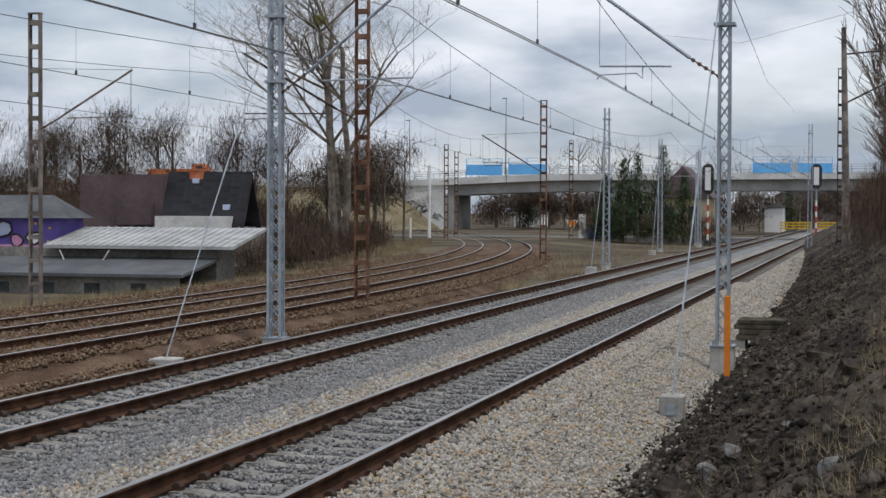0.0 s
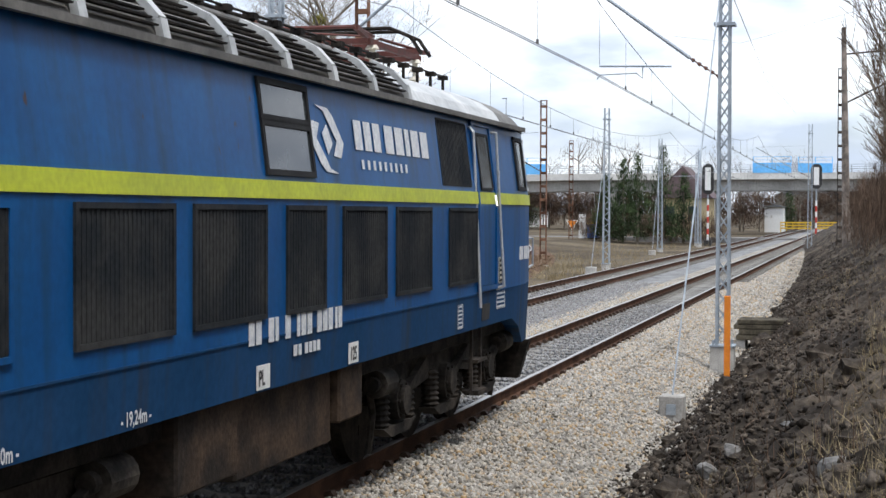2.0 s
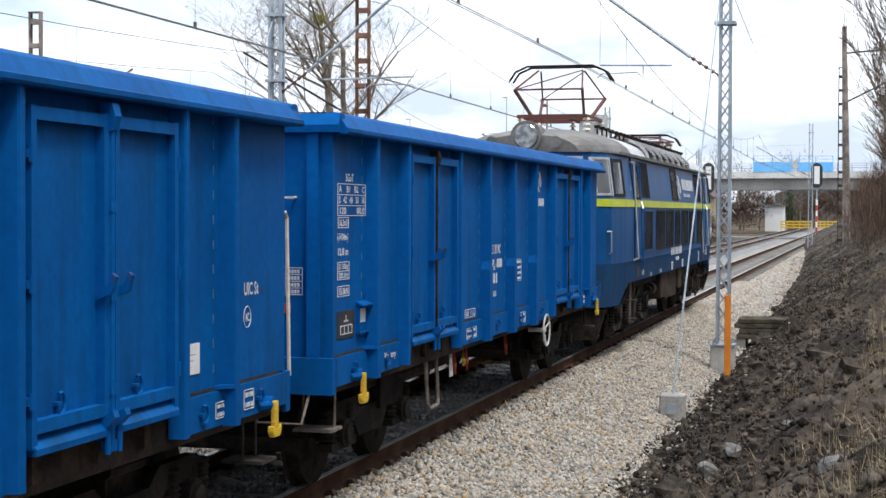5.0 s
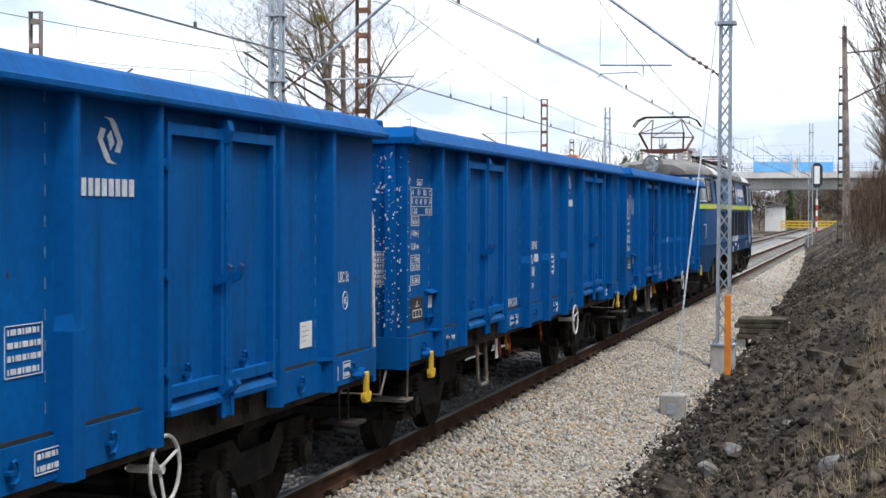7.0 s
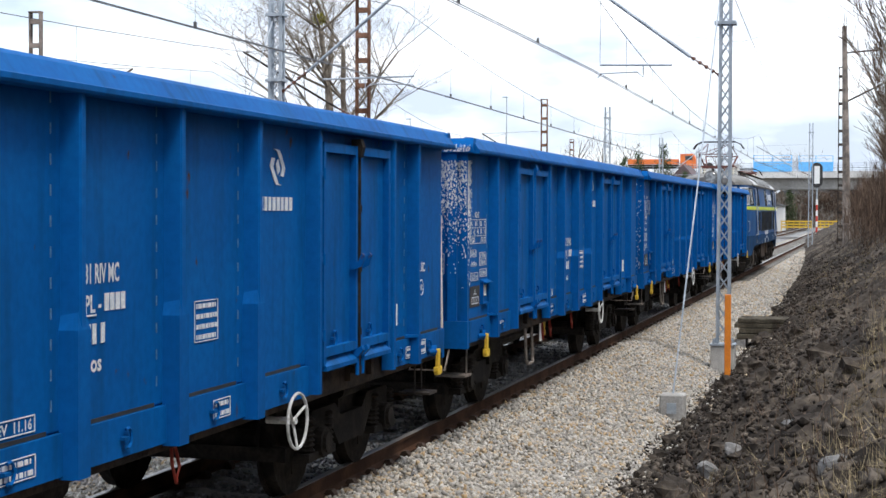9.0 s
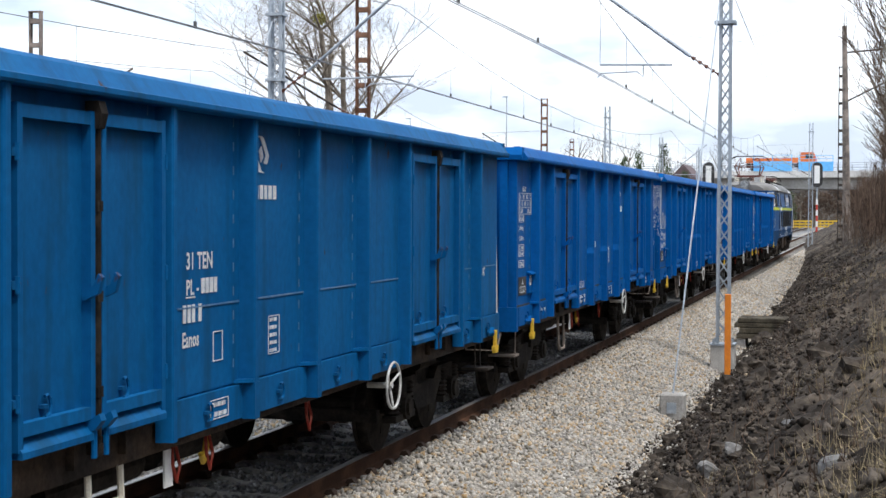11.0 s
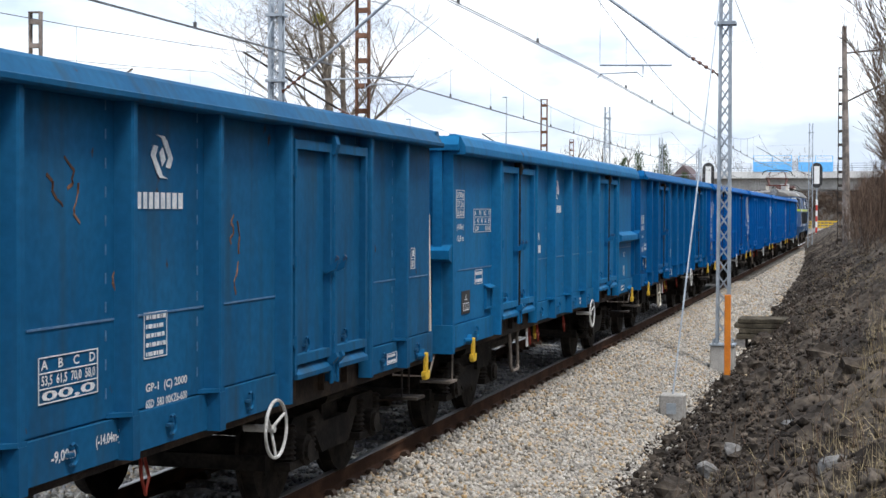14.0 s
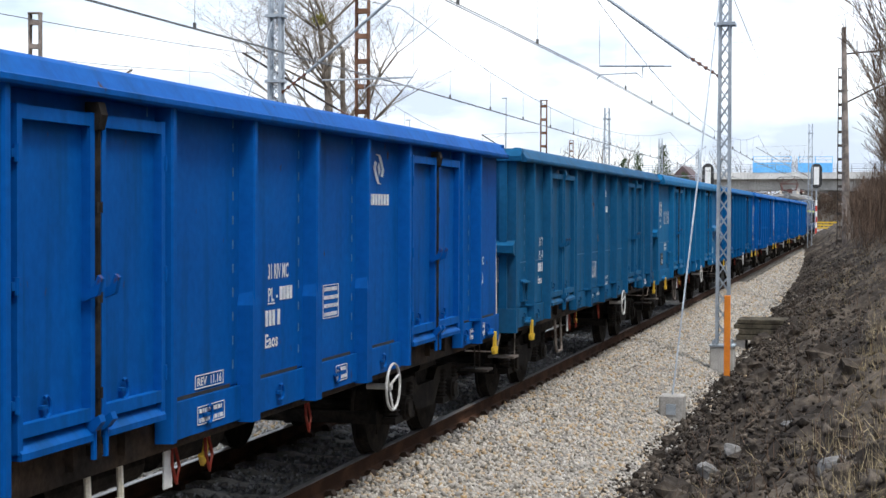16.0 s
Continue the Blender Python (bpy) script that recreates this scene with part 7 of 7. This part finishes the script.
soup("mistletoe", v, f, "mistletoe", "yellow-green ball of mistletoe in the bare tree", "mistletoe", kind="")


def brush_cloud(rng, n, cx, cy, cz, rx, ry, rz, length, width, lean=0.8):
    p = rng.normal(size=(n, 3))
    p /= np.linalg.norm(p, axis=1)[:, None]
    p *= rng.random(n)[:, None] ** 0.45
    lump = 1 + 0.3 * np.sin(p[:, 0] * 5 + cx) * np.cos(p[:, 2] * 4 + cy)
    p = p * np.array([rx, ry, rz]) * lump[:, None] + np.array([cx, cy, cz])
    return blades(rng, p, length, width, lean, 0.6)


def wood_tree(x, y, z, h, r, seed, label, twig="twig", n=1500, name="bare_tree", wide=0.05, lean=2.4):
    """A far bare tree: stem, a dozen limbs and a crown of fine twigs with gaps."""
    rng = np.random.default_rng(seed)
    ob = empty(name, pose(x, y, z), label, "tree", "trees behind the line")
    bm = bmesh.new()
    tube(bm, (0, 0, -0.3), (0.1, 0, h * 0.8), h * 0.016, h * 0.005, 6, caps=False)
    vs, fs, off = [], [], 0
    tips = []
    for k in range(14):
        a, f = rng.uniform(0, 6.28), rng.uniform(0.3, 0.8)
        p = Vector((0, 0, h * f * 0.95))
        q = p + Vector((math.cos(a) * r * rng.uniform(0.4, 0.85), math.sin(a) * r * 0.6, h * rng.uniform(0.08, 0.24)))
        tube(bm, p, q, h * 0.006, h * 0.002, 4, caps=False)
        tips.append((q, p))
    part("trunk", bm, "bark", ob)
    for q, p in tips + [(Vector((0, 0, h * 0.88)), Vector((0, 0, h * 0.6)))]:
        m = n // 15
        c = np.array(p.lerp(q, 0.8))
        rr = r * rng.uniform(0.4, 0.75)
        b = c + rng.normal(size=(m, 3)) * np.array([rr, rr, rr * 0.8]) * 0.55
        v, f = blades(rng, b, h * 0.075, wide, lean, 0.4)
        vs.append(v)
        fs.append(f + off)
        off += len(v)
    me = bpy.data.meshes.new("crown")
    me.from_pydata(np.concatenate(vs).tolist(), [], np.concatenate(fs).tolist())
    me.materials.append(M[twig])
    c = new("crown", me)
    c.parent = ob
    tagged(c, "fine bare twigs", kind="stuff")
    return ob


# woods behind the sheds and houses
spots = [(-75, 118, 10.5), (-70, 122, 9.0), (-66.5, 120, 11.5), (-63, 124, 10.0), (-60.5, 118, 12.4), (-57.5, 121, 11.2), (-52, 122, 9.2), (-49.5, 119, 11.5), (-46.6, 121, 11.0), (-43.5, 124, 8.0), (-41.5, 121, 8.4), (-39.0, 118, 9.6), (-36.8, 124, 9.2), (-72, 128, 11), (-54, 128, 10), (-68, 127, 11), (-64.5, 129, 11.5), (-58.5, 126, 12), (-50.8, 126, 10), (-47.8, 126, 10.5), (-40.0, 126, 9), (-37.6, 121, 9), (-79, 122, 11), (-76, 126, 12)]
for k, (x, y, h) in enumerate(spots):
    wood_tree(x * 1.0, y, -0.6, h, 2.6, 40 + k, "brown bare alder tree in a dense row", "twig", 4200 if x < -55 else 3000, wide=0.04)
for k, (x, y, h) in enumerate([(-50.3, 152, 9.3), (-48.6, 150, 10.2), (-49.4, 156, 10.4), (-51.8, 154, 9.0), (-53.4, 152, 8.5)]):
    wood_tree(x, y, -0.5, h, 3.0, 70 + k, "brown bare tree beside the road embankment", "twig", 3600, wide=0.06)
for k, (x, y, h) in enumerate([(-43, 262, 17), (-39, 265, 15), (-47, 262, 16), (-14, 275, 14), (-11, 278, 13), (-8, 272, 12), (-24, 270, 15), (-20, 262, 13), (-30, 262, 13), (-62, 265, 12), (-52, 262, 13)]):
    wood_tree(x, y, -0.5, h, 3.4, 90 + k, "pale bare birch far behind the bridge", "twig_grey", 800, wide=0.07)
for k, (x, y, h) in enumerate([(-50, 245, 7), (-46, 250, 7), (-42, 252, 7), (-55, 250, 6.5), (-27, 245, 7), (-23, 248, 7), (-33, 250, 7.5), (-38, 247, 7), (-36, 258, 8), (-44, 262, 8), (-49, 260, 8), (-53, 262, 8), (-58, 266, 8), (-30, 262, 8), (-25, 262, 8), (-19, 256, 7), (-17, 264, 7), (-9, 285, 8), (-5, 290, 9), (-1, 285, 9), (-61, 262, 7)]):
    wood_tree(x, y, -0.6, h, 3.4, 110 + k, "dark bare thicket under the bridge", "twig", 3400, wide=0.13)


def pine(x, y, h, r, seed):
    """A dark conifer: stem and whorls of drooping boughs made of small needle clumps."""
    rng = np.random.default_rng(seed)
    ob = empty("pine", pose(x, y, -0.6), "dark green conifer standing by the line", "tree", "conifers")
    bm = bmesh.new()
    tube(bm, (0, 0, -0.3), (0, 0, h * 0.97), 0.16, 0.03, 7, caps=False)
    part("trunk", bm, "bark", ob)
    bases = []
    z = h * 0.12
    while z < h:
        rr = r * (1 - z / h) ** 0.75 + 0.12
        for _ in range(7):
            a, l = rng.uniform(0, 6.28), rr * rng.uniform(0.65, 1.2)
            m = int(26 * l) + 6
            f = rng.random(m) ** 0.6
            b = np.stack([np.cos(a) * l * f, np.sin(a) * l * f, z - 0.18 * l * f * f + 0 * f], -1)
            bases.append(b + rng.normal(0, 0.10 + 0.05 * l, (m, 3)))
        z += h * 0.045
    v, f = blades(rng, np.concatenate(bases), 0.36, 0.09, 1.6, 0.6)
    me = bpy.data.meshes.new("crown")
    me.from_pydata(v.tolist(), [], f.tolist())
    me.materials.append(M["needles"])
    c = new("crown", me)
    c.parent = ob
    tagged(c, "dark green needles", kind="stuff")


for x, y, h, r, s in ((-21.4, 152, 8.8, 2.3, 1), (-19.2, 154, 9.6, 2.2, 2), (-23.4, 156, 8.4, 2.2, 3), (-24.6, 153, 6.8, 1.9, 4), (-17.6, 158, 7.0, 1.8, 5), (-53, 250, 7.0, 2.6, 6), (-12.4, 268, 7.5, 1.7, 7)):
    pine(x, y, h, r, s)

# undergrowth between the alders
rng = np.random.default_rng(31)
vs, fs, off = [], [], 0
for k in range(120):
    x, y = rng.uniform(-80, -46), rng.uniform(112, 128)
    h = 6.5 if x < -62 else 4.5 if x < -56 else 3.6
    v, f = brush_cloud(rng, 800, x, y, h * 0.42 - 0.6, 1.9, 1.9, h * 0.62, 1.0, 0.05, 1.4)
    vs.append(v), fs.append(f + off)
    off += len(v)
soup("undergrowth", np.concatenate(vs), np.concatenate(fs), "twig", "dense brown undergrowth between the alders", "brush")

# the wood on top of the bank beside and behind the camera
rng = np.random.default_rng(52)
for k in range(30):
    y = -34 + 2.7 * k + rng.uniform(-0.8, 0.8)
    x = 7.5 + 5.0 * rng.random() + 0.05 * max(y, 0)
    wood_tree(x, y, bank_z(x, y) - 0.2, rng.uniform(8.5, 12.5), 3.0, 400 + k, "bare tree on top of the bank", "twig", 2600, wide=0.09)
vs, fs, off = [], [], 0
for k in range(70):
    x, y = rng.uniform(6.5, 12), rng.uniform(-36, 52)
    v, f = brush_cloud(rng, 420, x, y, bank_z(x, y) + 1.5, 1.8, 1.8, 2.4, 1.1, 0.07, 1.2)
    vs.append(v), fs.append(f + off)
    off += len(v)
soup("hedge_brush", np.concatenate(vs), np.concatenate(fs), "twig", "dense bare brush on top of the bank", "brush")

# saplings on the bank
rng = np.random.default_rng(21)
for k in range(20):
    y = 42 + 4.6 * k + rng.uniform(-1.5, 1.5)
    x = 0.02 * y + rng.uniform(0.2, 2.4)
    limb_tree("sapling", x, y, bank_z(x, y), rng.uniform(4.5, 8.5), 300 + k, "thin bare sapling growing on the bank", stems=2, spread=0.35, levels=3, twig="twig")
vs, fs, off = [], [], 0
for k in range(46):
    y = rng.uniform(45, 165)
    x = 0.015 * y + rng.uniform(-0.9, 2.5) - (0.6 if y > 90 else 0)
    v, f = brush_cloud(rng, 520, x, y, bank_z(x, y) + 1.1, 1.1, 1.4, 1.6, 0.9, 0.02, 0.5)
    vs.append(v), fs.append(f + off)
    off += len(v)
soup("brush", np.concatenate(vs), np.concatenate(fs), "twig", "tangled brown brush on top of the bank", "brush")
# thicket round the foot of the big tree and along the far side of the old tracks
vs, fs, off = [], [], 0
for k in range(100):
    if k < 16:
        x, y, r, h = rng.uniform(-39, -30.5), rng.uniform(90, 112), 1.6, 1.5
        x -= max(y - 95, 0) * 0.2
    elif k < 64:
        y = rng.uniform(80, 128)
        x, r, h = old_x(-25.0, y) - rng.uniform(1, 9), 1.4, 1.0
    elif k < 84:
        x, y, r, h = rng.uniform(-27, -14.5), rng.uniform(150, 166), 1.5, 1.6
    else:
        x, y, r, h = rng.uniform(-60, -44), rng.uniform(95, 116), 2.4, 3.4
    v, f = brush_cloud(rng, 420 if k < 16 else 700, x, y, ground_z(x, y) + h * 0.8, r, r, h, 0.9, 0.03, 1.3)
    vs.append(v), fs.append(f + off)
    off += len(v)
soup("thicket", np.concatenate(vs), np.concatenate(fs), "twig", "leafless grey-brown thicket along the old tracks", "brush")

vs, fs, off = [], [], 0
for k in range(80):
    x, y = -100 + 1.9 * k + rng.uniform(-1, 1), rng.uniform(305, 345)
    v, f = brush_cloud(rng, 520, x, y, 2.2, 3.0, 3.0, 3.6, 1.6, 0.14, 1.6)
    vs.append(v), fs.append(f + off)
    off += len(v)
soup("far_wood", np.concatenate(vs), np.concatenate(fs), "twig", "dark bare woods far beyond the bridge", "woods")

# dry grass: along the old tracks and over the bank
pts = []
for _ in range(30000):
    y = rng.uniform(24, 130)
    x = old_x(-22.3, y) - abs(rng.normal(0, 4.5))
    if noise.noise((x * 0.35, y * 0.35, 2)) > -0.12:
        pts.append((x, y, ground_z(x, y) - 0.02))
for _ in range(6000):
    y = rng.uniform(55, 150)
    x = rng.uniform(old_x(-12.9, y), -12.9) if y > 60 else -13
    if noise.noise((x * 0.4, y * 0.4, 8)) > 0.05:
        pts.append((x, y, -0.62))
v, f = blades(rng, np.array(pts), 0.42, 0.022, 0.45)
soup("dry_grass", v, f, "dry_grass", "bleached winter grass beside the old tracks", "grass")
pts = []
for _ in range(22000):
    y = 7 + 63 * rng.random() ** 1.5
    x = foot(y) + 1.2 + abs(rng.normal(0, 1.6))
    if x < 4 and noise.noise((x * 0.9, y * 0.5, 4)) + 0.22 * (x - foot(y) - 2.4) > 0.08:
        pts.append((x, y, bank_z(x, y) - 0.01))
v, f = blades(rng, np.array(pts), 0.20, 0.006, 1.1, 0.7)
soup("dead_stalks", v, f, "dry_grass", "dead grass stalks and roots on the soil bank", "grass")
pts = []
for _ in range(16000):
    y = 8.5 + 14 * rng.random() ** 1.3
    x = -0.35 + 1.8 * rng.random() + 0.035 * (y - 9)
    if noise.noise((x * 1.3, y * 0.8, 14)) > -0.15:
        pts.append((x, y, bank_z(x, y) - 0.01))
v, f = blades(rng, np.array(pts), 0.22, 0.006, 2.6, 0.9)
soup("matted_grass", v, f, "dry_grass", "matted brown dead grass on the upper bank", "grass")
pts = []
for _ in range(6500):
    y = 8 + 52 * rng.random() ** 1.5
    x = foot(y) + 0.7 + abs(rng.normal(0, 1.8))
    if x < 4:
        pts.append((x, y, bank_z(x, y) - 0.01))
v, f = blades(rng, np.array(pts), 0.30, 0.012, 1.5, 0.7)
soup("roots", v, f, "twig", "torn roots and twigs sticking out of the soil", "roots")

# clods on the bank
pts = []
for _ in range(34000):
    y = 8 + 90 * rng.random() ** 1.8
    x = foot(y) - 0.08 + abs(rng.normal(0, 1.4))
    if x < 3.5:
        pts.append((x, y, max(bed_z(x), bank_z(x, y)) + 0.008))
v, f = scatter(rng, np.array(pts), 0.03)
soup("clods", v, f, "clod", "crumbled lumps of dark soil", "soil lumps")
pts = []
for _ in range(4200):
    y = 9 + 60 * rng.random() ** 1.5
    x = foot(y) + abs(rng.normal(0, 1.6))
    if x < 3.5:
        pts.append((x, y, bank_z(x, y) + 0.01))
v, f = scatter(rng, np.array(pts), 0.065)
soup("clods", v, f, "clod", "larger lumps of dark wet soil", "soil lumps")

pts = []
for _ in range(700):
    y = 10 + 45 * rng.random() ** 1.4
    x = foot(y) + abs(rng.normal(0, 0.45))
    pts.append((x, y, max(bed_z(x), bank_z(x, y)) + 0.015))
v, f = scatter(rng, np.array(pts), 0.032)
soup("strewn_stones", v, f, "gravel_light", "pale stones strewn over the foot of the bank", "stones")

# torn clumps of roots and turf on the slope
rng2 = np.random.default_rng(77)
for k in range(110):
    y = 9.5 + 50 * rng2.random() ** 1.6
    x = foot(y) + 0.15 + abs(rng2.normal(0, 1.5))
    if x > 2.5:
        continue
    bm = bmesh.new()
    r = rng2.uniform(0.05, 0.17)
    bmesh.ops.create_icosphere(bm, subdivisions=2, radius=1.0)
    for v in bm.verts:
        d = 1 + 0.95 * noise.noise((v.co.x * 1.6 + 3 * k, v.co.y * 1.6, v.co.z * 1.6))
        v.co = Vector((v.co.x * r * 1.3, v.co.y * r, v.co.z * r * 0.9)) * d
    tagged(part("turf_clump", bm, "soil", at=pose(x, y, bank_z(x, y) + 0.02)), "torn clump of dark turf with roots", "turf", "turf clumps on the bank")

# ---- ballast stones ----
def bed_stones(name, x0, x1, y0, y1, per_m2, size, material, label, keep=None, top=0.0, grow=1.0):
    n = int((x1 - x0) * (y1 - y0) * per_m2)
    x, y = rng.uniform(x0, x1, n), y0 + (y1 - y0) * rng.random(n) ** grow
    z = np.array([bed_z(a) for a in x]) + rng.uniform(-0.012, 0.018, n) + top
    if keep is not None:
        k = keep(x, y)
        x, y, z = x[k], y[k], z[k]
    v, f = scatter(rng, np.stack([x, y, z], -1), size)
    soup(name, v, f, material, label, "ballast stones")


near_rail = lambda x: np.min(np.abs(x[:, None] - np.array([TRACK_1 - 0.7535, TRACK_1 + 0.7535, TRACK_2 - 0.7535, TRACK_2 + 0.7535])[None]), axis=1) > 0.09
crib = lambda x, y: near_rail(x) & ((np.abs((y / 0.6) % 1.0 - 0.5) > 0.24) | (rng.random(len(x)) < 0.10))
bed_stones("shoulder_stones", -4.30, -2.25, 14, 40, 480, 0.034, "gravel_light", "pale angular crushed stones on the ballast shoulder")
bed_stones("shoulder_stones", -4.30, -2.5, 40, 110, 110, 0.055, "gravel_light", "pale crushed stones further along the shoulder", grow=1.5)
bed_stones("shoulder_stones", -4.69, -4.20, 12, 60, 520, 0.036, "gravel_light", "pale crushed stones heaped against the rail", top=0.045)
bed_stones("shoulder_stones", -4.30, -3.85, 12, 60, 420, 0.036, "gravel_light", "pale crushed stones sloping away from the rail", top=0.022)
bed_stones("crib_stones", -6.85, -4.30, 13, 45, 330, 0.032, "gravel_grey", "grey crushed stones between the sleepers", crib, 0.018)
bed_stones("strip_stones", -7.7, -6.7, 8, 60, 330, 0.036, "gravel_light", "pale crushed stones between the tracks")
bed_stones("grey_stones", -8.75, -7.4, 8, 60, 330, 0.038, "gravel_grey", "dark grey crushed stones between the tracks")
bed_stones("grey_stones", -11.25, -8.65, 12, 60, 170, 0.040, "gravel_grey", "grey crushed stones of the second track", crib, 0.018)
bed_stones("grey_stones", -12.7, -11.2, 18, 70, 200, 0.040, "gravel_grey", "grey crushed stones beside the second track")
n = 60000
y = 20 + 75 * rng.random(n) ** 1.4
x = np.array([old_x(a, b) for a, b in zip(rng.uniform(-22.0, -12.7, n), y)])
v, f = scatter(rng, np.stack([x, y, np.where(np.abs(x + 13.0) < 0.5, -0.40, -0.20) + rng.uniform(-0.03, 0.02, n)], -1), 0.045)
soup("old_stones", v, f, "gravel_brown", "rust-brown old ballast stones", "ballast stones")

# ---- sleepers ----
bm = bmesh.new()
prism(bm, [(-1.28, -0.34), (-1.28, -0.205), (-1.05, -0.185), (-0.45, -0.185), (-0.30, -0.215), (0.30, -0.215), (0.45, -0.185), (1.05, -0.185), (1.28, -0.205), (1.28, -0.34)], -0.125, 0.125)
sleeper_mesh = mesh_of("sleeper", bm, "sleeper")
bm = bmesh.new()
prism(bm, [(-0.05, -0.19), (-0.05, -0.15), (-0.025, -0.115), (0.02, -0.11), (0.05, -0.145), (0.05, -0.19)], -0.05, 0.05)
clip_mesh = mesh_of("rail_clip", bm, "clip")
for cx, lab in ((TRACK_1, "row of concrete sleepers under the near track"), (TRACK_2, "row of concrete sleepers under the second track")):
    tk = empty("sleeper_row", pose(cx, 0, 0), lab, "sleepers", "sleepers")
    for k in range(22, 162):
        piece("sleeper", sleeper_mesh, tk, pose(0, 0.6 * k + 0.3, rng.uniform(-0.004, 0.004), 0, 0, rng.uniform(-0.6, 0.6)))
    for k in range(22, 94):
        for s in (-0.7535, 0.7535):
            for d in (-0.105, 0.105):
                piece("rail_clip", clip_mesh, tk, pose(s + d, 0.6 * k + 0.3, 0))
    bm = bmesh.new()
    for k in list(range(-10, 22)) + list(range(162, 540)):
        box(bm, -1.28, 1.28, 0.6 * k + 0.175, 0.6 * k + 0.425, -0.34, -0.19)
    tagged(part("far_sleeper", bm, "sleeper", tk), kind="stuff")
bm = bmesh.new()
box(bm, -1.25, 1.25, -0.12, 0.12, -0.34, -0.19)
old_sleeper = mesh_of("sleeper", bm, "timber")
for cx, z in ((T3, -0.05), (T4, -0.1)):
    tk = empty("sleeper_row", pose(0, 0, z), "row of old timber sleepers under a curving track", "sleepers", "sleepers")
    for k in range(36, 180):
        y = 0.62 * k
        piece("sleeper", old_sleeper, tk, pose(old_x(cx, y), y, -0.03, 0, 0, math.degrees(max(y - 30, 0) / CURVE)))


def motions():
    times = [0.5 * k for k in range(33)]
    for ob, y0 in vehicles:
        walk(ob, [(t, pose(TRACK_1, y0 + run(t), 0)) for t in times])
    for ob, y, r in spinning:
        walk(ob, [(k / 15, pose(0, y, r) @ Matrix.Rotation(-run(k / 15) / r, 4, "X")) for k in range(241)])
    walk(lorry, [(t, pose(-41.3 + 8.6 * (t - 7), BY + 4.2, deck_z(-41.3 + 8.6 * (t - 7)))) for t in times])


motions()
